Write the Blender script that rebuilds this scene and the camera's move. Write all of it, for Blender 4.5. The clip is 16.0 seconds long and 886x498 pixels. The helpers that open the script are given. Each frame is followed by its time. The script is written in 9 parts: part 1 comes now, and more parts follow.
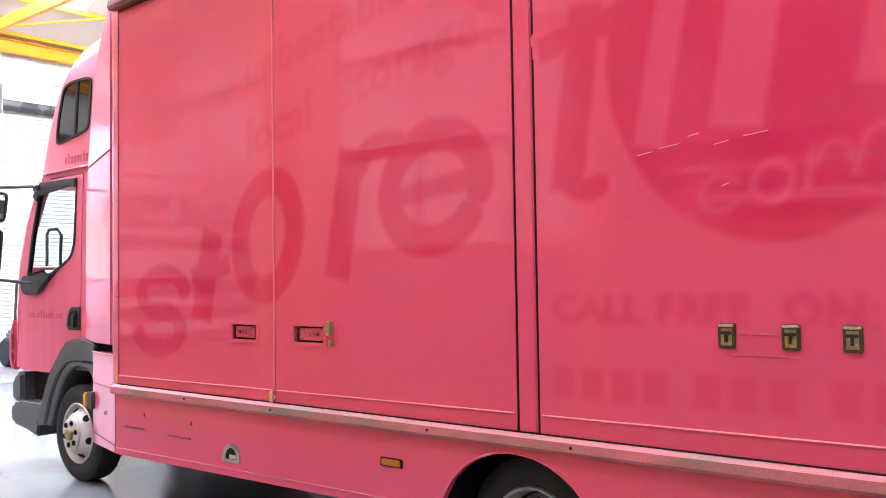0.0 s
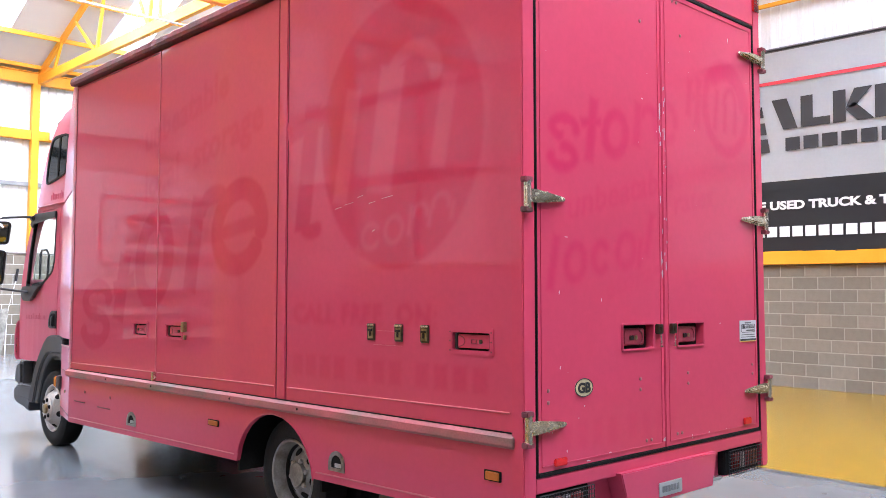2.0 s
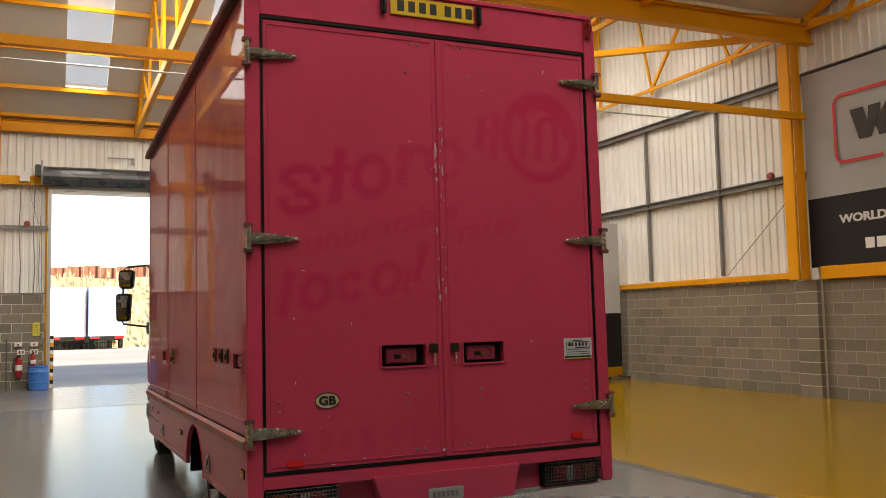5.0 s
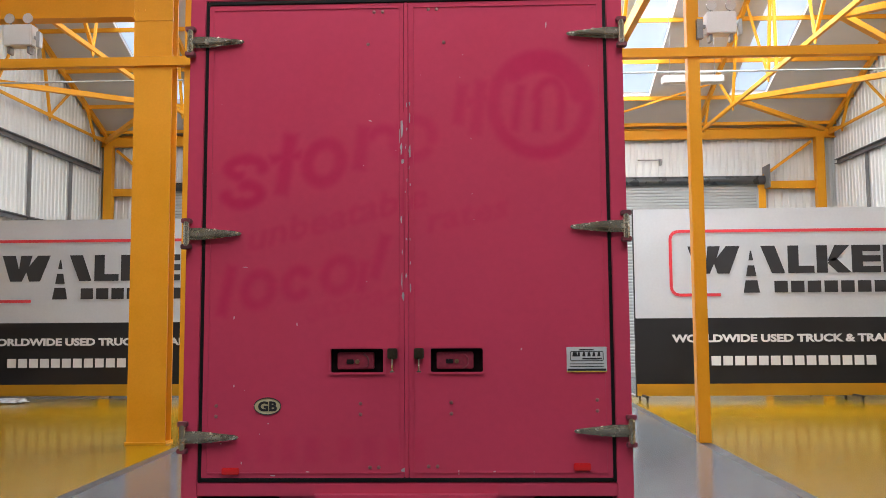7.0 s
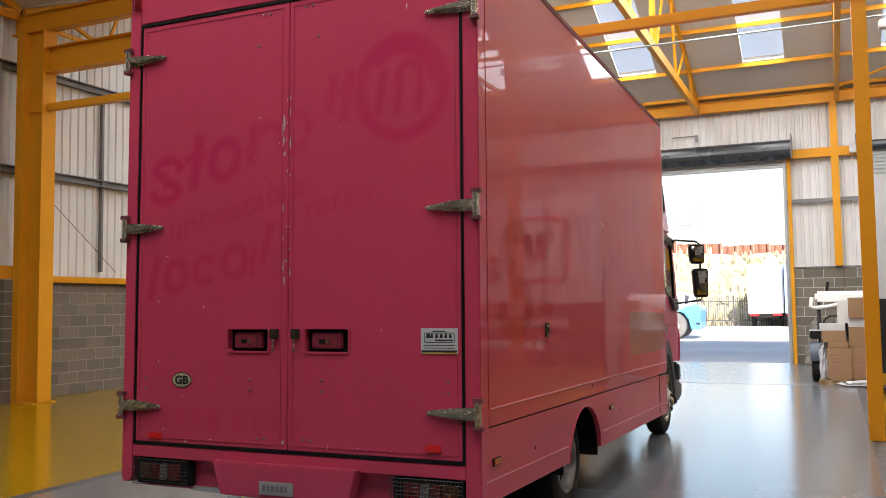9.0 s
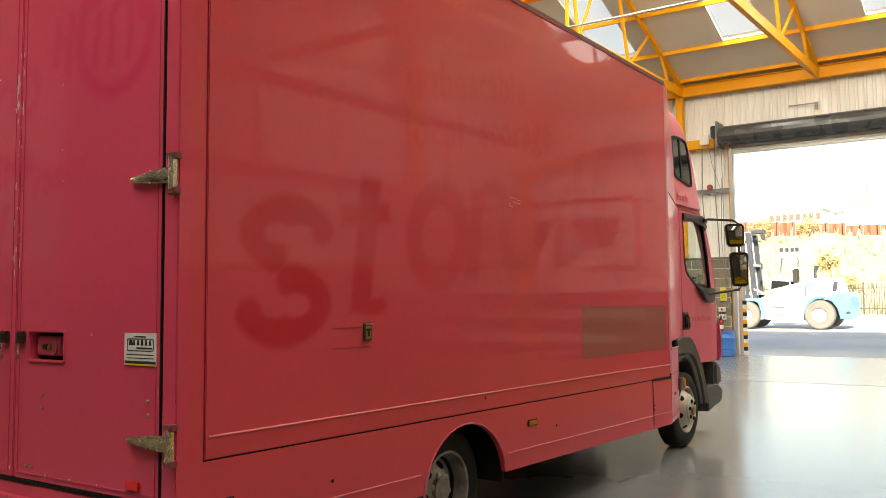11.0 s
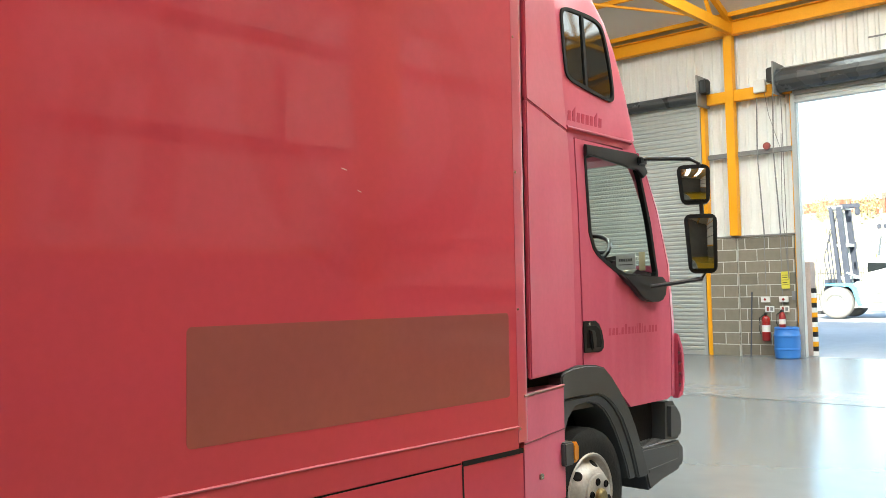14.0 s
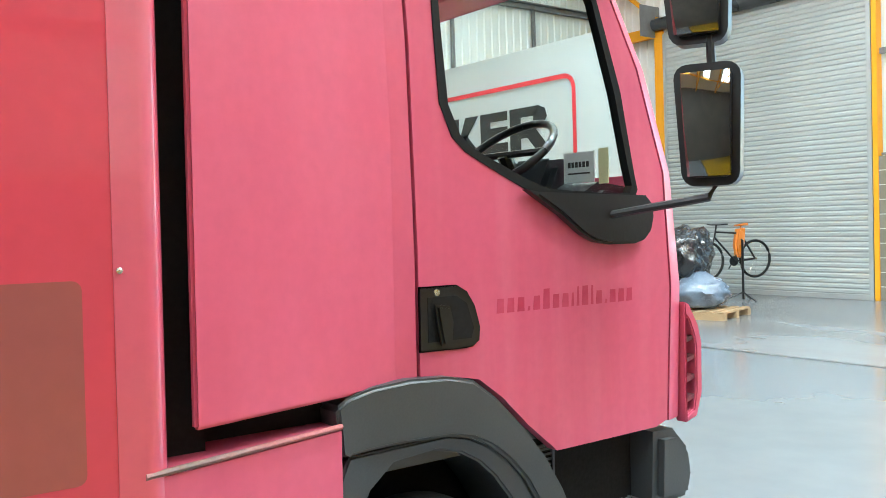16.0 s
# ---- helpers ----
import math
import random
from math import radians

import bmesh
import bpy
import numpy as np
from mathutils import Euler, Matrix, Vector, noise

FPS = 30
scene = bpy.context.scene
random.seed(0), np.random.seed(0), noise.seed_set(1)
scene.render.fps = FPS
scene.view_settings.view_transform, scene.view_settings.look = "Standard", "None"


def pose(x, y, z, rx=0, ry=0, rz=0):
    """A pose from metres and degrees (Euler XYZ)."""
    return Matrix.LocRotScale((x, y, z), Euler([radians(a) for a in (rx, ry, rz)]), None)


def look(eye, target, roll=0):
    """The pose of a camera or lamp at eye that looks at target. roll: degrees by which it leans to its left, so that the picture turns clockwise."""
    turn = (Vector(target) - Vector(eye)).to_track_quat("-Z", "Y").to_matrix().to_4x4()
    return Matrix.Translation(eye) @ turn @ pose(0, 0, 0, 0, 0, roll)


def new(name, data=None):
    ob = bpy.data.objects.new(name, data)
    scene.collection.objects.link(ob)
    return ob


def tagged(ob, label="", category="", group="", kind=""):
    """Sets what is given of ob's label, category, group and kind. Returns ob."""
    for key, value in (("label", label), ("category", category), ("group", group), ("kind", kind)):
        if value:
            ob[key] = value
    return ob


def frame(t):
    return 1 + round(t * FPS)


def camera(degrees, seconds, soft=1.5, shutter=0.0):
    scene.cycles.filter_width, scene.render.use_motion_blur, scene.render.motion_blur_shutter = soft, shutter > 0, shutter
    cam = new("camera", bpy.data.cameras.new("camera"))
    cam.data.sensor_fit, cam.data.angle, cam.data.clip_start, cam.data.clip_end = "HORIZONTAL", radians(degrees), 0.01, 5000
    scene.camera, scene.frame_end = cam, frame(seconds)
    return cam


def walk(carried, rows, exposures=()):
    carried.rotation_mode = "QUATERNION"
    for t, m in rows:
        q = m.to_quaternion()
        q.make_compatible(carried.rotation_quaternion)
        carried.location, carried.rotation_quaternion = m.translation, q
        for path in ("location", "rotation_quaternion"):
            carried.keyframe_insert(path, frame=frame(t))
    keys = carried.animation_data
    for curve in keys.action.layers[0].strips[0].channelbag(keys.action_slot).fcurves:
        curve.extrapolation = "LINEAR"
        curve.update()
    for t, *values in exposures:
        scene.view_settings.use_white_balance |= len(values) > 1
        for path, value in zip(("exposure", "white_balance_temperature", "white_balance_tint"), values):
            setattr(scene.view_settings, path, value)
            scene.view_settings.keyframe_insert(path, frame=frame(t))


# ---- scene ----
cam = camera(53.7, 16.0, soft=0.7)
PATH = [
    (0, (-4.642, -0.184, 1.66), (-3.115, 1.106, 1.721), -0.3),
    (0.5, (-4.744, -0.838, 1.671), (-3.23, 0.466, 1.732), -0.3),
    (0.7, (-4.737, -1.099, 1.667), (-3.249, 0.236, 1.735), 0.5),
    (1, (-4.707, -1.53, 1.669), (-3.245, -0.169, 1.757), 0.0),
    (1.5, (-4.68, -2.212, 1.68), (-3.237, -0.83, 1.768), 0.3),
    (2, (-4.554, -2.858, 1.659), (-3.174, -1.414, 1.756), 0.5),
    (2.5, (-4.528, -3.495, 1.655), (-3.188, -2.014, 1.753), 0.4),
    (3, (-4.394, -4.074, 1.642), (-3.121, -2.535, 1.747), 0.5),
    (3.2, (-4.304, -4.284, 1.651), (-3.049, -2.73, 1.751), 0.6),
    (5.3, (-1.904, -5.242, 1.645), (-1.189, -3.381, 1.799), -1.0),
    (5.5, (-1.627, -5.239, 1.668), (-0.982, -3.352, 1.816), -0.6),
    (6, (-0.953, -5.177, 1.661), (-0.554, -3.225, 1.828), 0.0),
    (6.5, (-0.264, -5.122, 1.654), (-0.094, -3.137, 1.83), -0.3),
    (7, (0.387, -4.996, 1.633), (0.32, -3.003, 1.797), -0.4),
    (7.5, (1.075, -4.933, 1.617), (0.721, -2.97, 1.758), -0.9),
    (8, (1.734, -4.82, 1.602), (1.212, -2.894, 1.74), -0.7),
    (8.5, (2.42, -4.674, 1.606), (1.781, -2.783, 1.739), -0.8),
    (9, (3.047, -4.474, 1.599), (2.235, -2.651, 1.732), -0.7),
    (9.2, (3.263, -4.336, 1.617), (2.423, -2.526, 1.747), -0.6),
    (11.3, (4.348, -1.93, 1.626), (3.191, -0.302, 1.735), -1.0),
    (11.5, (4.329, -1.588, 1.636), (3.171, 0.039, 1.746), -1.1),
    (12, (4.307, -0.825, 1.656), (3.13, 0.787, 1.775), -1.0),
    (12.5, (4.213, -0.101, 1.672), (3.007, 1.49, 1.788), -0.8),
    (13, (4.16, 0.683, 1.666), (2.918, 2.247, 1.78), -1.2),
    (13.5, (4.007, 1.454, 1.661), (2.728, 2.989, 1.755), -1.2),
    (14, (3.909, 2.251, 1.656), (2.59, 3.752, 1.738), -1.4),
    (14.5, (3.727, 3.033, 1.641), (2.35, 4.483, 1.689), -0.9),
    (15, (3.583, 3.816, 1.627), (2.151, 5.213, 1.628), -1.0),
    (15.5, (3.349, 4.546, 1.615), (1.851, 5.872, 1.583), -1.2),
    (16, (3.108, 5.269, 1.605), (1.519, 6.481, 1.542), -1.8),
]
EXPOSURES = [(0, 3.20, 5800, 18), (0.5, 3.20, 5600, 18), (1.0, 2.98, 5550, 19), (1.2, 2.90, 5550, 18), (1.5, 2.84, 5700, 13), (2.0, 2.72, 5600, 16), (2.5, 2.34, 5700, 18), (3.0, 1.95, 6150, 16), (5.3, 0.90, 8100, 12),
             (6.2, 1.38, 6900, 9), (7.0, 1.60, 6250, 11), (7.5, 1.68, 5850, 14), (8.0, 1.58, 6100, 14), (8.5, 1.46, 6250, 14), (9.0, 1.20, 6600, 13), (11.5, 1.60, 8600, 7), (12.5, 1.70, 8300, 6),
             (13.2, 1.80, 7500, 4), (14.5, 2.14, 6250, -2), (15.0, 2.38, 6000, -2), (15.5, 2.46, 5800, -3), (16.0, 2.46, 5750, -4)]
walk(cam, [(t, look(*r)) for t, *r in PATH], EXPOSURES)


# ---- world, sun, daylight ----
SUN_DIR = Vector((0.28, -0.88, 0.44)).normalized()
world = bpy.data.worlds.new("sky")
scene.world = world
world.use_nodes = True
wn = world.node_tree.nodes
sky = wn.new("ShaderNodeTexSky")
sky.sky_type = "NISHITA"
sky.sun_disc = False
sky.sun_elevation = math.asin(SUN_DIR.z)
sky.sun_rotation = math.atan2(SUN_DIR.x, SUN_DIR.y)
sky.air_density, sky.dust_density = 1.0, 2.0
world.node_tree.links.new(sky.outputs[0], wn["Background"].inputs[0])
wn["Background"].inputs[1].default_value = 0.15

sun_data = bpy.data.lights.new("sun", "SUN")
sun_data.energy, sun_data.angle, sun_data.color = 5.0, radians(0.5), (1, 0.95, 0.87)
sun = new("sun", sun_data)
sun.matrix_world = look((0, 0, 30), Vector((0, 0, 30)) - SUN_DIR)

# the roof: two spans with ridges along x, rooflights over both slopes
EAVE, SLOPE, WALL_L, WALL_R, WALL_F, WALL_B, VALLEY = 7.2, 0.40, -10.6, 10.9, 20.47, -6.77, 6.85
SPANS = ((6.85, 20.47), (-6.77, 6.85))
LIGHTS_X = (-7.95, -4.78, -1.57, 1.63, 4.82, 8.0)


def roof_z(y):
    lo, hi = SPANS[0] if y > VALLEY else SPANS[1]
    return EAVE + SLOPE * min(y - lo, hi - y)


def skylight_lamp(x, y0, y1, watts=92.0):
    data = bpy.data.lights.new("rooflight_daylight", "AREA")
    data.shape, data.size, data.size_y = "RECTANGLE", 1.0, math.hypot(y1 - y0, roof_z(y1) - roof_z(y0))
    data.energy, data.color = watts, (0.93, 0.97, 1.0)
    ob = new("rooflight_daylight", data)
    ym = (y0 + y1) / 2
    slope = math.atan2(roof_z(y1) - roof_z(y0), y1 - y0)
    ob.matrix_world = Matrix.Translation((x, ym, roof_z(ym) + 0.05)) @ Matrix.Rotation(slope, 4, "X")


for lo, hi in SPANS:
    mid = (lo + hi) / 2
    for x in LIGHTS_X:
        # shares dim the lamps towards the side walls, tuned to balance the light
        lamp_share = {-7.95: 0.15, -4.78: 0.55 if hi < 10 else 0.22, 4.82: 0.55 if hi < 10 else 0.95, 8.0: 0.42}.get(x, 1.0)
        skylight_lamp(x, mid + 0.9, hi - 1.5, lamp_share * (62.0 if hi > 10 else 68.0))
        skylight_lamp(x, lo + 1.5, mid - 0.9, lamp_share * (172.0 if hi > 10 else 72.0))

# ---- materials ----
def mat(name, col, rough=0.5, metal=0.0, vary=0.15, scale=3.0, fine=60.0, bump=0.0, coat=0.0, alt=None, alt_scale=0.6, alt_amount=0.5,
        streak=None, rough_vary=0.15, piece=0.0, soft_bump=0.0, spec=0.5, coat_rough=0.09, under=None):
    """A surface with two scales of variation: broad patches (alt colour) and fine grain; streak stretches the patches along an axis."""
    m = bpy.data.materials.new(name)
    m.use_nodes = True
    t = m.node_tree
    n, l = t.nodes, t.links
    b = n["Principled BSDF"]
    co = n.new("ShaderNodeTexCoord")
    mp = n.new("ShaderNodeMapping")
    l.new(co.outputs["Object"], mp.inputs[0])
    if streak:
        mp.inputs["Scale"].default_value = streak
    big = n.new("ShaderNodeTexNoise")
    big.inputs["Scale"].default_value, big.inputs["Detail"].default_value = alt_scale, 6
    l.new(mp.outputs[0], big.inputs[0])
    mid = n.new("ShaderNodeTexNoise")
    mid.inputs["Scale"].default_value, mid.inputs["Detail"].default_value = scale, 5
    l.new(co.outputs["Object"], mid.inputs[0])
    small = n.new("ShaderNodeTexNoise")
    small.inputs["Scale"].default_value, small.inputs["Detail"].default_value = fine, 3
    l.new(co.outputs["Object"], small.inputs[0])
    ramp = n.new("ShaderNodeMapRange")
    ramp.inputs[1].default_value, ramp.inputs[2].default_value = 0.4, 0.65
    ramp.inputs[3].default_value, ramp.inputs[4].default_value = 0.0, alt_amount
    l.new(big.outputs["Fac"], ramp.inputs[0])
    mix = n.new("ShaderNodeMix")
    mix.data_type = "RGBA"
    mix.inputs["A"].default_value = (*col, 1)
    mix.inputs["B"].default_value = (*(alt or [c * 0.75 for c in col]), 1)
    l.new(ramp.outputs[0], mix.inputs["Factor"])
    add = n.new("ShaderNodeMath")
    add.operation = "ADD"
    l.new(mid.outputs["Fac"], add.inputs[0])
    l.new(small.outputs["Fac"], add.inputs[1])
    val = n.new("ShaderNodeMapRange")
    val.inputs[1].default_value, val.inputs[2].default_value = 0.6, 1.4
    val.inputs[3].default_value, val.inputs[4].default_value = 1 - vary, 1 + vary
    l.new(add.outputs[0], val.inputs[0])
    hsv = n.new("ShaderNodeHueSaturation")
    if under:
        # unfaded colour laid in by the mesh's fade attribute, in patches
        at = n.new("ShaderNodeAttribute")
        at.attribute_name = "fade"
        pn = n.new("ShaderNodeTexNoise")
        pn.inputs["Scale"].default_value, pn.inputs["Detail"].default_value = 1.6, 3
        l.new(co.outputs["Object"], pn.inputs[0])
        pm = n.new("ShaderNodeMapRange")
        pm.inputs[1].default_value, pm.inputs[2].default_value, pm.inputs[3].default_value, pm.inputs[4].default_value = 0.35, 0.6, 0.7, 1.0
        l.new(pn.outputs["Fac"], pm.inputs[0])
        mu = n.new("ShaderNodeMath")
        mu.operation = "MULTIPLY"
        l.new(at.outputs["Fac"], mu.inputs[0])
        l.new(pm.outputs[0], mu.inputs[1])
        gm = n.new("ShaderNodeMix")
        gm.data_type = "RGBA"
        l.new(mu.outputs[0], gm.inputs["Factor"])
        l.new(mix.outputs["Result"], gm.inputs["A"])
        gm.inputs["B"].default_value = (*under, 1)
        mix = gm
    l.new(mix.outputs["Result"], hsv.inputs["Color"])
    last = val.outputs[0]
    if piece:
        info = n.new("ShaderNodeObjectInfo")
        pr = n.new("ShaderNodeMapRange")
        pr.inputs[3].default_value, pr.inputs[4].default_value = 1 - piece, 1 + piece
        l.new(info.outputs["Random"], pr.inputs[0])
        mul = n.new("ShaderNodeMath")
        mul.operation = "MULTIPLY"
        l.new(last, mul.inputs[0])
        l.new(pr.outputs[0], mul.inputs[1])
        last = mul.outputs[0]
    l.new(last, hsv.inputs["Value"])
    l.new(hsv.outputs[0], b.inputs["Base Color"])
    rr = n.new("ShaderNodeMapRange")
    rr.inputs[3].default_value, rr.inputs[4].default_value = max(0.02, rough - rough_vary), min(1, rough + rough_vary)
    l.new(mid.outputs["Fac"], rr.inputs[0])
    l.new(rr.outputs[0], b.inputs["Roughness"])
    b.inputs["Metallic"].default_value = metal
    b.inputs["Coat Weight"].default_value = coat
    b.inputs["Coat Roughness"].default_value = coat_rough
    b.inputs["Specular IOR Level"].default_value = spec
    if bump or soft_bump:
        bn = n.new("ShaderNodeBump")
        bn.inputs["Distance"].default_value = 0.01
        if bump:
            bn.inputs["Strength"].default_value = bump
            l.new(small.outputs["Fac"], bn.inputs["Height"])
        else:
            bn.inputs["Strength"].default_value = soft_bump
            l.new(mid.outputs["Fac"], bn.inputs["Height"])
        l.new(bn.outputs[0], b.inputs["Normal"])
    return m


def milky(name, col):
    m = bpy.data.materials.new(name)
    m.use_nodes = True
    n = m.node_tree.nodes
    n.remove(n["Principled BSDF"])
    tr, df, mx = n.new("ShaderNodeBsdfTranslucent"), n.new("ShaderNodeBsdfDiffuse"), n.new("ShaderNodeMixShader")
    tr.inputs[0].default_value = df.inputs[0].default_value = (*col, 1)
    mx.inputs[0].default_value = 0.25
    l = m.node_tree.links
    l.new(tr.outputs[0], mx.inputs[1])
    l.new(df.outputs[0], mx.inputs[2])
    l.new(mx.outputs[0], n["Material Output"].inputs[0])
    return m


def glass_mat(name, tint=(0.9, 0.95, 0.93), rough=0.0):
    m = bpy.data.materials.new(name)
    m.use_nodes = True
    b = m.node_tree.nodes["Principled BSDF"]
    b.inputs["Base Color"].default_value = (*tint, 1)
    b.inputs["Transmission Weight"].default_value = 1
    b.inputs["Roughness"].default_value = rough
    b.inputs["IOR"].default_value = 1.1
    return m


PINK = mat("faded_pink_paint", (0.55, 0.058, 0.118), 0.40, vary=0.05, scale=1.3, fine=25, coat=0.55, alt=(0.51, 0.060, 0.112), alt_scale=0.5, soft_bump=0.005, rough_vary=0.08, spec=0.15, coat_rough=0.02)
# the same pink paint, with the right side's warmer colour cast mixed in
PINK_RIGHT = mat("faded_pink_paint_warm_cast", (0.55, 0.056, 0.088), 0.40, vary=0.05, scale=1.3, fine=25, coat=0.42, alt=(0.51, 0.058, 0.084), alt_scale=0.5, soft_bump=0.003, rough_vary=0.08, spec=0.15, coat_rough=0.02)
PINK_REAR = mat("pink_door_paint", (0.56, 0.054, 0.112), 0.40, vary=0.05, scale=1.3, fine=25, coat=0.5, alt=(0.52, 0.054, 0.106), alt_scale=0.5, soft_bump=0.005, rough_vary=0.08, spec=0.15, coat_rough=0.02)
PINK_CAB = mat("washed_out_pink_paint", (0.57, 0.100, 0.172), 0.46, vary=0.06, scale=2.0, fine=30, coat=0.35, coat_rough=0.12, spec=0.25, alt=(0.50, 0.062, 0.118), alt_scale=2.2,
               alt_amount=0.28, streak=(2.2, 2.2, 0.5), rough_vary=0.0)
POST = mat("glossy_corner_post_paint", (0.56, 0.080, 0.135), 0.30, vary=0.06, scale=2.0, fine=30, coat=1.0, coat_rough=0.08, alt=(0.52, 0.065, 0.12), alt_scale=2.0, alt_amount=0.4, rough_vary=0.0, spec=0.6)
GHOST_CAB = mat("unfaded_cab_paint", (0.42, 0.032, 0.080), 0.46, vary=0.06, coat=0.35, coat_rough=0.12, spec=0.25, alt=(0.51, 0.066, 0.125), alt_scale=9, alt_amount=0.7, rough_vary=0.0)
CAB_DOOR = mat("rain_streaked_pink_paint", (0.55, 0.088, 0.158), 0.46, vary=0.06, scale=2.0, fine=30, coat=0.35, coat_rough=0.12, spec=0.25, alt=(0.62, 0.165, 0.240), alt_scale=1.7,
               alt_amount=0.24, streak=(7, 7, 0.5), rough_vary=0.0)
GHOST = mat("unfaded_paint_where_lettering_was", (0.55, 0.058, 0.118), 0.40, vary=0.05, scale=1.3, fine=25, coat=0.55, alt=(0.51, 0.060, 0.112), alt_scale=0.5, soft_bump=0.005, rough_vary=0.08, spec=0.15, coat_rough=0.02, under=(0.47, 0.010, 0.060))
# lettering ghosts in the warm-cast copy of the pink
GHOST_RIGHT = mat("unfaded_paint_warm_cast", (0.55, 0.056, 0.088), 0.40, vary=0.05, scale=1.3, fine=25, coat=0.42, alt=(0.51, 0.058, 0.084), alt_scale=0.5, soft_bump=0.003, rough_vary=0.08, spec=0.15, coat_rough=0.02, under=(0.44, 0.011, 0.030))
GHOST_REAR = mat("unfaded_paint_where_door_lettering_was", (0.56, 0.054, 0.112), 0.40, vary=0.05, scale=1.3, fine=25, coat=0.5, alt=(0.52, 0.054, 0.106), alt_scale=0.5, soft_bump=0.005, rough_vary=0.08, spec=0.15, coat_rough=0.02, under=(0.52, 0.022, 0.090))
BEAD = mat("pale_pink_bead", (0.58, 0.11, 0.15), 0.4, vary=0.1, coat=0.1)
WORN = mat("scraped_pink_rail", (0.44, 0.115, 0.125), 0.5, vary=0.25, scale=6, fine=90, alt=(0.20, 0.135, 0.11), alt_scale=6, alt_amount=1.0, streak=(1, 0.4, 1), bump=0.15)
MAROON = mat("weathered_maroon_gutter", (0.22, 0.035, 0.055), 0.6, vary=0.3, scale=8, fine=70, alt=(0.10, 0.05, 0.05), alt_scale=5, alt_amount=0.9, bump=0.3)
PATCH = mat("dull_brown_patch", (0.30, 0.078, 0.070), 0.45, vary=0.06, scale=2, fine=20, alt=(0.34, 0.08, 0.074), alt_scale=1.0, coat=0.6, spec=0.2)
RUBBER = mat("black_rubber", (0.005, 0.005, 0.005), 0.6, vary=0.3, bump=0.1, spec=0.25)
TYRE = mat("tyre_rubber", (0.012, 0.012, 0.012), 0.75, vary=0.3, scale=9, bump=0.3, alt=(0.026, 0.024, 0.022), alt_scale=3, spec=0.3)
PLASTIC = mat("dark_grey_plastic", (0.058, 0.062, 0.066), 0.40, vary=0.12, scale=4, fine=150, bump=0.06, alt=(0.075, 0.079, 0.083), alt_scale=2)
MILKY = milky("milky_rooflight_sheet", (0.88, 0.92, 0.95))
BLACK = mat("black_plastic", (0.008, 0.008, 0.009), 0.35, vary=0.2, bump=0.05)
# real dirty underside, and shade painted into recesses and the cab gap
DARK = mat("dark_underside_and_shade", (0.008, 0.0075, 0.0075), 0.8, vary=0.4, scale=5, alt=(0.018, 0.015, 0.013), alt_scale=2, bump=0.2, spec=0.2)
STEEL = mat("worn_galvanised_hinge", (0.76, 0.72, 0.60), 0.24, 0.9, vary=0.25, scale=25, fine=150, bump=0.1, alt=(0.25, 0.20, 0.13), alt_scale=8)
BRASS = mat("tarnished_latch", (0.34, 0.27, 0.13), 0.42, 0.8, vary=0.3, scale=30, alt=(0.18, 0.15, 0.09), alt_scale=12, bump=0.1)
RIM_DULL = mat("grimy_wheel_steel", (0.34, 0.33, 0.31), 0.38, 0.6, vary=0.25, scale=14, fine=90, alt=(0.12, 0.095, 0.07), alt_scale=9, alt_amount=0.7, bump=0.08)
RIM = mat("silver_wheel_paint", (0.50, 0.48, 0.45), 0.42, 0.35, vary=0.2, scale=12, alt=(0.26, 0.20, 0.15), alt_scale=6, alt_amount=0.6, bump=0.05)
AMBER = mat("amber_lens", (0.75, 0.26, 0.02), 0.2, vary=0.1, fine=120, coat=0.5)
REDLENS = mat("red_lens", (0.72, 0.018, 0.022), 0.2, vary=0.1, fine=120, coat=0.5)
CLEARLENS = mat("clear_lens", (0.55, 0.52, 0.48), 0.15, vary=0.2, fine=120, coat=0.6)
GLASS = glass_mat("window_glass")
TINT = mat("dark_tinted_glass", (0.012, 0.014, 0.014), 0.04, vary=0.1, rough_vary=0.02, spec=0.6)
MIRROR = mat("mirror_glass", (0.42, 0.43, 0.43), 0.03, 1.0, vary=0.02, rough_vary=0.01)
YPLATE = mat("yellow_number_plate", (0.75, 0.50, 0.03), 0.35, vary=0.08)
STICKER = mat("silver_sticker", (0.62, 0.63, 0.63), 0.35, vary=0.05)
INK = mat("black_ink", (0.02, 0.02, 0.02), 0.5, vary=0.1)
CREAM = mat("cream_enamel", (0.62, 0.55, 0.32), 0.35, vary=0.1)
SCRATCH = mat("bare_scratches", (0.62, 0.50, 0.50), 0.5, vary=0.3)
PEEL = mat("peeled_grey_primer", (0.42, 0.40, 0.40), 0.6, vary=0.3, fine=80)

YELLOW = mat("yellow_steel_paint", (0.75, 0.34, 0.022), 0.42, vary=0.05, scale=2.0, fine=40, alt=(0.68, 0.29, 0.005), alt_scale=1.2, spec=0.15)
WHITE_CLAD = mat("white_wall_cladding", (0.74, 0.75, 0.73), 0.5, vary=0.06, scale=1.2, fine=30, alt=(0.62, 0.61, 0.57), alt_scale=0.9, alt_amount=0.5, streak=(2.5, 2.5, 0.25))
ROOF = mat("grey_roof_lining", (0.58, 0.57, 0.54), 0.6, vary=0.06, scale=1, alt=(0.50, 0.48, 0.45), alt_scale=0.4)
GREY_RAIL = mat("galvanised_rail", (0.22, 0.22, 0.22), 0.5, 0.3, vary=0.2, scale=5, alt=(0.15, 0.15, 0.15), alt_scale=2)
BLOCK = mat("concrete_block", (0.20, 0.175, 0.136), 0.9, vary=0.14, scale=9, fine=140, bump=0.6, alt=(0.165, 0.147, 0.112), alt_scale=3, piece=0.16)
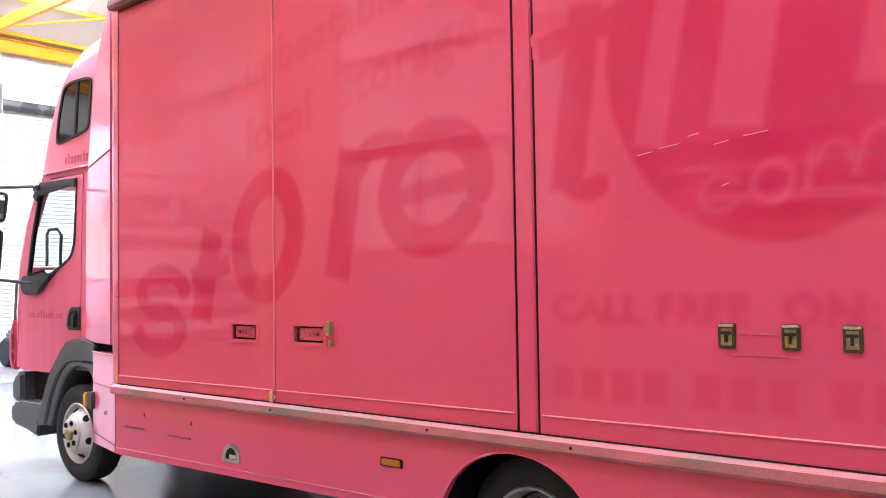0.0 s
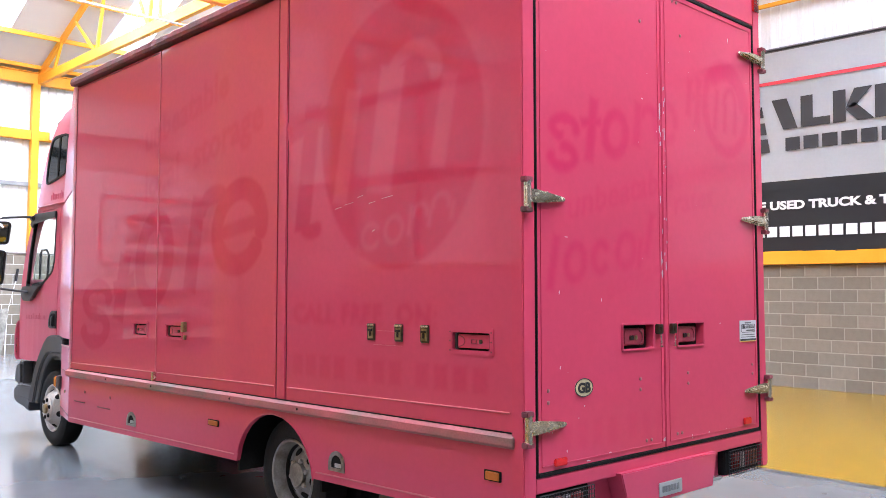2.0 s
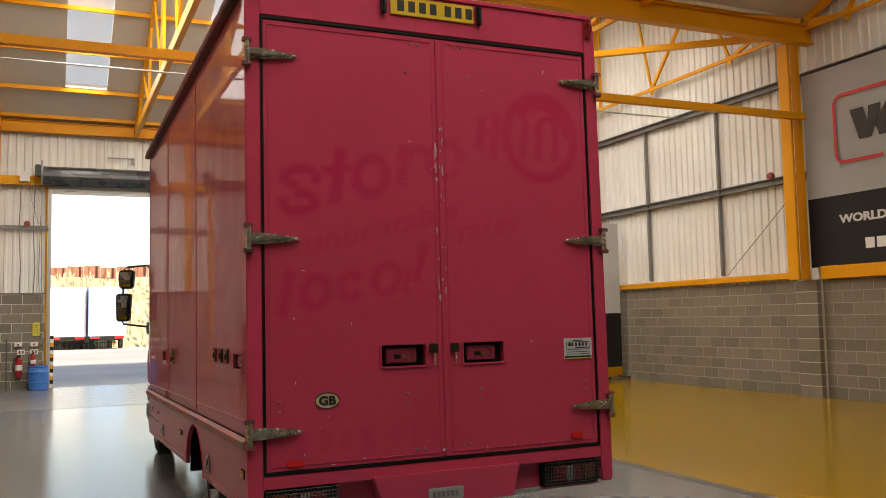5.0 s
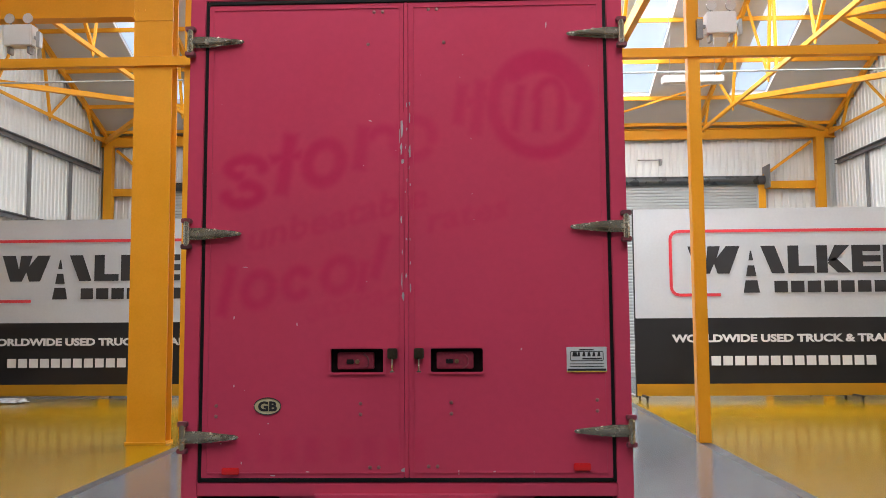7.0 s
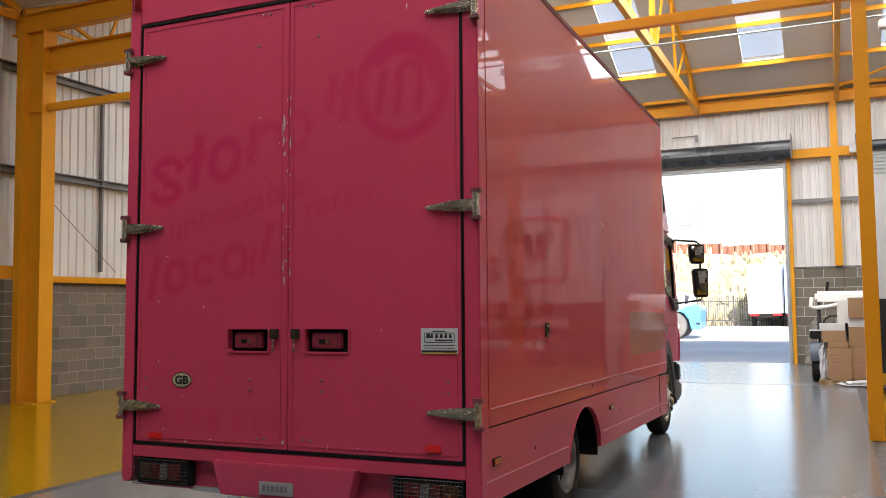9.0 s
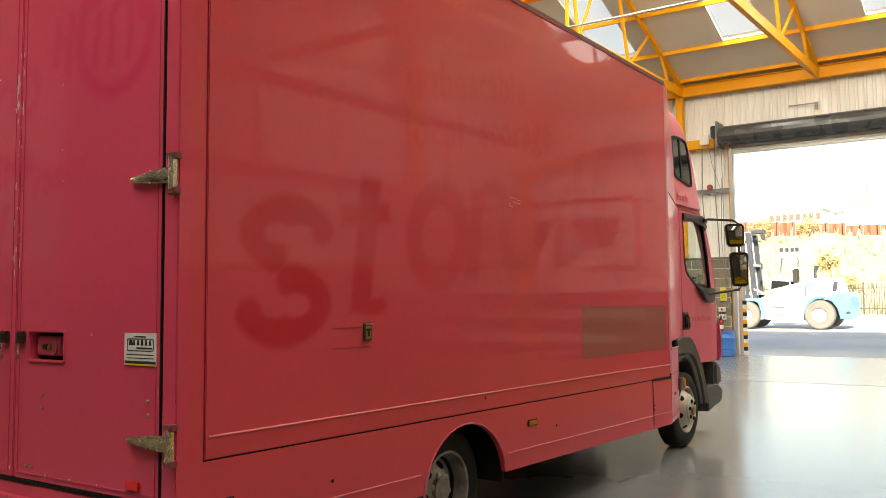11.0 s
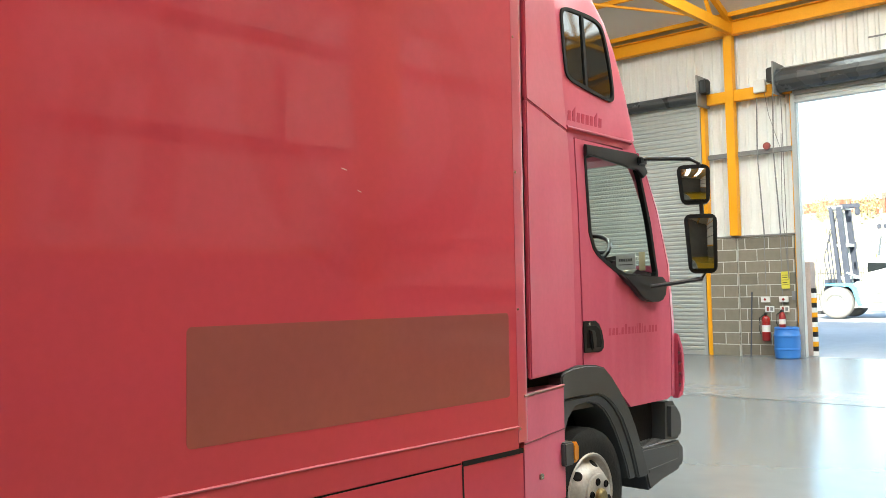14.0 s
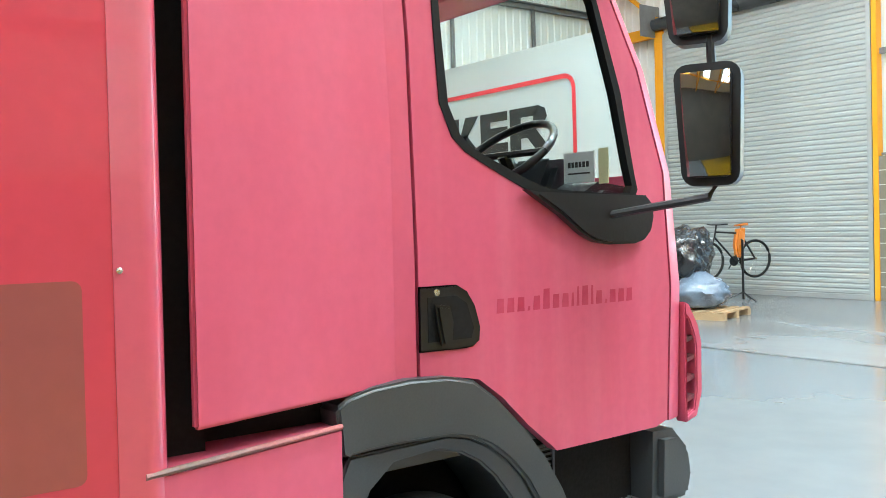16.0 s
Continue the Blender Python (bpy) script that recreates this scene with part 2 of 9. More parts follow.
MORTAR = mat("pale_mortar", (0.56, 0.54, 0.49), 0.95, vary=0.12, fine=120, bump=0.4)
FLOOR_GREY = mat("sealed_grey_floor", (0.150, 0.162, 0.172), 0.18, vary=0.06, scale=1.5, fine=4, alt=(0.138, 0.150, 0.158), alt_scale=0.35, alt_amount=0.8, rough_vary=0.0)
FLOOR_PALE = mat("bare_concrete_floor", (0.205, 0.21, 0.215), 0.24, vary=0.05, scale=1.5, fine=4, alt=(0.135, 0.133, 0.128), alt_scale=0.55, alt_amount=0.75, rough_vary=0.0, streak=(0.6, 1.4, 1))
FLOOR_YELLOW = mat("yellow_floor_paint", (0.315, 0.180, 0.003), 0.16, vary=0.03, scale=1.5, fine=4, alt=(0.285, 0.165, 0.004), alt_scale=0.5, alt_amount=0.6, rough_vary=0.0, spec=0.4)
FLOOR_LINE = mat("dark_floor_line", (0.07, 0.07, 0.072), 0.35, vary=0.2, scale=5, alt=(0.11, 0.11, 0.11), alt_scale=2)
SLAT = mat("galvanised_door_slat", (0.44, 0.46, 0.45), 0.45, 0.25, vary=0.08, scale=2, alt=(0.36, 0.37, 0.36), alt_scale=1, piece=0.03)
ROLL = mat("dark_shutter_roll", (0.060, 0.066, 0.070), 0.28, 0.4, vary=0.15, scale=2, alt=(0.09, 0.09, 0.09), alt_scale=1)
JAMB = mat("grey_steel_guide", (0.42, 0.43, 0.42), 0.4, 0.3, vary=0.1)
BANNER_GREY = mat("silver_banner_cloth", (0.68, 0.69, 0.70), 0.55, vary=0.04, scale=1.5, fine=20, alt=(0.62, 0.63, 0.64), alt_scale=0.8, soft_bump=0.25)
BANNER_BLACK = mat("black_banner_cloth", (0.026, 0.026, 0.028), 0.55, vary=0.1, scale=1.5, alt=(0.04, 0.04, 0.042), alt_scale=0.8, soft_bump=0.25)
BANNER_YELLOW = mat("yellow_banner_cloth", (0.66, 0.36, 0.02), 0.55, vary=0.05, alt_scale=0.8)
BANNER_RED = mat("red_print", (0.62, 0.035, 0.05), 0.55, vary=0.05)
BANNER_INK = mat("black_print", (0.022, 0.022, 0.024), 0.55, vary=0.08)
BANNER_WHITE = mat("white_print", (0.72, 0.72, 0.72), 0.55, vary=0.04)
FRAME_STEEL = mat("black_steel_tube", (0.03, 0.03, 0.03), 0.5, vary=0.15)
CARD = mat("brown_cardboard", (0.36, 0.215, 0.11), 0.8, vary=0.08, scale=4, alt=(0.30, 0.175, 0.09), alt_scale=2)
WHITE = mat("white_plastic", (0.72, 0.72, 0.70), 0.4, vary=0.06, alt=(0.55, 0.54, 0.50), alt_scale=2)
FILM = mat("clear_wrapping_film", (0.62, 0.63, 0.65), 0.2, vary=0.2, scale=8, coat=0.5, soft_bump=0.6)
BAG = mat("black_polythene", (0.022, 0.022, 0.024), 0.25, vary=0.2, scale=9, coat=0.4, soft_bump=0.5)
BAG_BLUE = mat("grey_blue_polythene", (0.16, 0.20, 0.26), 0.25, vary=0.2, scale=9, coat=0.4, soft_bump=0.5)
WOOD = mat("pale_pallet_wood", (0.42, 0.28, 0.15), 0.75, vary=0.2, scale=6, streak=(1, 6, 6), alt_scale=2, bump=0.2)
BLUE_GREY = mat("blue_grey_moulding", (0.07, 0.09, 0.13), 0.4, vary=0.1, alt_scale=2)
BLUE = mat("blue_plastic_drum", (0.03, 0.16, 0.50), 0.4, vary=0.08, alt=(0.05, 0.20, 0.55), alt_scale=2)
RED = mat("red_enamel", (0.30, 0.014, 0.014), 0.3, vary=0.08, coat=0.3)
ORANGE = mat("orange_cycle_paint", (0.62, 0.20, 0.03), 0.3, vary=0.08, coat=0.4)
HI_VIS = mat("yellow_notice", (0.60, 0.54, 0.06), 0.5, vary=0.05)
SEAT = mat("dark_seat_cloth", (0.035, 0.036, 0.04), 0.9, vary=0.2, fine=200, bump=0.3)
# yard and bank colours are raised to carry the outdoor glare
ASPHALT = mat("glare_paled_yard", (0.50, 0.50, 0.505), 0.85, vary=0.12, scale=4, fine=60, alt=(0.38, 0.38, 0.385), alt_scale=0.15, alt_amount=0.8, bump=0.2)
GRASS = mat("dry_grass_in_glare", (0.38, 0.35, 0.23), 0.95, vary=0.35, scale=2.5, fine=14, alt=(0.48, 0.42, 0.30), alt_scale=0.35, alt_amount=0.9, bump=0.6)
PILE = mat("rusty_sheet_pile", (0.20, 0.085, 0.055), 0.8, vary=0.2, scale=2, alt=(0.28, 0.12, 0.08), alt_scale=1)
FENCE = mat("dark_fence_paint", (0.06, 0.06, 0.062), 0.5, vary=0.2)
VEH_BLUE = mat("light_blue_machine_paint", (0.10, 0.40, 0.64), 0.35, vary=0.08, coat=0.3, alt_scale=1)
VEH_WHITE = mat("white_machine_paint", (0.74, 0.74, 0.72), 0.35, vary=0.06, coat=0.3, alt_scale=1)
LEAF = mat("pale_dull_leaves", (0.28, 0.27, 0.14), 0.8, vary=0.3, alt=(0.42, 0.38, 0.24), alt_scale=2)
BUILD = mat("pale_far_building", (0.66, 0.60, 0.52), 0.9, vary=0.1, scale=1, alt_scale=0.2)
# black tyres lightened to grey: outdoor glare put into the colour
GLARE_TYRE = mat("glare_paled_tyre", (0.16, 0.155, 0.15), 0.85, vary=0.2, alt_scale=2)
FAR_GLASS = mat("far_window_glass", (0.10, 0.09, 0.075), 0.3, vary=0.1)
BACK_BLOCK = mat("dark_painted_blockwork", (0.09, 0.082, 0.072), 0.85, vary=0.15, scale=3, fine=60, alt=(0.06, 0.055, 0.05), alt_scale=0.6, bump=0.3)
MAST = mat("greasy_dark_mast", (0.045, 0.052, 0.075), 0.45, 0.3, vary=0.2, scale=6)
VEH_PALE = mat("pale_blue_van_paint", (0.24, 0.42, 0.74), 0.4, vary=0.06, alt_scale=1)
DULL_RED = mat("dull_red_plastic", (0.26, 0.05, 0.04), 0.45, vary=0.1)
DARKBRASS = mat("blackened_brass", (0.07, 0.055, 0.035), 0.45, 0.6, vary=0.3, scale=30)
PLY = mat("pale_weathered_plywood", (0.50, 0.38, 0.32), 0.7, vary=0.15, scale=5, alt=(0.40, 0.33, 0.30), alt_scale=2)
STONE = mat("mottled_grey_slab", (0.30, 0.29, 0.25), 0.85, vary=0.3, scale=14, alt=(0.14, 0.13, 0.11), alt_scale=8, alt_amount=0.9, bump=0.3)
SIDE_MORTAR = mat("dull_mortar", (0.33, 0.305, 0.25), 0.95, vary=0.12, fine=120, bump=0.4)
DIM_AMBER = mat("dim_amber_lens", (0.45, 0.13, 0.012), 0.3, vary=0.15, fine=120)
# tail lamp lenses: colours darkened for the shade behind the wire guards
SHADED_AMBER = mat("guard_shaded_amber_lens", (0.20, 0.055, 0.010), 0.3, vary=0.15, fine=120)
DIM_RED = mat("guard_shaded_red_lens", (0.22, 0.012, 0.012), 0.3, vary=0.15, fine=120)
DIM_CLEAR = mat("guard_shaded_clear_lens", (0.30, 0.27, 0.25), 0.3, vary=0.15, fine=120)
# pink darkened for the shade in which the rear paddles lie
SHADED_PINK = mat("shaded_pink_paddle", (0.30, 0.03, 0.06), 0.45, vary=0.3, scale=20)


# ---- mesh helpers ----
def box(bm, x0, x1, y0, y1, z0, z1, bevel=0.0, m=None):
    vs = [bm.verts.new((x, y, z)) for x in (x0, x1) for y in (y0, y1) for z in (z0, z1)]
    fs = [bm.faces.new([vs[i] for i in f]) for f in ((0, 1, 3, 2), (4, 6, 7, 5), (0, 4, 5, 1), (2, 3, 7, 6), (0, 2, 6, 4), (1, 5, 7, 3))]
    if m is not None:
        for v in vs:
            v.co = m @ v.co
    if bevel:
        edges = list({e for f in fs for e in f.edges})
        bmesh.ops.bevel(bm, geom=edges, offset=bevel, segments=2, affect="EDGES", clamp_overlap=True)
    return bm


def prism(bm, pts, axis, d0, d1, bevel=0.0):
    """A polygon extruded along an axis: pts are (y, z) for x, (x, z) for y, (x, y) for z."""
    def at(a, b, d):
        return {"x": (d, a, b), "y": (a, d, b), "z": (a, b, d)}[axis]
    lo = [bm.verts.new(at(a, b, d0)) for a, b in pts]
    hi = [bm.verts.new(at(a, b, d1)) for a, b in pts]
    fs = [bm.faces.new(lo), bm.faces.new(list(reversed(hi)))]
    for i in range(len(pts)):
        j = (i + 1) % len(pts)
        fs.append(bm.faces.new((lo[j], lo[i], hi[i], hi[j])))
    bmesh.ops.recalc_face_normals(bm, faces=fs)
    if bevel:
        edges = list({e for f in fs[:2] for e in f.edges})
        bmesh.ops.bevel(bm, geom=edges, offset=bevel, segments=2, affect="EDGES", clamp_overlap=True)
    return bm


def holed(bm, outer, hole, axis, d0, d1):
    """A plate with a hole: both outlines have the same number of points, in the same order."""
    def at(p, d):
        return {"x": (d, *p), "y": (p[0], d, p[1]), "z": (*p, d)}[axis]
    rings = [[bm.verts.new(at(p, d)) for p in ring] for d in (d0, d1) for ring in (outer, hole)]
    n, fs = len(outer), []
    for i in range(n):
        j = (i + 1) % n
        for a, b in ((0, 1), (3, 2), (2, 0), (1, 3)):
            fs.append(bm.faces.new((rings[a][i], rings[a][j], rings[b][j], rings[b][i])))
    bmesh.ops.recalc_face_normals(bm, faces=fs)
    return bm


def tube(bm, pts, r, seg=8, caps=True):
    """A round bar through points."""
    pts = [Vector(p) for p in pts]
    rings = []
    for i, p in enumerate(pts):
        d = ((pts[min(i + 1, len(pts) - 1)] - pts[max(i - 1, 0)])).normalized()
        u = d.cross(Vector((0, 0, 1)) if abs(d.z) < 0.95 else Vector((1, 0, 0))).normalized()
        w = d.cross(u)
        rr = r[i] if isinstance(r, (list, tuple)) else r
        rings.append([bm.verts.new(p + rr * (math.cos(a) * u + math.sin(a) * w)) for a in (2 * math.pi * k / seg for k in range(seg))])
    for a, b in zip(rings, rings[1:]):
        for k in range(seg):
            bm.faces.new((a[k], a[(k + 1) % seg], b[(k + 1) % seg], b[k]))
    if caps:
        bm.faces.new(list(reversed(rings[0])))
        bm.faces.new(rings[-1])
    return bm


def lathe(bm, prof, axis, c, seg=32, caps=True):
    """A profile of (radius, along) turned round an axis through c."""
    rings = []
    for r, h in prof:
        ring = []
        for k in range(seg):
            a = 2 * math.pi * k / seg
            u, v = r * math.cos(a), r * math.sin(a)
            p = {"x": (h, u, v), "y": (u, h, v), "z": (u, v, h)}[axis]
            ring.append(bm.verts.new((c[0] + p[0], c[1] + p[1], c[2] + p[2])))
        rings.append(ring)
    fs = []
    for a, b in zip(rings, rings[1:]):
        for k in range(seg):
            fs.append(bm.faces.new((a[k], a[(k + 1) % seg], b[(k + 1) % seg], b[k])))
    if caps and prof[0][0] > 0.0001:
        fs.append(bm.faces.new(rings[0]))
    if caps and prof[-1][0] > 0.0001:
        fs.append(bm.faces.new(rings[-1]))
    bmesh.ops.recalc_face_normals(bm, faces=fs)
    return bm


def bar(bm, p0, p1, w, h, up=(0, 0, 1)):
    """A rectangular bar from point to point: w across, h along 'up'."""
    p0, p1 = Vector(p0), Vector(p1)
    d = (p1 - p0).normalized()
    s = d.cross(Vector(up)).normalized()
    u = s.cross(d)
    c = [[bm.verts.new(p + a * w / 2 * s + b * h / 2 * u) for a, b in ((-1, -1), (1, -1), (1, 1), (-1, 1))] for p in (p0, p1)]
    for k in range(4):
        bm.faces.new((c[0][k], c[0][(k + 1) % 4], c[1][(k + 1) % 4], c[1][k]))
    bm.faces.new(list(reversed(c[0])))
    bm.faces.new(c[1])
    return bm


def ibeam(bm, p0, p1, w, h, up=(0, 0, 1), t=0.014):
    """An I section from point to point."""
    p0, p1, u = Vector(p0), Vector(p1), Vector(up)
    d = (p1 - p0).normalized()
    u = (u - d * u.dot(d)).normalized()
    bar(bm, p0, p1, t, h - 2 * t, u)
    bar(bm, p0 + u * (h - t) / 2, p1 + u * (h - t) / 2, w, t, u)
    bar(bm, p0 - u * (h - t) / 2, p1 - u * (h - t) / 2, w, t, u)
    return bm


def B():
    return bmesh.new()


def mesh_of(name, bm, material, smooth=None):
    me = bpy.data.meshes.new(name)
    bm.to_mesh(me)
    bm.free()
    me.materials.append(material)
    if smooth:
        me.shade_smooth()
        me.set_sharp_from_angle(angle=radians(smooth))
    return me


def part(name, bm, material, parent, label="", smooth=None):
    ob = new(name, mesh_of(name, bm, material, smooth))
    ob.parent = parent
    return tagged(ob, label) if label else ob


def thing(name, label, category, group="", at=None):
    """An empty at the base of a thing that has parts."""
    ob = new(name)
    ob.empty_display_size = 0.2
    if at is not None:
        ob.matrix_world = at
    return tagged(ob, label, category, group)


def solid(name, bm, material, label, category="", group="", kind="", smooth=None, at=None):
    ob = new(name, mesh_of(name, bm, material, smooth))
    if at is not None:
        ob.matrix_world = at
    return tagged(ob, label, category, group, kind)


def rounded(x0, x1, z0, z1, r, n=4):
    pts = []
    for cx, cz, a0 in ((x1 - r, z1 - r, 0), (x0 + r, z1 - r, 90), (x0 + r, z0 + r, 180), (x1 - r, z0 + r, 270)):
        for k in range(n + 1):
            a = radians(a0 + 90 * k / n)
            pts.append((cx + r * math.cos(a), cz + r * math.sin(a)))
    return pts


def lettering(words, size, material, parent, m, name="lettering", label="", wide=1.0, bold=0.0, centre=False, thick=0.001, across=None):
    """Words in the built-in font as a flat mesh; m places its plane (x along the line, y up)."""
    cu = bpy.data.curves.new("words", "FONT")
    cu.body, cu.size, cu.extrude, cu.offset = words, size, thick, bold
    cu.resolution_u = 3
    if centre:
        cu.align_x = "CENTER"
    tmp = bpy.data.objects.new("words", cu)
    scene.collection.objects.link(tmp)
    dg = bpy.context.evaluated_depsgraph_get()
    me = bpy.data.meshes.new_from_object(tmp.evaluated_get(dg))
    bpy.data.objects.remove(tmp)
    bpy.data.curves.remove(cu)
    if across:
        wide = across / max(v.co.x for v in me.vertices)
    me.transform(m @ Matrix.Diagonal((wide, 1, 1, 1)))
    me.materials.clear()
    me.materials.append(material)
    ob = new(name, me)
    ob.parent = parent
    return tagged(ob, label) if label else ob


# planes for lettering: on the truck's left side, its rear, its right side, and walls
def plane(o, right, up):
    r, u = Vector(right).normalized(), Vector(up).normalized()
    n = r.cross(u)
    m = Matrix((r, u, n)).transposed().to_4x4()
    m.translation = o
    return m


# ---- floor ----
GREY_X0, GREY_X1, JOINT_Y = -3.42, 3.38, 14.05
floor = thing("floor", "", "", )
tagged(floor, "sealed grey floor with yellow painted bays and dark edge lines", "floor", kind="structure")
bm = B(); box(bm, WALL_L - 0.3, WALL_R + 0.3, WALL_B - 0.3, WALL_F + 0.3, -0.3, -0.02)
part("slab", bm, MORTAR, floor)
bm = B(); box(bm, GREY_X0, GREY_X1, WALL_B, JOINT_Y - 0.05, -0.02, 0.0)
part("grey_aisle", bm, FLOOR_GREY, floor)
bm = B(); box(bm, WALL_L, WALL_R, JOINT_Y + 0.05, WALL_F + 0.15, -0.02, 0.0)
part("bare_concrete", bm, FLOOR_PALE, floor)
bm = B(); box(bm, WALL_L, GREY_X0 - 0.14, WALL_B, JOINT_Y - 0.05, -0.02, 0.0)
part("yellow_bay", bm, FLOOR_YELLOW, floor)
bm = B(); box(bm, GREY_X1 + 0.14, WALL_R, WALL_B, JOINT_Y - 0.05, -0.02, 0.0)
part("yellow_bay", bm, FLOOR_YELLOW, floor)
for x in (GREY_X0 - 0.14, GREY_X1):
    bm = B(); box(bm, x, x + 0.14, WALL_B, JOINT_Y - 0.05, -0.02, 0.001)
    part("edge_line", bm, FLOOR_LINE, floor)
bm = B(); box(bm, WALL_L, WALL_R, JOINT_Y - 0.05, JOINT_Y + 0.05, -0.02, -0.001)
part("joint", bm, FLOOR_LINE, floor, "dark sealed joint across the floor")

# ---- roof lining: sheets between the rooflights, in one mesh ----
bm = B()
HALF = 0.5


def roof_quad(bm, xa, xb, ya, yb):
    t = 0.117
    c = [bm.verts.new((x, y, roof_z(y + 1e-4 * (1 if y == ya else -1)) + dz)) for dz in (0.0, t) for x, y in ((xa, ya), (xb, ya), (xb, yb), (xa, yb))]
    for f in ((0, 3, 2, 1), (4, 5, 6, 7), (0, 1, 5, 4), (1, 2, 6, 5), (2, 3, 7, 6), (3, 0, 4, 7)):
        bm.faces.new([c[i] for i in f])


for lo, hi in SPANS:
    mid = (lo + hi) / 2
    for ya, yb, sa, sb in ((lo, mid, lo + 1.5, mid - 0.9), (mid, hi, mid + 0.9, hi - 1.5)):
        xs = [WALL_L - 0.3] + [v for x in LIGHTS_X for v in (x - HALF, x + HALF)] + [WALL_R + 0.3]
        for i in range(len(xs) - 1):
            if i % 2 == 0:
                roof_quad(bm, xs[i], xs[i + 1], ya, yb)
            else:
                roof_quad(bm, xs[i], xs[i + 1], ya, sa)
                roof_quad(bm, xs[i], xs[i + 1], sb, yb)
solid("ceiling", bm, ROOF, "grey insulated roof lining with long rooflights", "ceiling", kind="structure")

# added strips over both eaves, blocking sky light between wall and roof
for y0, y1 in ((WALL_F - 0.01, WALL_F + 0.32), (WALL_B - 0.32, WALL_B + 0.01)):
    bm = B(); box(bm, WALL_L - 0.3, WALL_R + 0.3, y0, y1, EAVE - 0.004, EAVE + 0.06)
    solid("eaves_light_stop", bm, GREY_RAIL, "dark strip added to keep sky light out at the eaves", "flashing", kind="structure")

# ---- cladding: corrugated sheets ----
def corrugated(bm, p0, p1, z0, z1, into, pitch=0.2, depth=0.026, top=None):
    """A profiled sheet from p0 to p1 (plan points); 'into' is the plan direction of its ribs. top(s) gives the height at a plan point."""
    p0, p1, into = Vector(p0), Vector(p1), Vector(into)
    n = max(1, int((p1 - p0).length / pitch))
    pts = []
    for k in range(n):
        for f, d in ((0.0, 0), (0.55, 0), (0.65, 1), (0.9, 1)):
            pts.append(p0 + (p1 - p0) * ((k + f) / n) + into * (d * depth))
    pts.append(p1)
    prev = None
    for p in pts:
        zt = top(p) if top else z1
        pair = (bm.verts.new((p.x, p.y, z0)), bm.verts.new((p.x, p.y, zt)))
        if prev:
            bm.faces.new((prev[0], pair[0], pair[1], prev[1]))
        prev = pair


def wall_thing(name, label):
    return tagged(new(name), label, "wall", kind="structure")


wall_front = wall_thing("wall_front", "white profiled cladding over grey blockwork, with three roller doors")
wall_left = wall_thing("wall_left", "white profiled cladding over grey blockwork on yellow steel")
wall_right = wall_thing("wall_right", "white profiled cladding over grey blockwork on yellow steel")
wall_back = wall_thing("wall_back", "plain dark painted blockwork at the back of the hall")

DOORS = ((-8.8, -4.42), (-2.42, 1.98), (4.05, 8.66))
DOOR_H = 5.25
# outer skins of the walls, with the door openings left free
spans_x = [(WALL_L - 0.3, -8.8), (-4.42, -2.42), (1.98, 4.05), (8.66, WALL_R + 0.3)]
bm = B()
for a, b in spans_x:
    box(bm, a, b, WALL_F + 0.16, WALL_F + 0.3, 0, DOOR_H)
box(bm, WALL_L - 0.3, WALL_R + 0.3, WALL_F + 0.16, WALL_F + 0.3, DOOR_H, EAVE + 0.05)
part("outer_skin", bm, WHITE_CLAD, wall_front)
bm = B()
for a, b in spans_x:
    corrugated(bm, (max(a, WALL_L), WALL_F + 0.14), (min(b, WALL_R), WALL_F + 0.14), 2.52, DOOR_H, (0, -1))
corrugated(bm, (WALL_L, WALL_F + 0.14), (WALL_R, WALL_F + 0.14), DOOR_H, EAVE, (0, -1))
part("cladding", bm, WHITE_CLAD, wall_front)


def gable_top(p):
    return roof_z(min(max(p.y, WALL_B + 0.01), WALL_F - 0.01)) - 0.01


for wall, x, into in ((wall_left, WALL_L, 1), (wall_right, WALL_R, -1)):
    bm = B()
    corrugated(bm, (x - 0.04 * into, WALL_B), (x - 0.04 * into, WALL_F), 2.1, 7, (into, 0), top=gable_top)
    part("cladding", bm, WHITE_CLAD, wall)
    bm = B()
    pts = [(WALL_B, 0), (WALL_F + 0.3, 0), (WALL_F + 0.3, 7.2), (13.66, 10.0), (6.85, 7.25), (0.04, 10.0), (WALL_B, 7.2)]
    prism(bm, pts, "x", x - 0.12 * into, x - 0.25 * into)
    part("outer_skin", bm, WHITE_CLAD, wall)
bm = B(); box(bm, WALL_L - 0.3, WALL_R + 0.3, WALL_B - 0.3, WALL_B - 0.06, 0, EAVE + 0.05)
part("outer_skin", bm, WHITE_CLAD, wall_back)
bm = B(); box(bm, WALL_L, WALL_R, WALL_B - 0.055, WALL_B + 0.05, 0, EAVE - 0.02)
part("blockwork", bm, BACK_BLOCK, wall_back)

# ---- steel frame ----
def steel(name, label, bm, category="beam"):
    return solid(name, bm, YELLOW, label, category, kind="structure")


# eaves and valley beams
bm = B(); ibeam(bm, (WALL_L, WALL_F - 0.1, 7.0), (WALL_R, WALL_F - 0.1, 7.0), 0.2, 0.30)
steel("eaves_beam", "deep yellow steel eaves beam along the front wall", bm)
bm = B(); bar(bm, (WALL_L, WALL_F - 0.25, 7.27), (WALL_R, WALL_F - 0.25, 7.27), 0.06, 0.10)
steel("eaves_purlin", "thin yellow purlin above the eaves beam", bm, "purlin")
bm = B(); ibeam(bm, (WALL_L, VALLEY, 6.86), (WALL_R, VALLEY, 6.86), 0.2, 0.36)
steel("valley_beam", "deep yellow steel valley beam between roof spans", bm)
bm = B(); bar(bm, (WALL_L + 0.3, VALLEY, 5.27), (WALL_R - 0.3, VALLEY, 5.27), 0.12, 0.125)
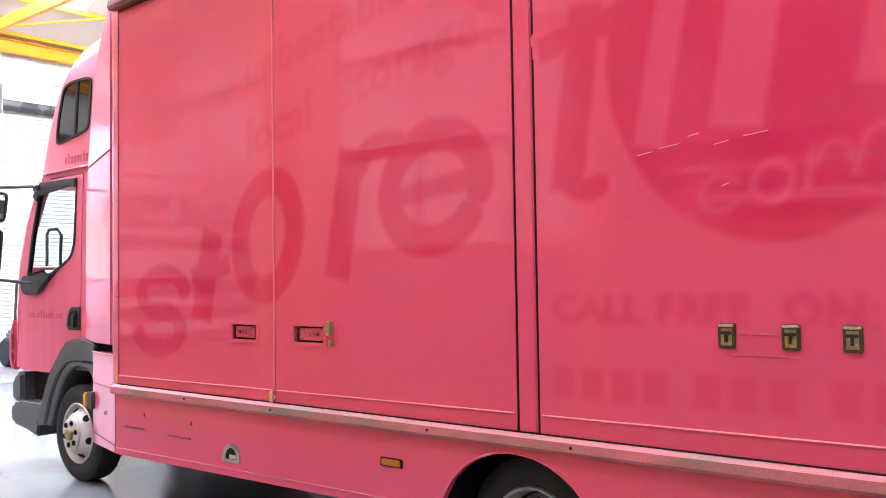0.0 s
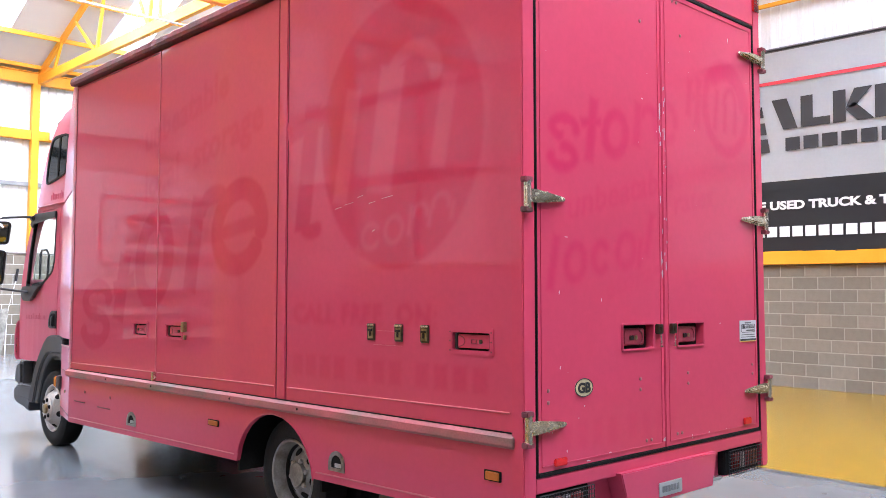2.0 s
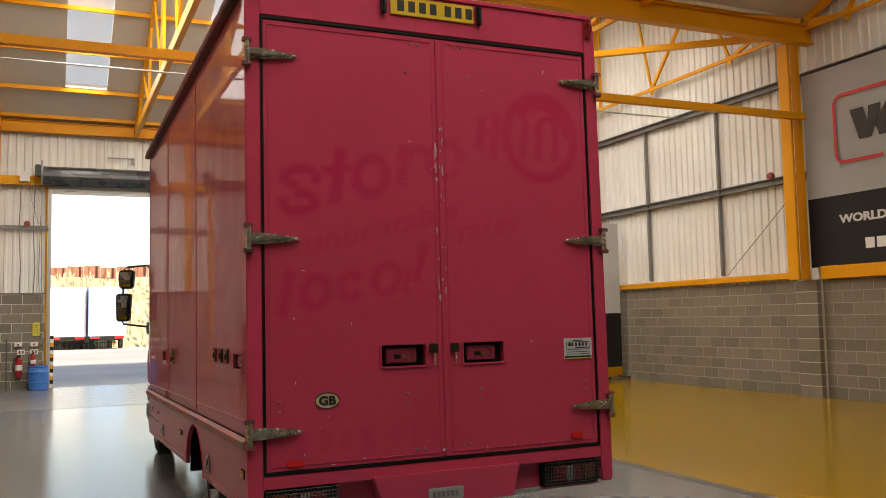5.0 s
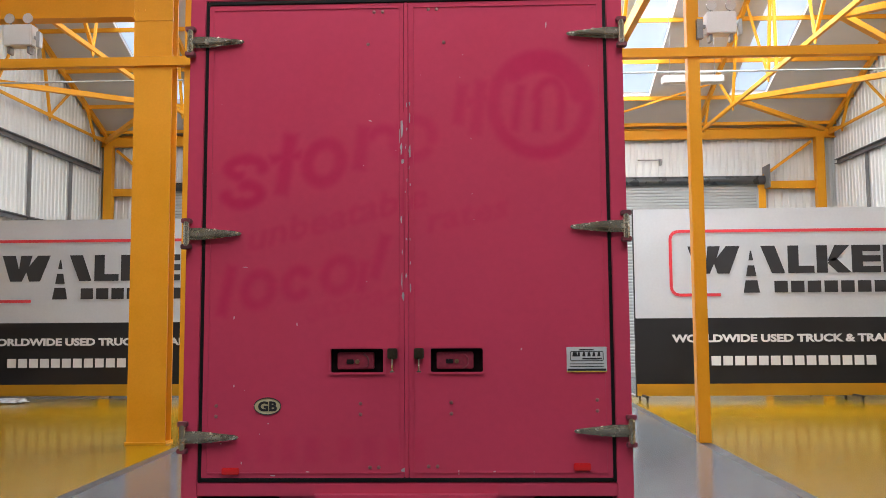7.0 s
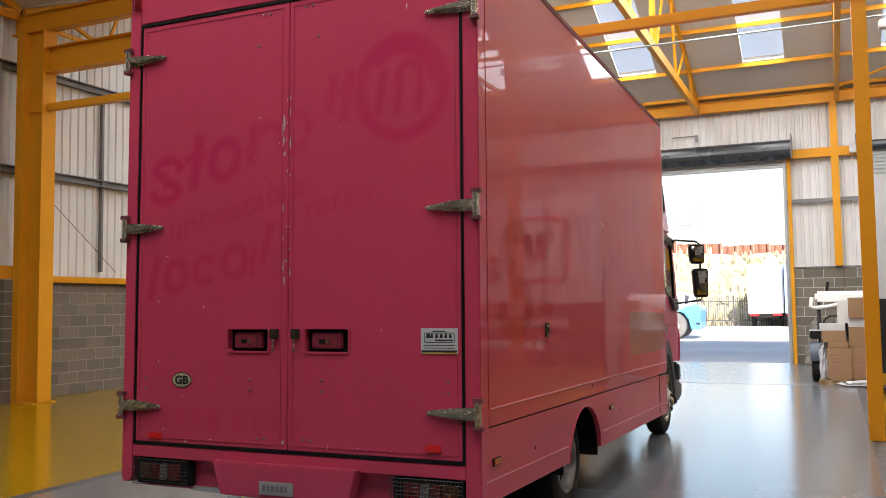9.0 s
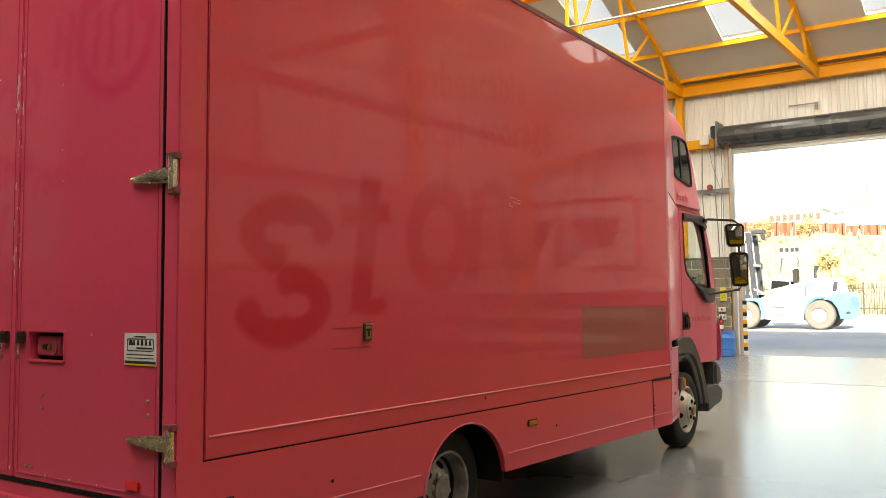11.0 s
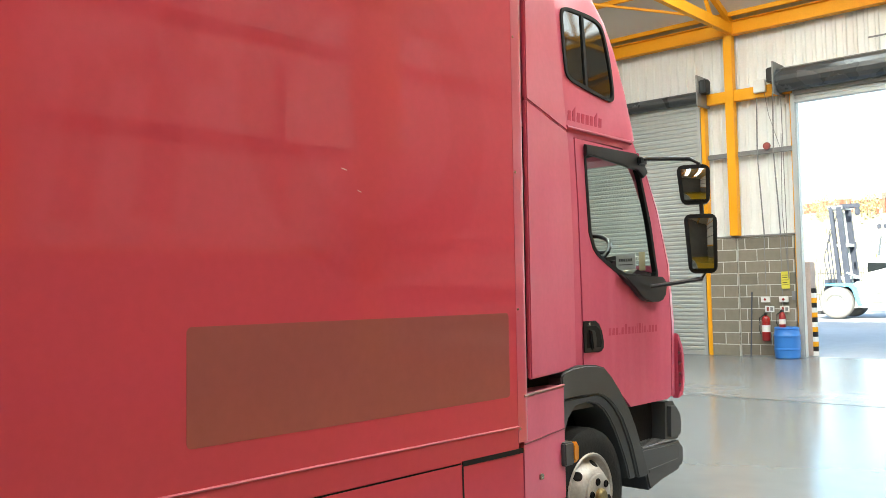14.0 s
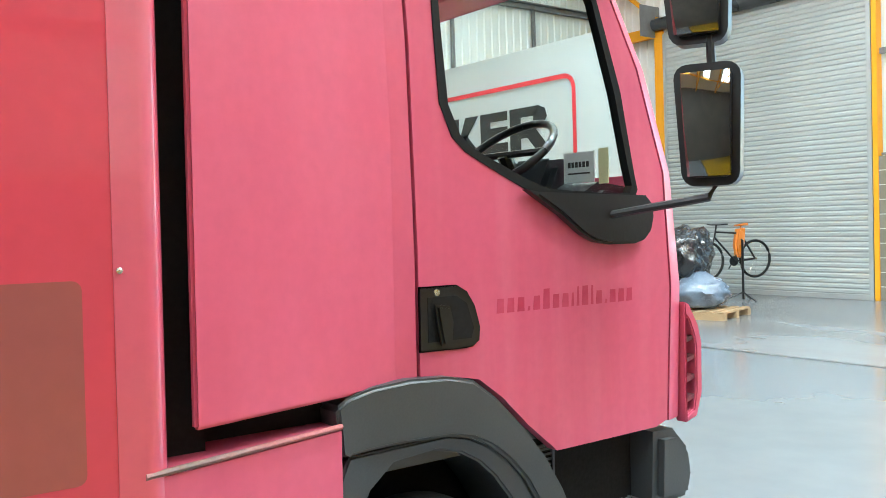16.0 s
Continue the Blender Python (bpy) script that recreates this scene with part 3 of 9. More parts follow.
steel("tie_beam", "yellow box-section tie beam across the hall", bm)
bm = B(); ibeam(bm, (-9.75, VALLEY, 6.12), (-4.33, VALLEY, 6.12), 0.22, 0.46)
steel("crane_beam", "heavy yellow steel beam between two columns", bm)

# trusses along y under both spans
TRUSS_X = (-10.45, -7.0, -3.65, -0.22, 3.3, 6.95, 10.75)


def truss(x, lo, hi, gable):
    mid = (lo + hi) / 2
    top = [(x, lo + 0.05, EAVE - 0.06), (x, mid, EAVE + SLOPE * (mid - lo) - 0.08), (x, hi - 0.05, EAVE - 0.06)]
    bm = B()
    bar(bm, top[0], top[1], 0.09, 0.13)
    bar(bm, top[1], top[2], 0.09, 0.13)
    tie = EAVE - 0.22
    w, h = (0.05, 0.07) if gable else (0.07, 0.09) if abs(x) > 6 else (0.11, 0.22)
    bar(bm, (x, lo, tie), (x, hi, tie), w, h)
    chord = lambda y: EAVE + SLOPE * max(0, min(y - lo, hi - y)) - 0.12
    for k in range(5):
        ya = hi - 1.0 - 2.65 * k
        far, near = (1.3, -0.5) if ya > mid else (0.5, -1.3)
        for d, t in ((far, 0.045), (near, 0.06)):
            yb = min(max(ya + d, lo + 0.1), hi - 0.1)
            bar(bm, (x, ya, tie), (x, yb, chord(yb)), t, t + 0.01)
        prism(bm, [(ya - 0.13, tie + 0.06), (ya + 0.13, tie + 0.06), (ya + 0.03, tie - 0.14), (ya - 0.03, tie - 0.14)], "x", x - 0.008, x + 0.008)
    prism(bm, [(hi - 0.55, tie), (hi - 0.05, tie), (hi - 0.05, EAVE + 0.02)], "x", x - 0.008, x + 0.008)
    bar(bm, (x, mid, tie), (x, mid, EAVE + SLOPE * (mid - lo) - 0.1), 0.06, 0.06, (0, 1, 0))
    steel("roof_truss", "yellow steel roof truss with rafters, tie and struts", bm, "truss")


for lo, hi in SPANS:
    for i, x in enumerate(TRUSS_X):
        truss(x, lo, hi, i in (0, 6))

# purlins along x
for lo, hi in SPANS:
    for off in (1.46, 2.95, 4.43, 5.9):
        for y in (lo + off, hi - off):
            bm = B(); bar(bm, (WALL_L, y, roof_z(y) - 0.05), (WALL_R, y, roof_z(y) - 0.05), 0.06, 0.10)
            steel("purlin", "thin yellow roof purlin", bm, "purlin")

# plan bracing in the tie plane
for pts in (((6.92, 16.4, 7.0), (10.35, 13.7, 7.0)), ((6.92, 16.4, 7.0), (10.4, 19.9, 7.0)), ((6.98, 10.4, 7.0), (10.45, 13.85, 7.0)), ((6.98, 10.4, 7.0), (10.6, 7.45, 7.0)),
            ((-7.3, 15.9, 7.0), (-10.4, 13.6, 7.0)), ((-7.3, 15.9, 7.0), (-10.4, 20.2, 7.0))):
    bm = B(); bar(bm, pts[0], pts[1], 0.12, 0.12)
    steel("roof_brace", "yellow diagonal roof brace", bm, "brace")
for x0, x1 in ((6.95, 3.3), (-7.0, -3.65)):
    bm = B(); bar(bm, (x0, 18.2, roof_z(18.2) - 0.16), (x1, 20.2, EAVE - 0.02), 0.05, 0.05)
    steel("roof_brace", "thin yellow roof brace under the purlins", bm, "brace")


def column(x, y, w, d, z1, name="column", label="yellow painted steel column", along="x", z0=0.0):
    """An I-section column: flanges w wide, web d deep."""
    bm = B()
    up = (0, 1, 0) if along == "y" else (1, 0, 0)
    ibeam(bm, (x, y, z0), (x, y, z1), w, d, up, t=0.02)
    if z0 == 0:
        box(bm, x - max(w, d) * 0.5, x + max(w, d) * 0.5, y - max(w, d) * 0.5, y + max(w, d) * 0.5, 0, 0.02)
    return steel(name, label, bm, "column")


def box_column(x, y, w, z1, z0=0.0, d=None, label="slim yellow steel column"):
    d = d or w
    bm = B(); box(bm, x - w / 2, x + w / 2, y - d / 2, y + d / 2, z0, z1, 0.008)
    return steel("column", label, bm, "column")


# the heavy column has a plate face towards the aisle and stiffeners
bm = B()
box(bm, -4.31, -3.78, 6.84, 6.86, 0, 6.7)
box(bm, -4.31, -3.78, 7.06, 7.08, 0, 6.7)
box(bm, -4.06, -4.03, 6.86, 7.06, 0, 6.7)
box(bm, -4.33, -3.76, 6.82, 7.10, 0, 0.03)
for z in (5.86, 5.35, 6.35):
    box(bm, -4.32, -3.77, 6.83, 6.86, z, z + 0.025)
for z in (6.0, 6.2, 5.3, 5.22):
    for x in (-4.28, -4.2):
        box(bm, x, x + 0.03, 6.825, 6.84, z, z + 0.03)
steel("column", "heavy yellow steel column with stiffener plates", bm, "column")
box_column(-3.54, 6.98, 0.17, 6.7)
box_column(3.44, 6.92, 0.165, 6.7)
column(-9.98, 6.85, 0.30, 0.52, 6.7, label="heavy yellow steel column beside the left wall")
bm = B(); box(bm, -10.4, -10.2, 6.72, 6.98, 0, 6.7)
steel("column", "yellow steel wall post", bm, "column")
box_column(10.43, 7.10, 0.06, 6.7, z0=2.2, d=0.26, label="yellow steel wall column standing on the blockwork")
box_column(10.65, 7.04, 0.09, 6.9, z0=2.2, d=0.15, label="yellow steel wall post")
box_column(10.56, 14.4, 0.10, 9.4, d=0.5, label="broad yellow gable column")
box_column(-10.4, 13.7, 0.34, 9.4, d=0.42, label="broad yellow gable column")
for x in (-3.7, 3.2):
    box_column(x, WALL_F - 0.1, 0.18, 6.86, z0=2.55, d=0.18, label="yellow wall column above the blockwork")
for x in (-10.35, 10.42):
    box_column(x, WALL_F - 0.15, 0.24, 6.86, d=0.24, label="yellow corner column")
# yellow rails over the blockwork of the side walls and the grey sheeting rails
for x, s in ((WALL_L, 1), (WALL_R, -1)):
    bm = B(); box(bm, min(x, x + 0.14 * s), max(x, x + 0.14 * s), WALL_B, 6.8, 2.2, 2.44, 0.006)
    steel("sill_rail", "broad yellow steel rail on top of the blockwork", bm, "rail")
    bm = B(); box(bm, min(x, x + 0.14 * s), max(x, x + 0.14 * s), 7.2, WALL_F - 0.3, 2.24 - 0.08 * (s > 0), 2.36 - 0.08 * (s > 0), 0.006)
    steel("sill_rail", "yellow steel rail on top of the blockwork", bm, "rail")
    for z in (4.2, 6.1):
        bm = B()
        box(bm, min(x, x + 0.12 * s), max(x, x + 0.12 * s), WALL_B, WALL_F - 0.3, z - 0.07, z - 0.05)
        box(bm, min(x + 0.02 * s, x + 0.04 * s), max(x + 0.02 * s, x + 0.04 * s), WALL_B, WALL_F - 0.3, z - 0.07, z + 0.07)
        box(bm, min(x, x + 0.12 * s), max(x, x + 0.12 * s), WALL_B, WALL_F - 0.3, z + 0.05, z + 0.07)
        solid("sheeting_rail", bm, GREY_RAIL, "galvanised sheeting rail across the cladding", "rail", kind="structure")
    for y in ((8.93, 11.15) if s > 0 else (9.5, 11.98)) + (16.1, 18.3, 1.0, 3.6, -2.5):
        bm = B(); box(bm, min(x, x + 0.08 * s), max(x, x + 0.08 * s), y - 0.025, y + 0.025, 2.4, 6.05)
        solid("sag_rod", bm, GREY_RAIL, "slim galvanised upright between sheeting rails", "rail", kind="structure")
    bm = B(); tube(bm, [(x + 0.1 * s, 7.5, 3.8), (x + 0.1 * s, 9.3, 2.4)], 0.008, 6)
    solid("brace_rod", bm, GREY_RAIL, "thin steel bracing rod", "rod", kind="structure")

# front wall: rails, jambs, corner brace
for a, b in ((-4.42, -2.42), (1.98, 4.05)):
    bm = B(); box(bm, a, b, WALL_F - 0.14, WALL_F + 0.02, 5.42, 5.66, 0.006)
    steel("door_rail", "yellow steel rail between two roller doors", bm, "rail")
    bm = B(); box(bm, a, b, WALL_F - 0.04, WALL_F + 0.04, 4.24, 4.34)
    solid("sheeting_rail", bm, GREY_RAIL, "galvanised sheeting rail between two doors", "rail", kind="structure")
    bm = B(); box(bm, a + 0.06, b - 0.06, WALL_F - 0.02, WALL_F + 0.12, 2.52, 2.55)
    solid("sill_flashing", bm, GREY_RAIL, "dark flashing on top of the blockwork", "trim", kind="structure")
    for x, hw in ((a + 0.09, 0.045), (b - 0.06 if a < 0 else b - 0.09, 0.024 if a < 0 else 0.045)):
        bm = B(); box(bm, x - hw, x + hw, WALL_F - (0.14 if hw > 0.03 else -0.01), WALL_F + (0.04 if hw > 0.03 else 0.09), 0, 5.42 if hw < 0.03 else 5.66, 0.006)
        steel("door_post", "yellow steel post beside a roller door", bm, "post")
for a, b, s in ((-10.35, -8.8, -1), (8.66, 10.42, 1)):
    bm = B(); box(bm, a, b, WALL_F - 0.14, WALL_F + 0.02, 5.38, 5.60, 0.006)
    steel("door_rail", "yellow steel rail beside a roller door", bm, "rail")
    x0, x1 = (b - 0.1, a + 0.2) if s < 0 else (a + 0.1, b - 0.2)
    bm = B(); bar(bm, (x0, WALL_F - 0.08, 5.7), (x1, WALL_F - 0.08, 6.75), 0.08, 0.08)
    steel("corner_brace", "yellow diagonal corner brace", bm, "brace")
    bm = B(); box(bm, min(x0 - 0.1, x0 + 0.1), max(x0 - 0.1, x0 + 0.1) + 0.0, WALL_F - 0.14, WALL_F + 0.04, 0, 5.4)
    steel("door_post", "yellow steel post beside a roller door", bm, "post")


# ---- roller doors ----
def roller_door(name, a, b, closed, label):
    d = tagged(new(name), label, "roller door", kind="structure")
    y = WALL_F - 0.02
    bm = B()
    r, zr = (0.13, 5.62) if closed else (0.25, 5.66)
    lathe(bm, [(0.0, a - 0.16), (r, a - 0.16), (r, b + 0.16), (0.0, b + 0.16)], "x", (0, y - (0.16 if closed else 0.28), zr), 17)
    part("roll", bm, ROLL, d, "dark rolled-up shutter barrel")
    for x in (a - 0.2, b + 0.17):
        bm = B(); box(bm, x, x + 0.03, y - 0.58, y + 0.04, 5.36, 6.02, 0.005)
        part("end_plate", bm, GREY_RAIL, d)
    for x in (a - 0.02, b - 0.06):
        bm = B()
        box(bm, x, x + 0.08, y - 0.10, y - 0.08, 0, 5.4)
        box(bm, x, x + 0.08, y - 0.02, y, 0, 5.4)
        box(bm, x + (0 if x < (a + b) / 2 else 0.06), x + (0.02 if x < (a + b) / 2 else 0.08), y - 0.08, y - 0.02, 0, 5.4)
        part("guide", bm, JAMB, d, "galvanised steel guide channel")
    bm = B(); box(bm, a - 0.35 if a > -5 else b + 0.2, a - 0.2 if a > -5 else b + 0.36, y - 0.5, y - 0.25, 5.62, 5.92, 0.02)
    part("motor", bm, BLACK, d, "black drive motor")
    top, bottom = (5.55, 0.0) if closed else (5.46, DOOR_H - 0.02)
    h = 0.0925
    n = int((top - bottom) / h)
    bm = B()
    prof = [(-0.062, 0.0), (-0.075, 0.02), (-0.075, h - 0.03), (-0.062, h - 0.012), (-0.055, h), (-0.035, h), (-0.035, 0.0)]
    prism(bm, prof, "x", a + 0.015, b - 0.015)
    me = mesh_of("slat", bm, SLAT)
    for k in range(n):
        ob = new("slat", me)
        ob.location = (0, y, top - (k + 1) * h)
        ob.parent = d
    bm = B(); box(bm, a + 0.015, b - 0.015, y - 0.09, y - 0.03, top - n * h - 0.07 if not closed else 0, max(0.09, top - n * h), 0.005)
    part("bottom_rail", bm, JAMB, d)
    return d


roller_door("door_1", *DOORS[0], True, "closed galvanised steel roller door in the front wall")
roller_door("door_2", *DOORS[1], False, "fully opened roller door onto the sunlit yard")
roller_door("door_3", *DOORS[2], True, "closed galvanised steel roller door behind a banner")


# ---- the truck: a box body on a light chassis, standing slightly nose-down ----
TILT = 0.0131
truck = thing("truck", "faded pink box truck with sleeper pod, parked on the grey floor", "truck", at=pose(0, 0, 0, -math.degrees(TILT)))


def tp(name, bm, material, label="", smooth=None, parent=None):
    return part(name, bm, material, parent or truck, label, smooth)


# body core and chassis
bm = B(); box(bm, -1.19, 1.235, 0.05, 5.80, 0.92, 3.76, 0.01)
tp("body_core", bm, PINK)
bm = B()
box(bm, -1.24, 1.24, 0.02, 5.82, 3.755, 3.80, 0.012)
tp("roof_panel", bm, PINK)
bm = B()
box(bm, -0.42, -0.30, 0.3, 7.7, 0.55, 0.80)
box(bm, 0.30, 0.42, 0.3, 7.7, 0.55, 0.80)
for y in (0.4, 1.2, 3.2, 4.2, 5.2, 6.2):
    box(bm, -0.42, 0.42, y, y + 0.1, 0.58, 0.78)
box(bm, -1.15, 1.15, 0.1, 5.7, 0.84, 0.92)
box(bm, -0.9, -0.45, 3.4, 4.4, 0.42, 0.80, 0.03)
box(bm, 0.5, 1.0, 3.3, 3.9, 0.40, 0.80, 0.03)
box(bm, -0.95, -0.6, 4.9, 5.3, 0.36, 0.78, 0.02)
tube(bm, [(-1.0, 2.24, 0.43), (1.0, 2.24, 0.43)], 0.08, 10)
lathe(bm, [(0.0, -0.16), (0.17, -0.12), (0.20, 0.0), (0.17, 0.12), (0.0, 0.16)], "x", (0, 2.24, 0.43), 16)
tube(bm, [(0.2, 3.0, 0.55), (0.2, 4.8, 0.52), (0.45, 5.3, 0.52)], 0.05, 8)
tp("chassis", bm, DARK, "dirty black chassis and tanks under the body", smooth=35)

LX, RX = -1.25, 1.25


def side(y0, y1, z0, z1, x, bev=0.006, t=0.016):
    bm = B()
    return box(bm, min(x, x - math.copysign(t, x)), max(x, x - math.copysign(t, x)), y0, y1, z0, z1, bev)


# left side: three hinged panels, a pillar, seals and beads
HANDLES = ((4.295, 1.371, 0.297), (3.687, 1.371, 0.31), (0.362, 1.402, 0.33))
for (y0, y1), (yc, zc, w) in zip(((4.012, 5.80), (2.217, 3.992), (0.07, 2.084)), HANDLES):
    opening = rounded(yc - w / 2 + 0.026, yc + w / 2 - 0.026, zc - 0.048, zc + 0.048, 0.008)
    tp("side_panel", holed(B(), rounded(y0, y1, 0.955, 3.715, 0.004), opening, "x", LX, LX + 0.05), PINK, "faded pink panel with ghost lettering")
tp("pillar", side(2.100, 2.202, 0.955, 3.715, LX - 0.004, t=0.02), PINK)
for y in (2.209, 2.092):
    tp("rubber_seal", side(y - 0.007, y + 0.007, 0.955, 3.715, LX + 0.006, 0, 0.01), RUBBER, "black rubber seal")
bm = B(); tube(bm, [(LX - 0.001, 4.002, 0.96), (LX - 0.001, 4.002, 3.71)], 0.006, 6)
tp("seam_trim", bm, BEAD)
for y0, y1 in ((4.03, 5.78), (2.235, 3.97), (0.09, 2.07)):
    bm = B(); tube(bm, [(LX - 0.001, y0, 1.054 - 0.0068 * y0), (LX - 0.001, y1, 1.054 - 0.0068 * y1)], 0.0055, 6)
    tp("bead", bm, BEAD)
# frame lines round the front panel
bm = B(); tube(bm, [(LX - 0.001, 5.79, 1.03), (LX - 0.001, 5.79, 3.70), (LX - 0.001, 4.03, 3.70)], 0.004, 6)
tp("bead", bm, MAROON)
bm = B(); prism(bm, [(-1.235, 0.955), (-1.255, 0.952), (-1.288, 0.935), (-1.288, 0.895), (-1.27, 0.878), (-1.235, 0.878)], "y", 0.04, 5.86, 0.004)
tp("rub_rail", bm, WORN, "scraped pink rub rail with bolt heads")
bm = B(); bar(bm, (-1.253, 0.06, 0.9555), (-1.253, 5.80, 0.9555), 0.012, 0.006)
tp("rail_gap", bm, DARK, "dark gap line above the rub rail")
for y in (4.9, 4.0, 2.75, 1.9):
    bm = B(); lathe(bm, [(0.008, 0), (0.008, -0.004), (0.003, -0.006)], "x", (-1.288, y, 0.915), 8)
    tp("bolt", bm, DARK)
bm = B()
n, prev = 60, None
for k in range(n + 1):
    y, o = 5.86 * k / n, 0.012 * noise.noise((k * 0.7, 3, 1))
    ring = [bm.verts.new(p) for p in ((-1.22, y, 3.735), (-1.298 + o, y, 3.735 + 0.4 * o), (-1.306 + o, y, 3.76), (-1.30 + o, y, 3.80 + o), (-1.285, y, 3.815 + o), (-1.22, y, 3.815))]
    if prev:
        for i in range(6):
            bm.faces.new((prev[i], prev[(i + 1) % 6], ring[(i + 1) % 6], ring[i]))
    if k in (0, n):
        bm.faces.new(ring)
    prev = ring
bmesh.ops.recalc_face_normals(bm, faces=bm.faces)
tp("gutter", bm, MAROON, "rough weathered maroon gutter along the roof")


def lower_edge(y):
    return 0.926 - 0.0055 * y


def skirt(x, front, rear_y=0.02):
    """The lower side with the rear wheel arch cut out."""
    c, r = 2.24, 0.465
    arch = []
    for k in range(15):
        a = radians(-5 + 190 * k / 14)
        arch.append((c - r * math.cos(a) * 1.0, 0.43 + 0.415 * math.sin(a)))
    z = lambda y: 0.505 - 0.011 * y
    pts = [(rear_y, 0.885), (rear_y, z(rear_y))] + [(c - 0.47, z(c - 0.47))] + [p for p in arch if p[1] > 0.47] + [(c + 0.47, z(c + 0.47)), (front, z(front)), (front, 0.885)]
    lo, hi = min(x, x - math.copysign(0.03, x)), max(x, x - math.copysign(0.03, x))
    bm = B()
    # columns of quads keep the concave outline sound
    low = pts[1:-1]
    vs = []
    for y, zz in low:
        vs.append([bm.verts.new((xx, y, q)) for xx in (lo, hi) for q in (zz, lower_edge(y) - 0.007 if x > 0 else 0.885)])
    fs = []
    for a, b in zip(vs, vs[1:]):
        if abs(low[vs.index(a)][0] - low[vs.index(b)][0]) < 1e-5:
            continue
        fs += [bm.faces.new((a[0], b[0], b[1], a[1])), bm.faces.new((a[2], a[3], b[3], b[2])), bm.faces.new((a[0], a[2], b[2], b[0])), bm.faces.new((a[1], b[1], b[3], a[3]))]
    for q in (vs[0], vs[-1]):
        fs.append(bm.faces.new((q[0], q[1], q[3], q[2])))
    bmesh.ops.recalc_face_normals(bm, faces=fs)
    return bm


tp("skirt", skirt(-1.25, 5.84), PINK, "pink skirt panel round the rear wheel arch")
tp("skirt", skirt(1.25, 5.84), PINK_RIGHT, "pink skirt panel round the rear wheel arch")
for s in (-1, 1):
    bm = B()
    arc = [(1.252 * s, 2.24 - 0.47 * math.cos(radians(a)), 0.43 + 0.42 * math.sin(radians(a))) for a in range(6, 176, 10)]
    tube(bm, arc, 0.005, 6)
    tp("arch_lip", bm, PINK)
    bm = B()
    box(bm, min(0.6 * s, 1.2 * s), max(0.6 * s, 1.2 * s), 1.76, 2.72, 0.86, 0.875)
    box(bm, min(0.6 * s, 0.62 * s), max(0.6 * s, 0.62 * s), 1.76, 2.72, 0.42, 0.86)
    for yy in (1.74, 2.74):
        box(bm, min(0.6 * s, 1.21 * s), max(0.6 * s, 1.21 * s), yy - 0.01, yy + 0.01, 0.40, 0.875)
    tp("wheel_box", bm, DARK)
    for y0, y1 in ((0.04, 1.74), (2.74, 5.83)):
        bm = B()
        zb = 0.55 if s < 0 else 0.625
        tube(bm, [(1.251 * s, y0, zb - 0.011 * y0), (1.251 * s, y1, zb - 0.011 * y1)], 0.005, 6)
        tp("bead", bm, BEAD)
# left skirt fittings
def flap(y0, y1, z0, z1, label):
    bm = B()
    for a, b in (((y0, z0), (y1, z0)), ((y1, z0), (y1, z1)), ((y0, z0), (y0, z1))):
        bar(bm, (LX - 0.001, *a), (LX - 0.001, *b), 0.010, 0.010)
    box(bm, LX - 0.008, LX, y0 - 0.012, y0, z0 + 0.09, z0 + 0.115)
    tp("flap_seam", bm, MAROON, label)


flap(4.88, 5.15, 0.645, 0.84, "dark seam of a small locker flap")
flap(5.45, 5.70, 0.655, 0.85, "dark seam of a small locker flap")


def pocket(y0, y1, z0, z1):
    """An aluminium step pocket with an arched top."""
    ym, w, h = (y0 + y1) / 2, (y1 - y0) / 2, z1 - z0
    def ring(k):
        return [(ym - w * k, z0 + h * (1 - k) * 0.5), (ym + w * k, z0 + h * (1 - k) * 0.5)] + [
            (ym + w * k * math.cos(radians(a)), z1 - w + (w - (1 - k) * w) * math.sin(radians(a))) for a in range(0, 181, 20)]
    p = tp("step_pocket", holed(B(), ring(1.0), ring(0.68), "x", LX - 0.009, LX + 0.01), RIM_DULL, "grey cast step pocket")
    # no hollow is cut: a flat dark sheet stands for the pocket's shade
    bm = B(); prism(bm, ring(0.7), "x", LX - 0.0015, LX - 0.003)
    part("recess", bm, DARK, p)
    bm = B(); box(bm, LX - 0.007, LX - 0.003, ym - w * 0.55, ym + w * 0.2, z0 + h * 0.2, z0 + h * 0.4)
    part("tread", bm, JAMB, p)


pocket(4.345, 4.52, 0.545, 0.665)
pocket(1.44, 1.60, 0.565, 0.69)


def marker(x, y0, y1, z0, z1, axis="x"):
    m = tp("side_marker", box(B(), *((min(x, x + math.copysign(0.008, x)), max(x, x + math.copysign(0.008, x))) if axis == "x" else (y0, y1)),
                              *((y0, y1) if axis == "x" else (-0.02, -0.008)), z0, z1, 0.003), DARK)
    x2 = x + math.copysign(0.014, x)
    d = 0.012
    part("lens", box(B(), min(x, x2), max(x, x2), y0 + d, y1 - d, z0 + 0.006, z1 - 0.006, 0.004), DIM_AMBER, m, "amber lens")


marker(LX, 2.955, 3.115, 0.688, 0.735)
marker(LX, 0.145, 0.265, 0.70, 0.755)
marker(RX, 3.01, 3.15, 0.74, 0.785)
marker(RX, 0.20, 0.32, 0.70, 0.745)


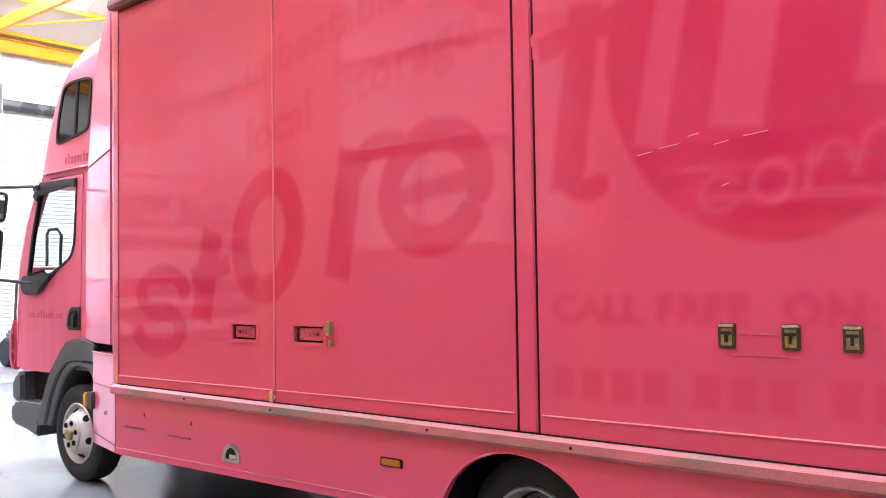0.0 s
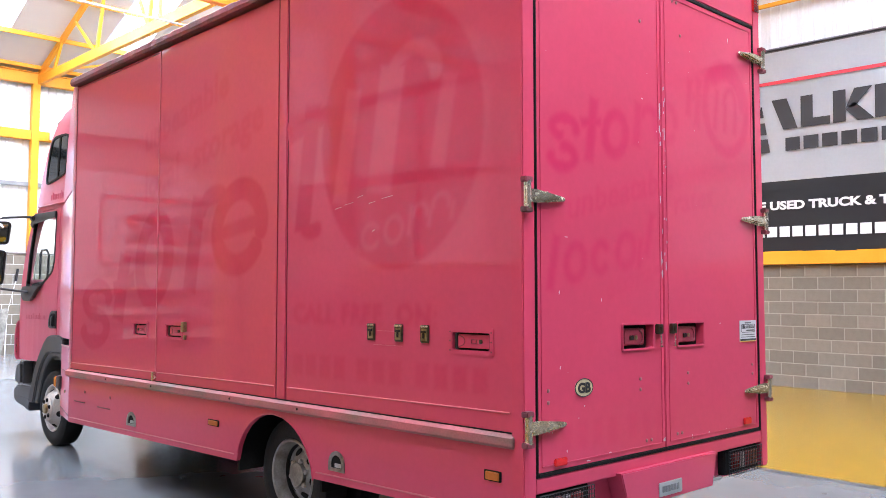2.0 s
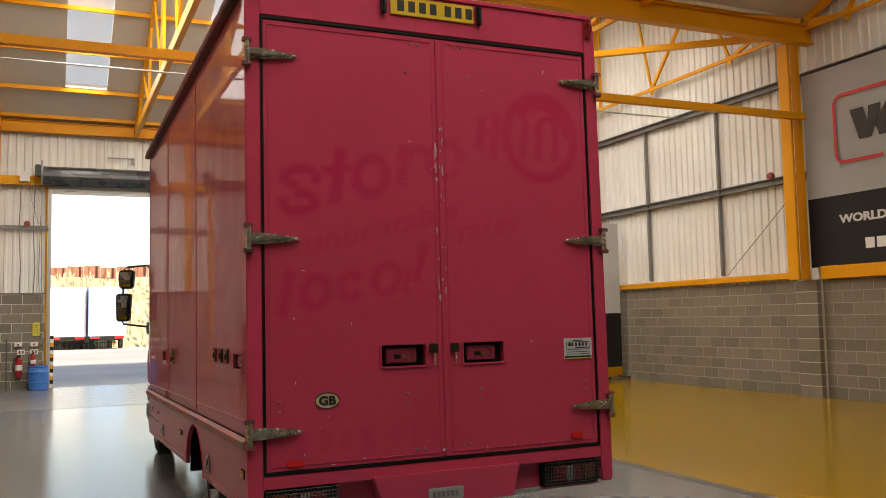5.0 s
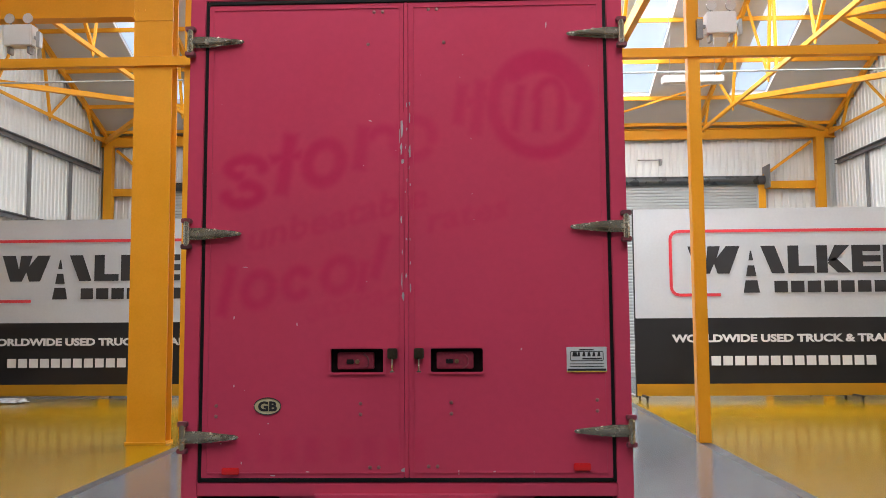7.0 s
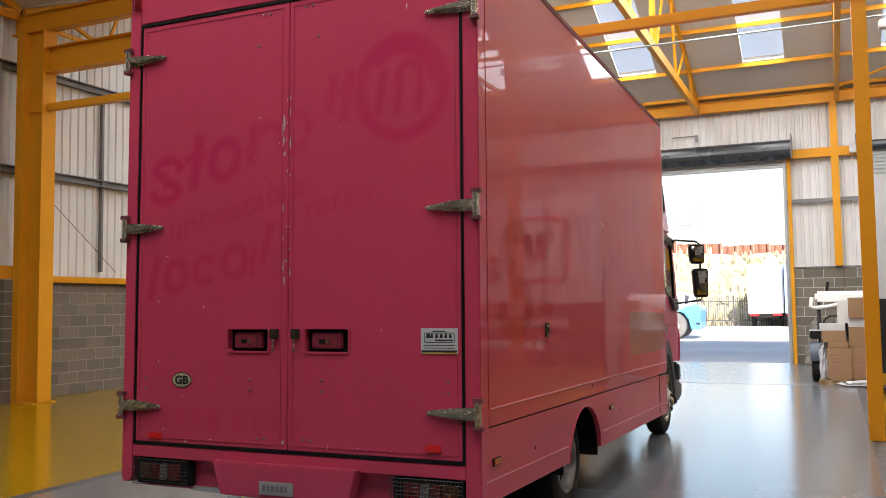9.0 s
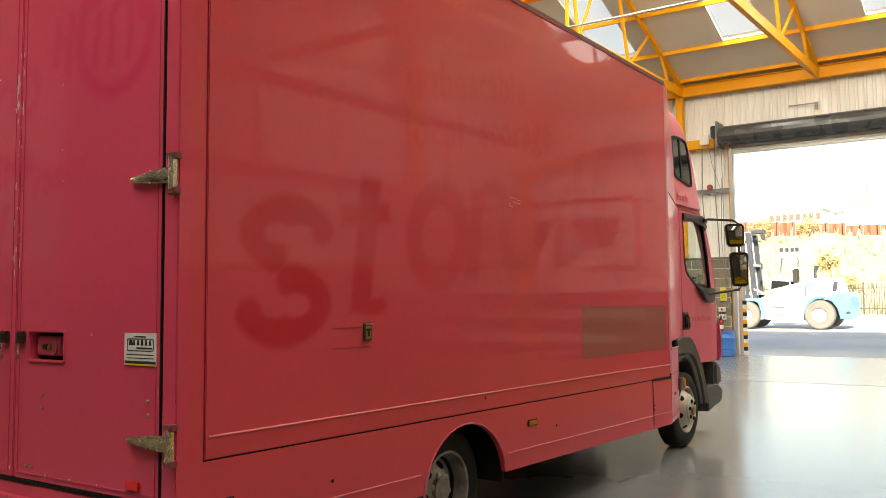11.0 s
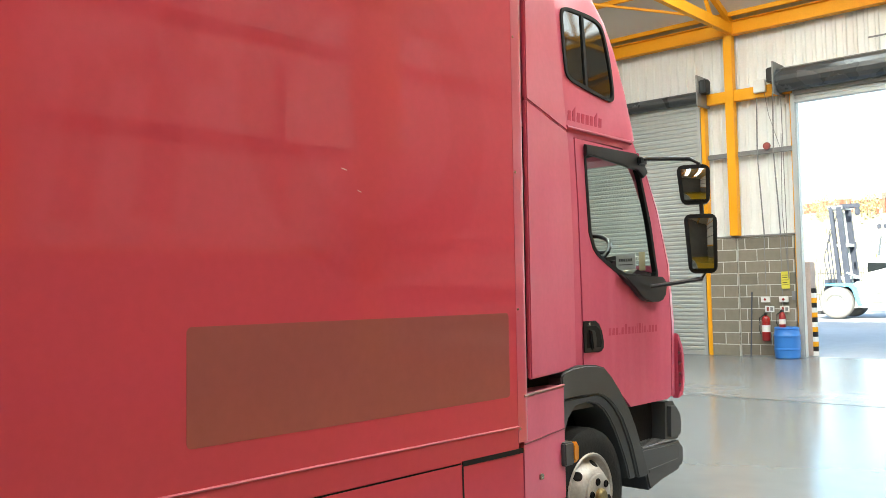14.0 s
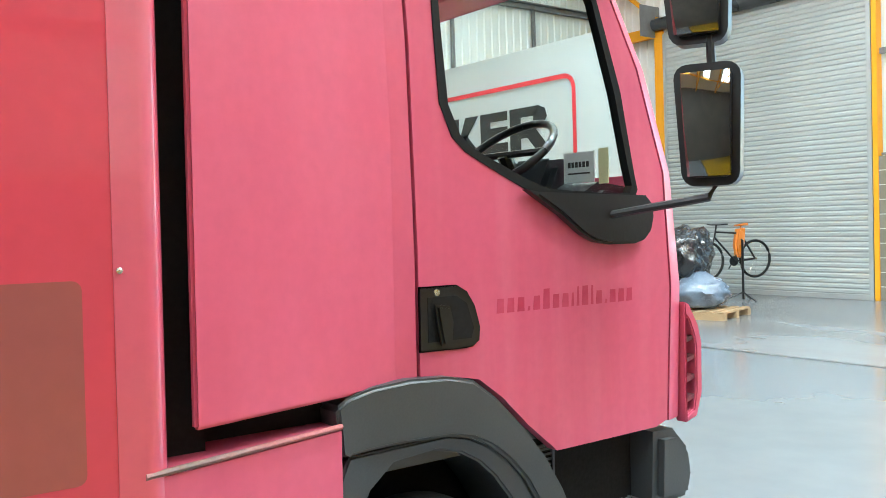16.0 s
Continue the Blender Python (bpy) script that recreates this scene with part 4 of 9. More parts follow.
def recess_handle(y, z, w, label, lock=1):
    """A pressed handle in its opening: flange, pan, hinged paddle with a finger loop, catch and lock; lock is the way the lock points along y."""
    def q(u):
        return y + u * lock
    hw = w / 2
    f = holed(B(), rounded(y - hw, y + hw, z - 0.0725, z + 0.0725, 0.010), rounded(y - hw + 0.028, y + hw - 0.028, z - 0.046, z + 0.046, 0.008), "x", LX - 0.006, LX - 0.0005)
    bmesh.ops.bevel(f, geom=[e for e in f.edges if all(v.co.x < LX - 0.004 for v in e.verts) and e.calc_face_angle(0) > 1.2], offset=0.003, segments=2, affect="EDGES")
    p = tp("recessed_handle", f, PINK, label)
    # pan in near-black: the shade of the recess is put into its colour
    bm = B(); box(bm, LX + 0.040, LX + 0.046, y - hw + 0.02, y + hw - 0.02, z - 0.052, z + 0.052)
    part("pan", bm, DARK, p, "recess pan painted dark for shade")
    # the paddle, hollowed by its finger loop
    a, b = hw - 0.058, hw - 0.040
    bm = B(); prism(bm, [(q(-a), z - 0.036), (q(b), z - 0.036), (q(b), z + 0.036), (q(-a), z + 0.036)], "x", LX + 0.012, LX + 0.026, 0.004)
    part("paddle", bm, PINK, p)
    bm = B(); prism(bm, [(q(-a + 0.056 * math.cos(radians(k)) - 0.004), z + 0.030 * math.sin(radians(k))) for k in range(-85, 86, 17)], "x", LX + 0.0115, LX + 0.0125)
    part("finger_hollow", bm, PINK, p)
    bm = B(); tube(bm, [(LX + 0.0105, q(-a + 0.056 * math.cos(radians(k)) - 0.004), z + 0.030 * math.sin(radians(k))) for k in range(-85, 86, 17)], 0.0022, 5)
    part("loop", bm, MAROON, p)
    for e, t in ((-a - 0.010, 0.011), (b + 0.004, 0.006)):
        bm = B(); box(bm, LX + 0.006, LX + 0.03, min(q(e - t), q(e + t)), max(q(e - t), q(e + t)), z - 0.043, z + 0.043, 0.004)
        part("end_clip", bm, BLACK, p, "black end clip")
    c = part("catch", holed(B(), rounded(q(0.012) - 0.022, q(0.012) + 0.022, z - 0.011, z + 0.011, 0.003), rounded(q(0.012) - 0.018, q(0.012) + 0.018, z - 0.007, z + 0.007, 0.002), "x", LX + 0.0085, LX + 0.0125), MAROON, p)
    bm = B(); box(bm, LX + 0.007, LX + 0.0125, q(0.012) - 0.016, q(0.012) + 0.016, z - 0.005, z + 0.005, 0.002)
    part("slide", bm, PINK, c)
    bm = B(); lathe(bm, [(0.012, LX + 0.0125), (0.012, LX + 0.006), (0.009, LX + 0.004), (0.003, LX + 0.004)], "x", (0, q(0.062), z), 14)
    part("lock", bm, DARKBRASS, p, "tarnished round lock")
    for u in (-hw + 0.013, hw - 0.013):
        for dz in (-0.05, 0.0, 0.05):
            bm = B(); lathe(bm, [(0.005, LX - 0.0055), (0.004, LX - 0.008), (0.001, LX - 0.008)], "x", (0, y + u, z + dz), 8)
            part("rivet", bm, MAROON, p)
    return p


recess_handle(*HANDLES[0], "pink recessed paddle handle", lock=1)
h2 = recess_handle(*HANDLES[1], "pink recessed paddle handle with a worn latch", lock=-1)
recess_handle(*HANDLES[2], "large pink recessed paddle handle", lock=-1)
bm = B(); box(bm, LX - 0.035, LX, 3.475, 3.515, 1.37, 1.45, 0.004); box(bm, LX - 0.022, LX, 3.48, 3.50, 1.31, 1.345, 0.003)
part("latch", bm, BRASS, h2, "tarnished brass-coloured latch")


def t_latch(x, y, z):
    s = math.copysign(1, x)
    p = tp("t_latch", box(B(), min(x, x + 0.012 * s), max(x, x + 0.012 * s), y - 0.035, y + 0.035, z - 0.05, z + 0.05, 0.004), DARKBRASS, "tarnished T-handle budget lock")
    bm = B(); box(bm, min(x + 0.011 * s, x + 0.014 * s), max(x + 0.011 * s, x + 0.014 * s), y - 0.022, y + 0.022, z - 0.038, z + 0.03)
    part("face_plate", bm, BRASS, p)
    bm = B(); box(bm, min(x + 0.014 * s, x + 0.022 * s), max(x + 0.014 * s, x + 0.022 * s), y - 0.022, y + 0.022, z + 0.005, z + 0.018, 0.002)
    box(bm, min(x + 0.014 * s, x + 0.022 * s), max(x + 0.014 * s, x + 0.022 * s), y - 0.006, y + 0.006, z - 0.025, z + 0.006, 0.002)
    part("handle", bm, BLACK, p)
    bm = B(); box(bm, min(x, x + 0.018 * s), max(x, x + 0.018 * s), y - 0.032, y + 0.032, z + 0.035, z + 0.047, 0.003)
    part("hood", bm, STEEL, p)


for y in (1.185, 0.935, 0.715):
    t_latch(LX, y, 1.432)
bm = B()
bar(bm, (LX - 0.001, 1.14, 1.440), (LX - 0.001, 0.98, 1.440), 0.003, 0.003)
bar(bm, (LX - 0.001, 1.17, 1.357), (LX - 0.001, 0.91, 1.357), 0.003, 0.003)
bar(bm, (LX - 0.001, 0.91, 1.357), (LX - 0.001, 0.91, 1.385), 0.003, 0.003)
tp("hatch_seam", bm, BEAD, "pale raised seam between the locks")
bm = B(); box(bm, LX - 0.03, LX, 3.985, 4.02, 0.955, 1.03, 0.004)
tp("panel_catch", bm, STEEL, "grey steel catch under the seam")

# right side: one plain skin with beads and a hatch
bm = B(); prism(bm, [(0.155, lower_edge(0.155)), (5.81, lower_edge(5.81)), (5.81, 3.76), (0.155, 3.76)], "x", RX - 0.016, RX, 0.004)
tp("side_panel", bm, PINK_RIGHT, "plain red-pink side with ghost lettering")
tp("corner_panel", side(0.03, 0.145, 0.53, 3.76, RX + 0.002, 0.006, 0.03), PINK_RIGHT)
for s in (-1, 1):
    bm = B()
    bend = [((1.196 + 0.056 * math.cos(radians(a))) * s, 5.862 + 0.060 * math.sin(radians(a))) for a in range(0, 91, 10)]
    prism(bm, [(1.10 * s, 5.80), (1.20 * s, 5.80), (1.252 * s, 5.803)] + bend + [(1.10 * s, 5.922)], "z", 0.93, 3.77)
    tp("corner_post", bm, POST, "rounded pale front corner post of the body", smooth=50)
    for z in (1.0, 1.6, 2.3, 3.0, 3.6):
        bm = B(); lathe(bm, [(0.007, 0.0), (0.007, 0.003 * s), (0.003, 0.005 * s)], "x", (1.253 * s, 5.815, z), 8)
        tp("rivet", bm, STEEL)
bm = B(); box(bm, -1.12, 1.12, 5.79, 5.895, 0.92, 3.77)
tp("front_wall", bm, PINK)
bm = B(); tube(bm, [(RX + 0.001, 0.17, 1.024), (RX + 0.001, 4.5, 1.019), (RX + 0.001, 5.80, 1.010)], 0.006, 6)
tp("bead", bm, BEAD)
bm = B(); bar(bm, (RX - 0.010, 0.155, lower_edge(0.155) - 0.004), (RX - 0.010, 5.36, lower_edge(5.36) - 0.004), 0.012, 0.010)
tp("rail_gap", bm, DARK, "thin dark gap under the side panel")
bm = B(); bar(bm, (RX + 0.001, 5.365, 0.893), (RX + 0.001, 5.84, 0.889), 0.008, 0.024)
bar(bm, (RX + 0.001, 5.365, 0.885), (RX + 0.001, 5.375, 0.47), 0.006, 0.008, (0, 1, 0))
tp("locker_gap", bm, RUBBER, "dark gap round a locker flap")
for y, z in ((5.40, 0.62), (5.40, 0.66), (2.46, 0.99), (3.45, 0.70), (0.98, 0.70)):
    bm = B(); lathe(bm, [(0.010, 0.0), (0.010, 0.003), (0.004, 0.005)], "x", (RX, y, z), 8)
    tp("rivet", bm, DARK)
t_latch(RX, 1.255, 1.455)
bm = B()
for a, b in (((0.98, 1.48), (1.22, 1.48)), ((0.98, 1.375), (1.28, 1.375)), ((0.98, 1.375), (0.98, 1.48))):
    bar(bm, (RX + 0.001, *a), (RX + 0.001, *b), 0.004, 0.004)
tp("hatch_seam", bm, MAROON)
# brown rectangle stands in for the blurred-out phone number
bm = B(); prism(bm, rounded(3.91, 5.74, 1.165, 1.583, 0.02), "x", RX - 0.001, RX + 0.0008)
tp("dull_patch", bm, PATCH, "long dull brown rectangle in place of a blurred-out number")
bm = B(); box(bm, RX - 0.02, RX + 0.006, 0.03, 5.84, 3.745, 3.80, 0.01)
tp("roof_edge", bm, MAROON, "thin dark roof edge trim")

# ---- rear: frame, header, doors, seals, hinges ----
bm = B()
for s in (-1, 1):
    prism(bm, [(1.178 * s, 0.52), (1.20 * s, 0.49), (1.255 * s, 0.49), (1.272 * s, 0.52), (1.272 * s, 3.70), (1.25 * s, 3.79), (1.178 * s, 3.79)], "y", -0.022, 0.06, 0.006)
box(bm, -1.179, 1.179, -0.022, 0.06, 3.535, 3.795, 0.006)
box(bm, -1.179, 1.179, -0.022, 0.06, 0.655, 0.732, 0.004)
tp("rear_frame", bm, PINK_REAR, "pink steel rear door frame")
bm = B(); box(bm, -1.26, 1.26, -0.035, 0.05, 3.77, 3.815, 0.015)
tp("header_cap", bm, PINK_REAR)


def rear_door(x0, x1, name):
    hx0, hx1 = (-0.44, -0.11) if x0 < -0.5 else (0.13, 0.455)
    plate = holed(B(), rounded(x0, x1, 0.757, 3.509, 0.006), rounded(hx0 + 0.012, hx1 - 0.012, 1.342, 1.480, 0.012), "y", -0.018, 0.03)
    d = tp("rear_door", plate, PINK_REAR, "pink rear door with scuffs and ghost lettering")
    bm = B()
    i = 0.028
    for a, b in (((x0 + i, 0.757 + i), (x1 - i, 0.757 + i)), ((x1 - i, 0.757 + i), (x1 - i, 3.509 - i)), ((x1 - i, 3.509 - i), (x0 + i, 3.509 - i)), ((x0 + i, 3.509 - i), (x0 + i, 0.757 + i))):
        bar(bm, (a[0], -0.019, a[1]), (b[0], -0.019, b[1]), 0.006, 0.006, (0, 1, 0))
    part("edge_bead", bm, PINK_REAR, d)
    return d


door_l = rear_door(-1.159, -0.006, "left")
door_r = rear_door(0.022, 1.159, "right")
bm = B(); box(bm, -0.004, 0.020, -0.026, 0.0, 0.757, 3.509, 0.004)
part("closing_strip", bm, PINK_REAR, door_l, "chipped closing strip between the doors")
for x0, x1, z0, z1 in ((-1.178, -1.161, 0.732, 3.535), (1.161, 1.178, 0.732, 3.535), (-1.161, 1.161, 0.734, 0.755), (-1.161, 1.161, 3.511, 3.533)):
    bm = B(); box(bm, x0, x1, -0.025, 0.0, z0, z1, 0.004)
    tp("rubber_seal", bm, RUBBER, "thick black rubber door seal")


def hinge(s, z, door):
    """A long strap hinge: a knuckle at the frame and a tapered strap on the door."""
    x = lambda v: s * v
    bm = B()
    prism(bm, [(x(1.265), z + 0.034), (x(1.17), z + 0.034), (x(0.985), z + 0.014), (x(0.955), z + 0.009), (x(0.945), z - 0.002), (x(0.958), z - 0.013), (x(1.17), z - 0.034), (x(1.265), z - 0.034)], "y", -0.026, -0.036, 0.003)
    h = part("hinge", bm, STEEL, door, "worn galvanised strap hinge")
    bm = B(); tube(bm, [(x(1.262), -0.045, z - 0.07), (x(1.262), -0.045, z + 0.07)], 0.020, 10)
    part("knuckle", bm, STEEL, h, smooth=40)
    for dz in (-1, 1):
        bm = B(); box(bm, min(x(1.235), x(1.292)), max(x(1.235), x(1.292)), -0.062, -0.02, z + dz * 0.075 - 0.014, z + dz * 0.075 + 0.014, 0.004)
        part("bracket", bm, MAROON, h)
    bm = B(); prism(bm, [(x(1.262), z + 0.022), (x(1.17), z + 0.021), (x(1.0), z + 0.007), (x(1.0), z - 0.009), (x(1.17), z - 0.021), (x(1.262), z - 0.022)], "y", -0.034, -0.058, 0.010)
    part("rib", bm, STEEL, h, "raised rounded rib", smooth=60)
    for v, dz in ((1.10, 0.021), (1.10, -0.022), (0.968, -0.001)):
        bm = B(); lathe(bm, [(0.009, -0.034), (0.009, -0.041), (0.004, -0.044)], "y", (x(v), 0, z + dz), 8)
        part("bolt", bm, STEEL, h)


for z in (3.285, 2.145, 0.985):
    hinge(-1, z, door_l)
for z in (3.30, 2.165, 1.015):
    hinge(1, z, door_r)


def rear_handle(x0, x1, door):
    xm, w = (x0 + x1) / 2, x1 - x0
    z0, z1 = 1.33, 1.492
    f = holed(B(), rounded(x0, x1, z0, z1, 0.02), rounded(x0 + 0.015, x1 - 0.015, z0 + 0.015, z1 - 0.015, 0.01), "y", -0.016, -0.027)
    bmesh.ops.bevel(f, geom=[e for e in f.edges if all(v.co.y < -0.02 for v in e.verts) and len(e.link_faces) == 2 and e.calc_face_angle() > 1.2], offset=0.004, segments=2, affect="EDGES")
    h = part("recessed_handle", f, PINK, door, "pink-rimmed recessed handle with a dark pan")
    # near-black pan and darkened paddle carry the recess's shade in their colour
    bm = B(); box(bm, x0 + 0.008, x1 - 0.008, 0.031, 0.036, z0 + 0.008, z1 - 0.008)
    part("pan", bm, DARK, h, "recess pan painted dark for shade")
    bm = B(); prism(bm, rounded(xm - 0.115, xm + 0.095, z0 + 0.032, z1 - 0.034, 0.012), "y", 0.029, -0.002, 0.008)
    part("paddle", bm, SHADED_PINK, h)
    bm = B(); tube(bm, [(xm + 0.03 + 0.035 * math.cos(radians(a)), -0.006, 1.405 + 0.04 * math.sin(radians(a))) for a in range(-80, 81, 20)], 0.004, 5)
    part("rim", bm, MAROON, h)
    bm = B(); lathe(bm, [(0.013, -0.004), (0.013, -0.010), (0.005, -0.011)], "y", (xm + 0.0, 0, 1.405), 10)
    part("lock", bm, BRASS, h)
    bm = B(); box(bm, xm - 0.062, xm - 0.02, -0.008, 0.0, 1.392, 1.418, 0.003)
    part("catch", bm, BLACK, h)


rear_handle(-0.44, -0.11, door_l)
rear_handle(0.13, 0.455, door_r)
for x, d in ((-0.072, door_l), (0.078, door_r)):
    bm = B(); box(bm, x - 0.028, x + 0.028, -0.045, -0.018, 1.42, 1.48, 0.005); box(bm, x - 0.012, x + 0.012, -0.052, -0.045, 1.435, 1.468, 0.003)
    l = part("hasp", bm, DARKBRASS, d, "small worn steel hasp lock")
    bm = B(); tube(bm, [(x, -0.04, 1.42), (x, -0.046, 1.38), (x, -0.044, 1.35)], 0.005, 6); box(bm, x - 0.012, x + 0.012, -0.05, -0.04, 1.345, 1.353)
    part("pin", bm, STEEL, l)
# oval country badge
bm = B(); lathe(bm, [(0.0, -0.0205), (0.076, -0.0205), (0.079, -0.019)], "y", (0, 0, 0), 32)
bmesh.ops.transform(bm, matrix=Matrix.Translation((-0.785, 0, 1.157)) @ Matrix.Diagonal((1, 1, 0.62, 1)), verts=bm.verts)
gb = part("country_badge", bm, CREAM, door_l, "cream oval country badge with a black rim")
bm = B()
tube(bm, [(-0.785 + 0.076 * math.cos(radians(a)), -0.021, 1.157 + 0.047 * math.sin(radians(a))) for a in range(0, 361, 12)], 0.003, 5)
part("rim", bm, INK, gb)
lettering("GB", 0.072, INK, gb, plane((-0.785, -0.0225, 1.132), (1, 0, 0), (0, 0, 1)), "letters", "black letters", wide=1.15, bold=0.003, centre=True)
# dealer's sticker: bars stand for the small print
st = part("sticker", box(B(), 0.913, 1.138, -0.0225, -0.0185, 1.34, 1.482), STICKER, door_r, "silver dealer sticker with black print")
bm = B()
for x0, x1, z0, z1 in ((0.985, 1.065, 1.463, 1.469), (0.93, 1.12, 1.385, 1.389), (0.93, 1.12, 1.37, 1.374)):
    box(bm, x0, x1, -0.0235, -0.0222, z0, z1)
for i, w in enumerate((0.030, 0.016, 0.018, 0.020, 0.018, 0.018)):
    x = 0.945 + i * 0.028
    prism(bm, [(x, 1.428), (x + w, 1.428), (x + w * 0.8, 1.452), (x + 0.004, 1.452)], "y", -0.0222, -0.0235)
box(bm, 1.0, 1.11, -0.0235, -0.0222, 1.412, 1.420)
box(bm, 0.917, 1.134, -0.0235, -0.0222, 1.348, 1.36)
tagged(part("print", bm, INK, st), kind="stuff")
bm = B()
holed(bm, rounded(0.932, 1.12, 1.402, 1.458, 0.01), rounded(0.936, 1.116, 1.406, 1.454, 0.007), "y", -0.0222, -0.0235)
part("border", bm, INK, st)
bm = B(); box(bm, 0.914, 1.137, -0.0235, -0.0222, 1.3405, 1.3455)
part("yellow_edge", bm, YPLATE, st)
for x0, x1, z0, z1, d in ((-1.04, -0.94, 0.775, 0.815, door_l), (0.94, 1.035, 0.795, 0.838, door_r)):
    part("reflector", box(B(), x0, x1, -0.032, -0.018, z0, z1, 0.005), REDLENS, d, "small red reflector")
bm_r = B(); lathe(bm_r, [(0.011, -0.018), (0.010, -0.022), (0.004, -0.024)], "y", (0, 0, 0), 8)
rivet_mesh = mesh_of("rivet", bm_r, WORN, 40)
for x, z in ((-0.18, 3.455), (-0.13, 3.455), (0.14, 3.465), (0.19, 3.465), (-0.215, 3.26), (0.23, 3.265), (-0.255, 1.17), (-0.255, 1.11), (0.26, 1.175), (0.26, 1.112),
             (-1.08, 1.16), (-1.08, 1.10), (1.08, 1.185), (1.08, 1.125), (-0.20, 0.815), (-0.15, 0.815), (0.13, 0.82), (0.18, 0.82)):
    ob = new("rivet", rivet_mesh)
    ob.location = (x, 0, z)
    ob.parent = door_l if x < 0 else door_r
# chips, scrapes and peeled paint
rng = random.Random(4)
def scuff(bm, x, z, w, h, y=-0.0192):
    n = 6
    pts = [(x + w * math.cos(2 * math.pi * k / n) * rng.uniform(0.5, 1.2), z + h * math.sin(2 * math.pi * k / n) * rng.uniform(0.5, 1.2)) for k in range(n)]
    prism(bm, pts, "y", y, y + 0.0008)
bm = B()
for x, z, w, h in ((-0.93, 0.84, 0.004, 0.012), (-0.62, 1.62, 0.004, 0.010), (-0.985, 1.66, 0.004, 0.012), (-0.98, 1.27, 0.004, 0.012), (0.66, 1.47, 0.005, 0.009), (-0.78, 1.06, 0.006, 0.006),
                   (-0.2, 2.80, 0.012, 0.004), (0.83, 3.36, 0.006, 0.02), (-1.13, 2.5, 0.004, 0.012), (-0.83, 1.0, 0.003, 0.004), (-0.92, 1.95, 0.02, 0.003), (-0.55, 0.79, 0.012, 0.006),
                   (0.3, 0.785, 0.004, 0.014), (0.5, 0.79, 0.008, 0.006), (0.72, 0.785, 0.004, 0.012), (-0.75, 0.77, 0.015, 0.004), (-0.36, 3.48, 0.02, 0.004)):
    scuff(bm, x, z, w, h)
for k in range(14):
    scuff(bm, rng.uniform(-1.1, 1.1), rng.uniform(0.9, 3.3), rng.uniform(0.001, 0.004), rng.uniform(0.001, 0.005))
tagged(part("scuffs", bm, SCRATCH, door_l), "pale chips and scratches", kind="stuff")
bm = B()
for x, z, w, h in ((-0.018, 2.75, 0.010, 0.07), (-0.02, 2.64, 0.008, 0.03), (-0.012, 2.56, 0.012, 0.02), (-0.03, 2.70, 0.004, 0.05), (-0.02, 2.22, 0.006, 0.03), (-0.018, 1.86, 0.006, 0.05), (-0.01, 1.78, 0.008, 0.03),
                   (0.028, 2.80, 0.006, 0.02), (0.03, 2.62, 0.007, 0.04), (0.03, 1.82, 0.005, 0.03), (-0.012, 0.80, 0.02, 0.016), (0.028, 2.90, 0.007, 0.012)):
    scuff(bm, x, z, w, h, -0.0196 if x < 0 else -0.0200)
for k in range(16):
    scuff(bm, rng.choice((-0.018, 0.008, 0.030)) + rng.uniform(-0.005, 0.005), rng.uniform(1.75, 2.95), rng.uniform(0.002, 0.005), rng.uniform(0.005, 0.02), -0.0268)
tagged(part("peeled_paint", bm, PEEL, door_l), "peeled grey primer along the door edge", kind="stuff")

# header: number plate with bars, lamps, grille lights
npl = tp("number_plate", box(B(), -0.32, 0.29, -0.034, -0.022, 3.64, 3.765, 0.004), YPLATE, "yellow number plate with black bars")
for k in range(7):
    x = -0.27 + k * 0.078 + (0.03 if k > 3 else 0)
    part("bar", box(B(), x, x + 0.048, -0.0355, -0.0338, 3.668, 3.742), INK, npl)
for x in (-0.37, 0.325):
    tp("plate_lamp", box(B(), x - 0.018, x + 0.018, -0.065, -0.02, 3.63, 3.77, 0.012), BLACK)
for x in (1.205, -1.205):
    g = tp("top_marker", box(B(), x - 0.03, x + 0.03, -0.032, -0.02, 3.64, 3.775, 0.004), REDLENS, "red top marker lamp behind a wire guard")
    bm = B()
    for k in range(5):
        tube(bm, [(x - 0.03 + k * 0.015, -0.04, 3.635), (x - 0.03 + k * 0.015, -0.04, 3.78)], 0.002, 5)
    for k in range(8):
        tube(bm, [(x - 0.03, -0.04, 3.64 + k * 0.019), (x + 0.03, -0.04, 3.64 + k * 0.019)], 0.002, 5)
    part("guard", bm, BLACK, g)
# bottom: cross member, tow step, lamp clusters in guards
bm = B(); box(bm, -1.178, 1.178, 0.05, 0.14, 0.46, 0.66, 0.01)
tp("rear_beam", bm, PINK)
bm = B(); prism(bm, [(-0.51, 0.672), (0.515, 0.672), (0.46, 0.47), (-0.44, 0.47)], "y", -0.06, 0.05, 0.006)
tp("drop_step", bm, PINK, "pink tapered drop step under the doors")
bm = B(); box(bm, -0.15, 0.095, -0.068, -0.059, 0.492, 0.572, 0.004)
emb = tp("maker_plate", bm, JAMB, "small embossed silver plate")
for k in range(6):
    part("bar", box(B(), -0.12 + k * 0.031, -0.10 + k * 0.031, -0.0705, -0.0675, 0.515, 0.55), GREY_RAIL, emb)
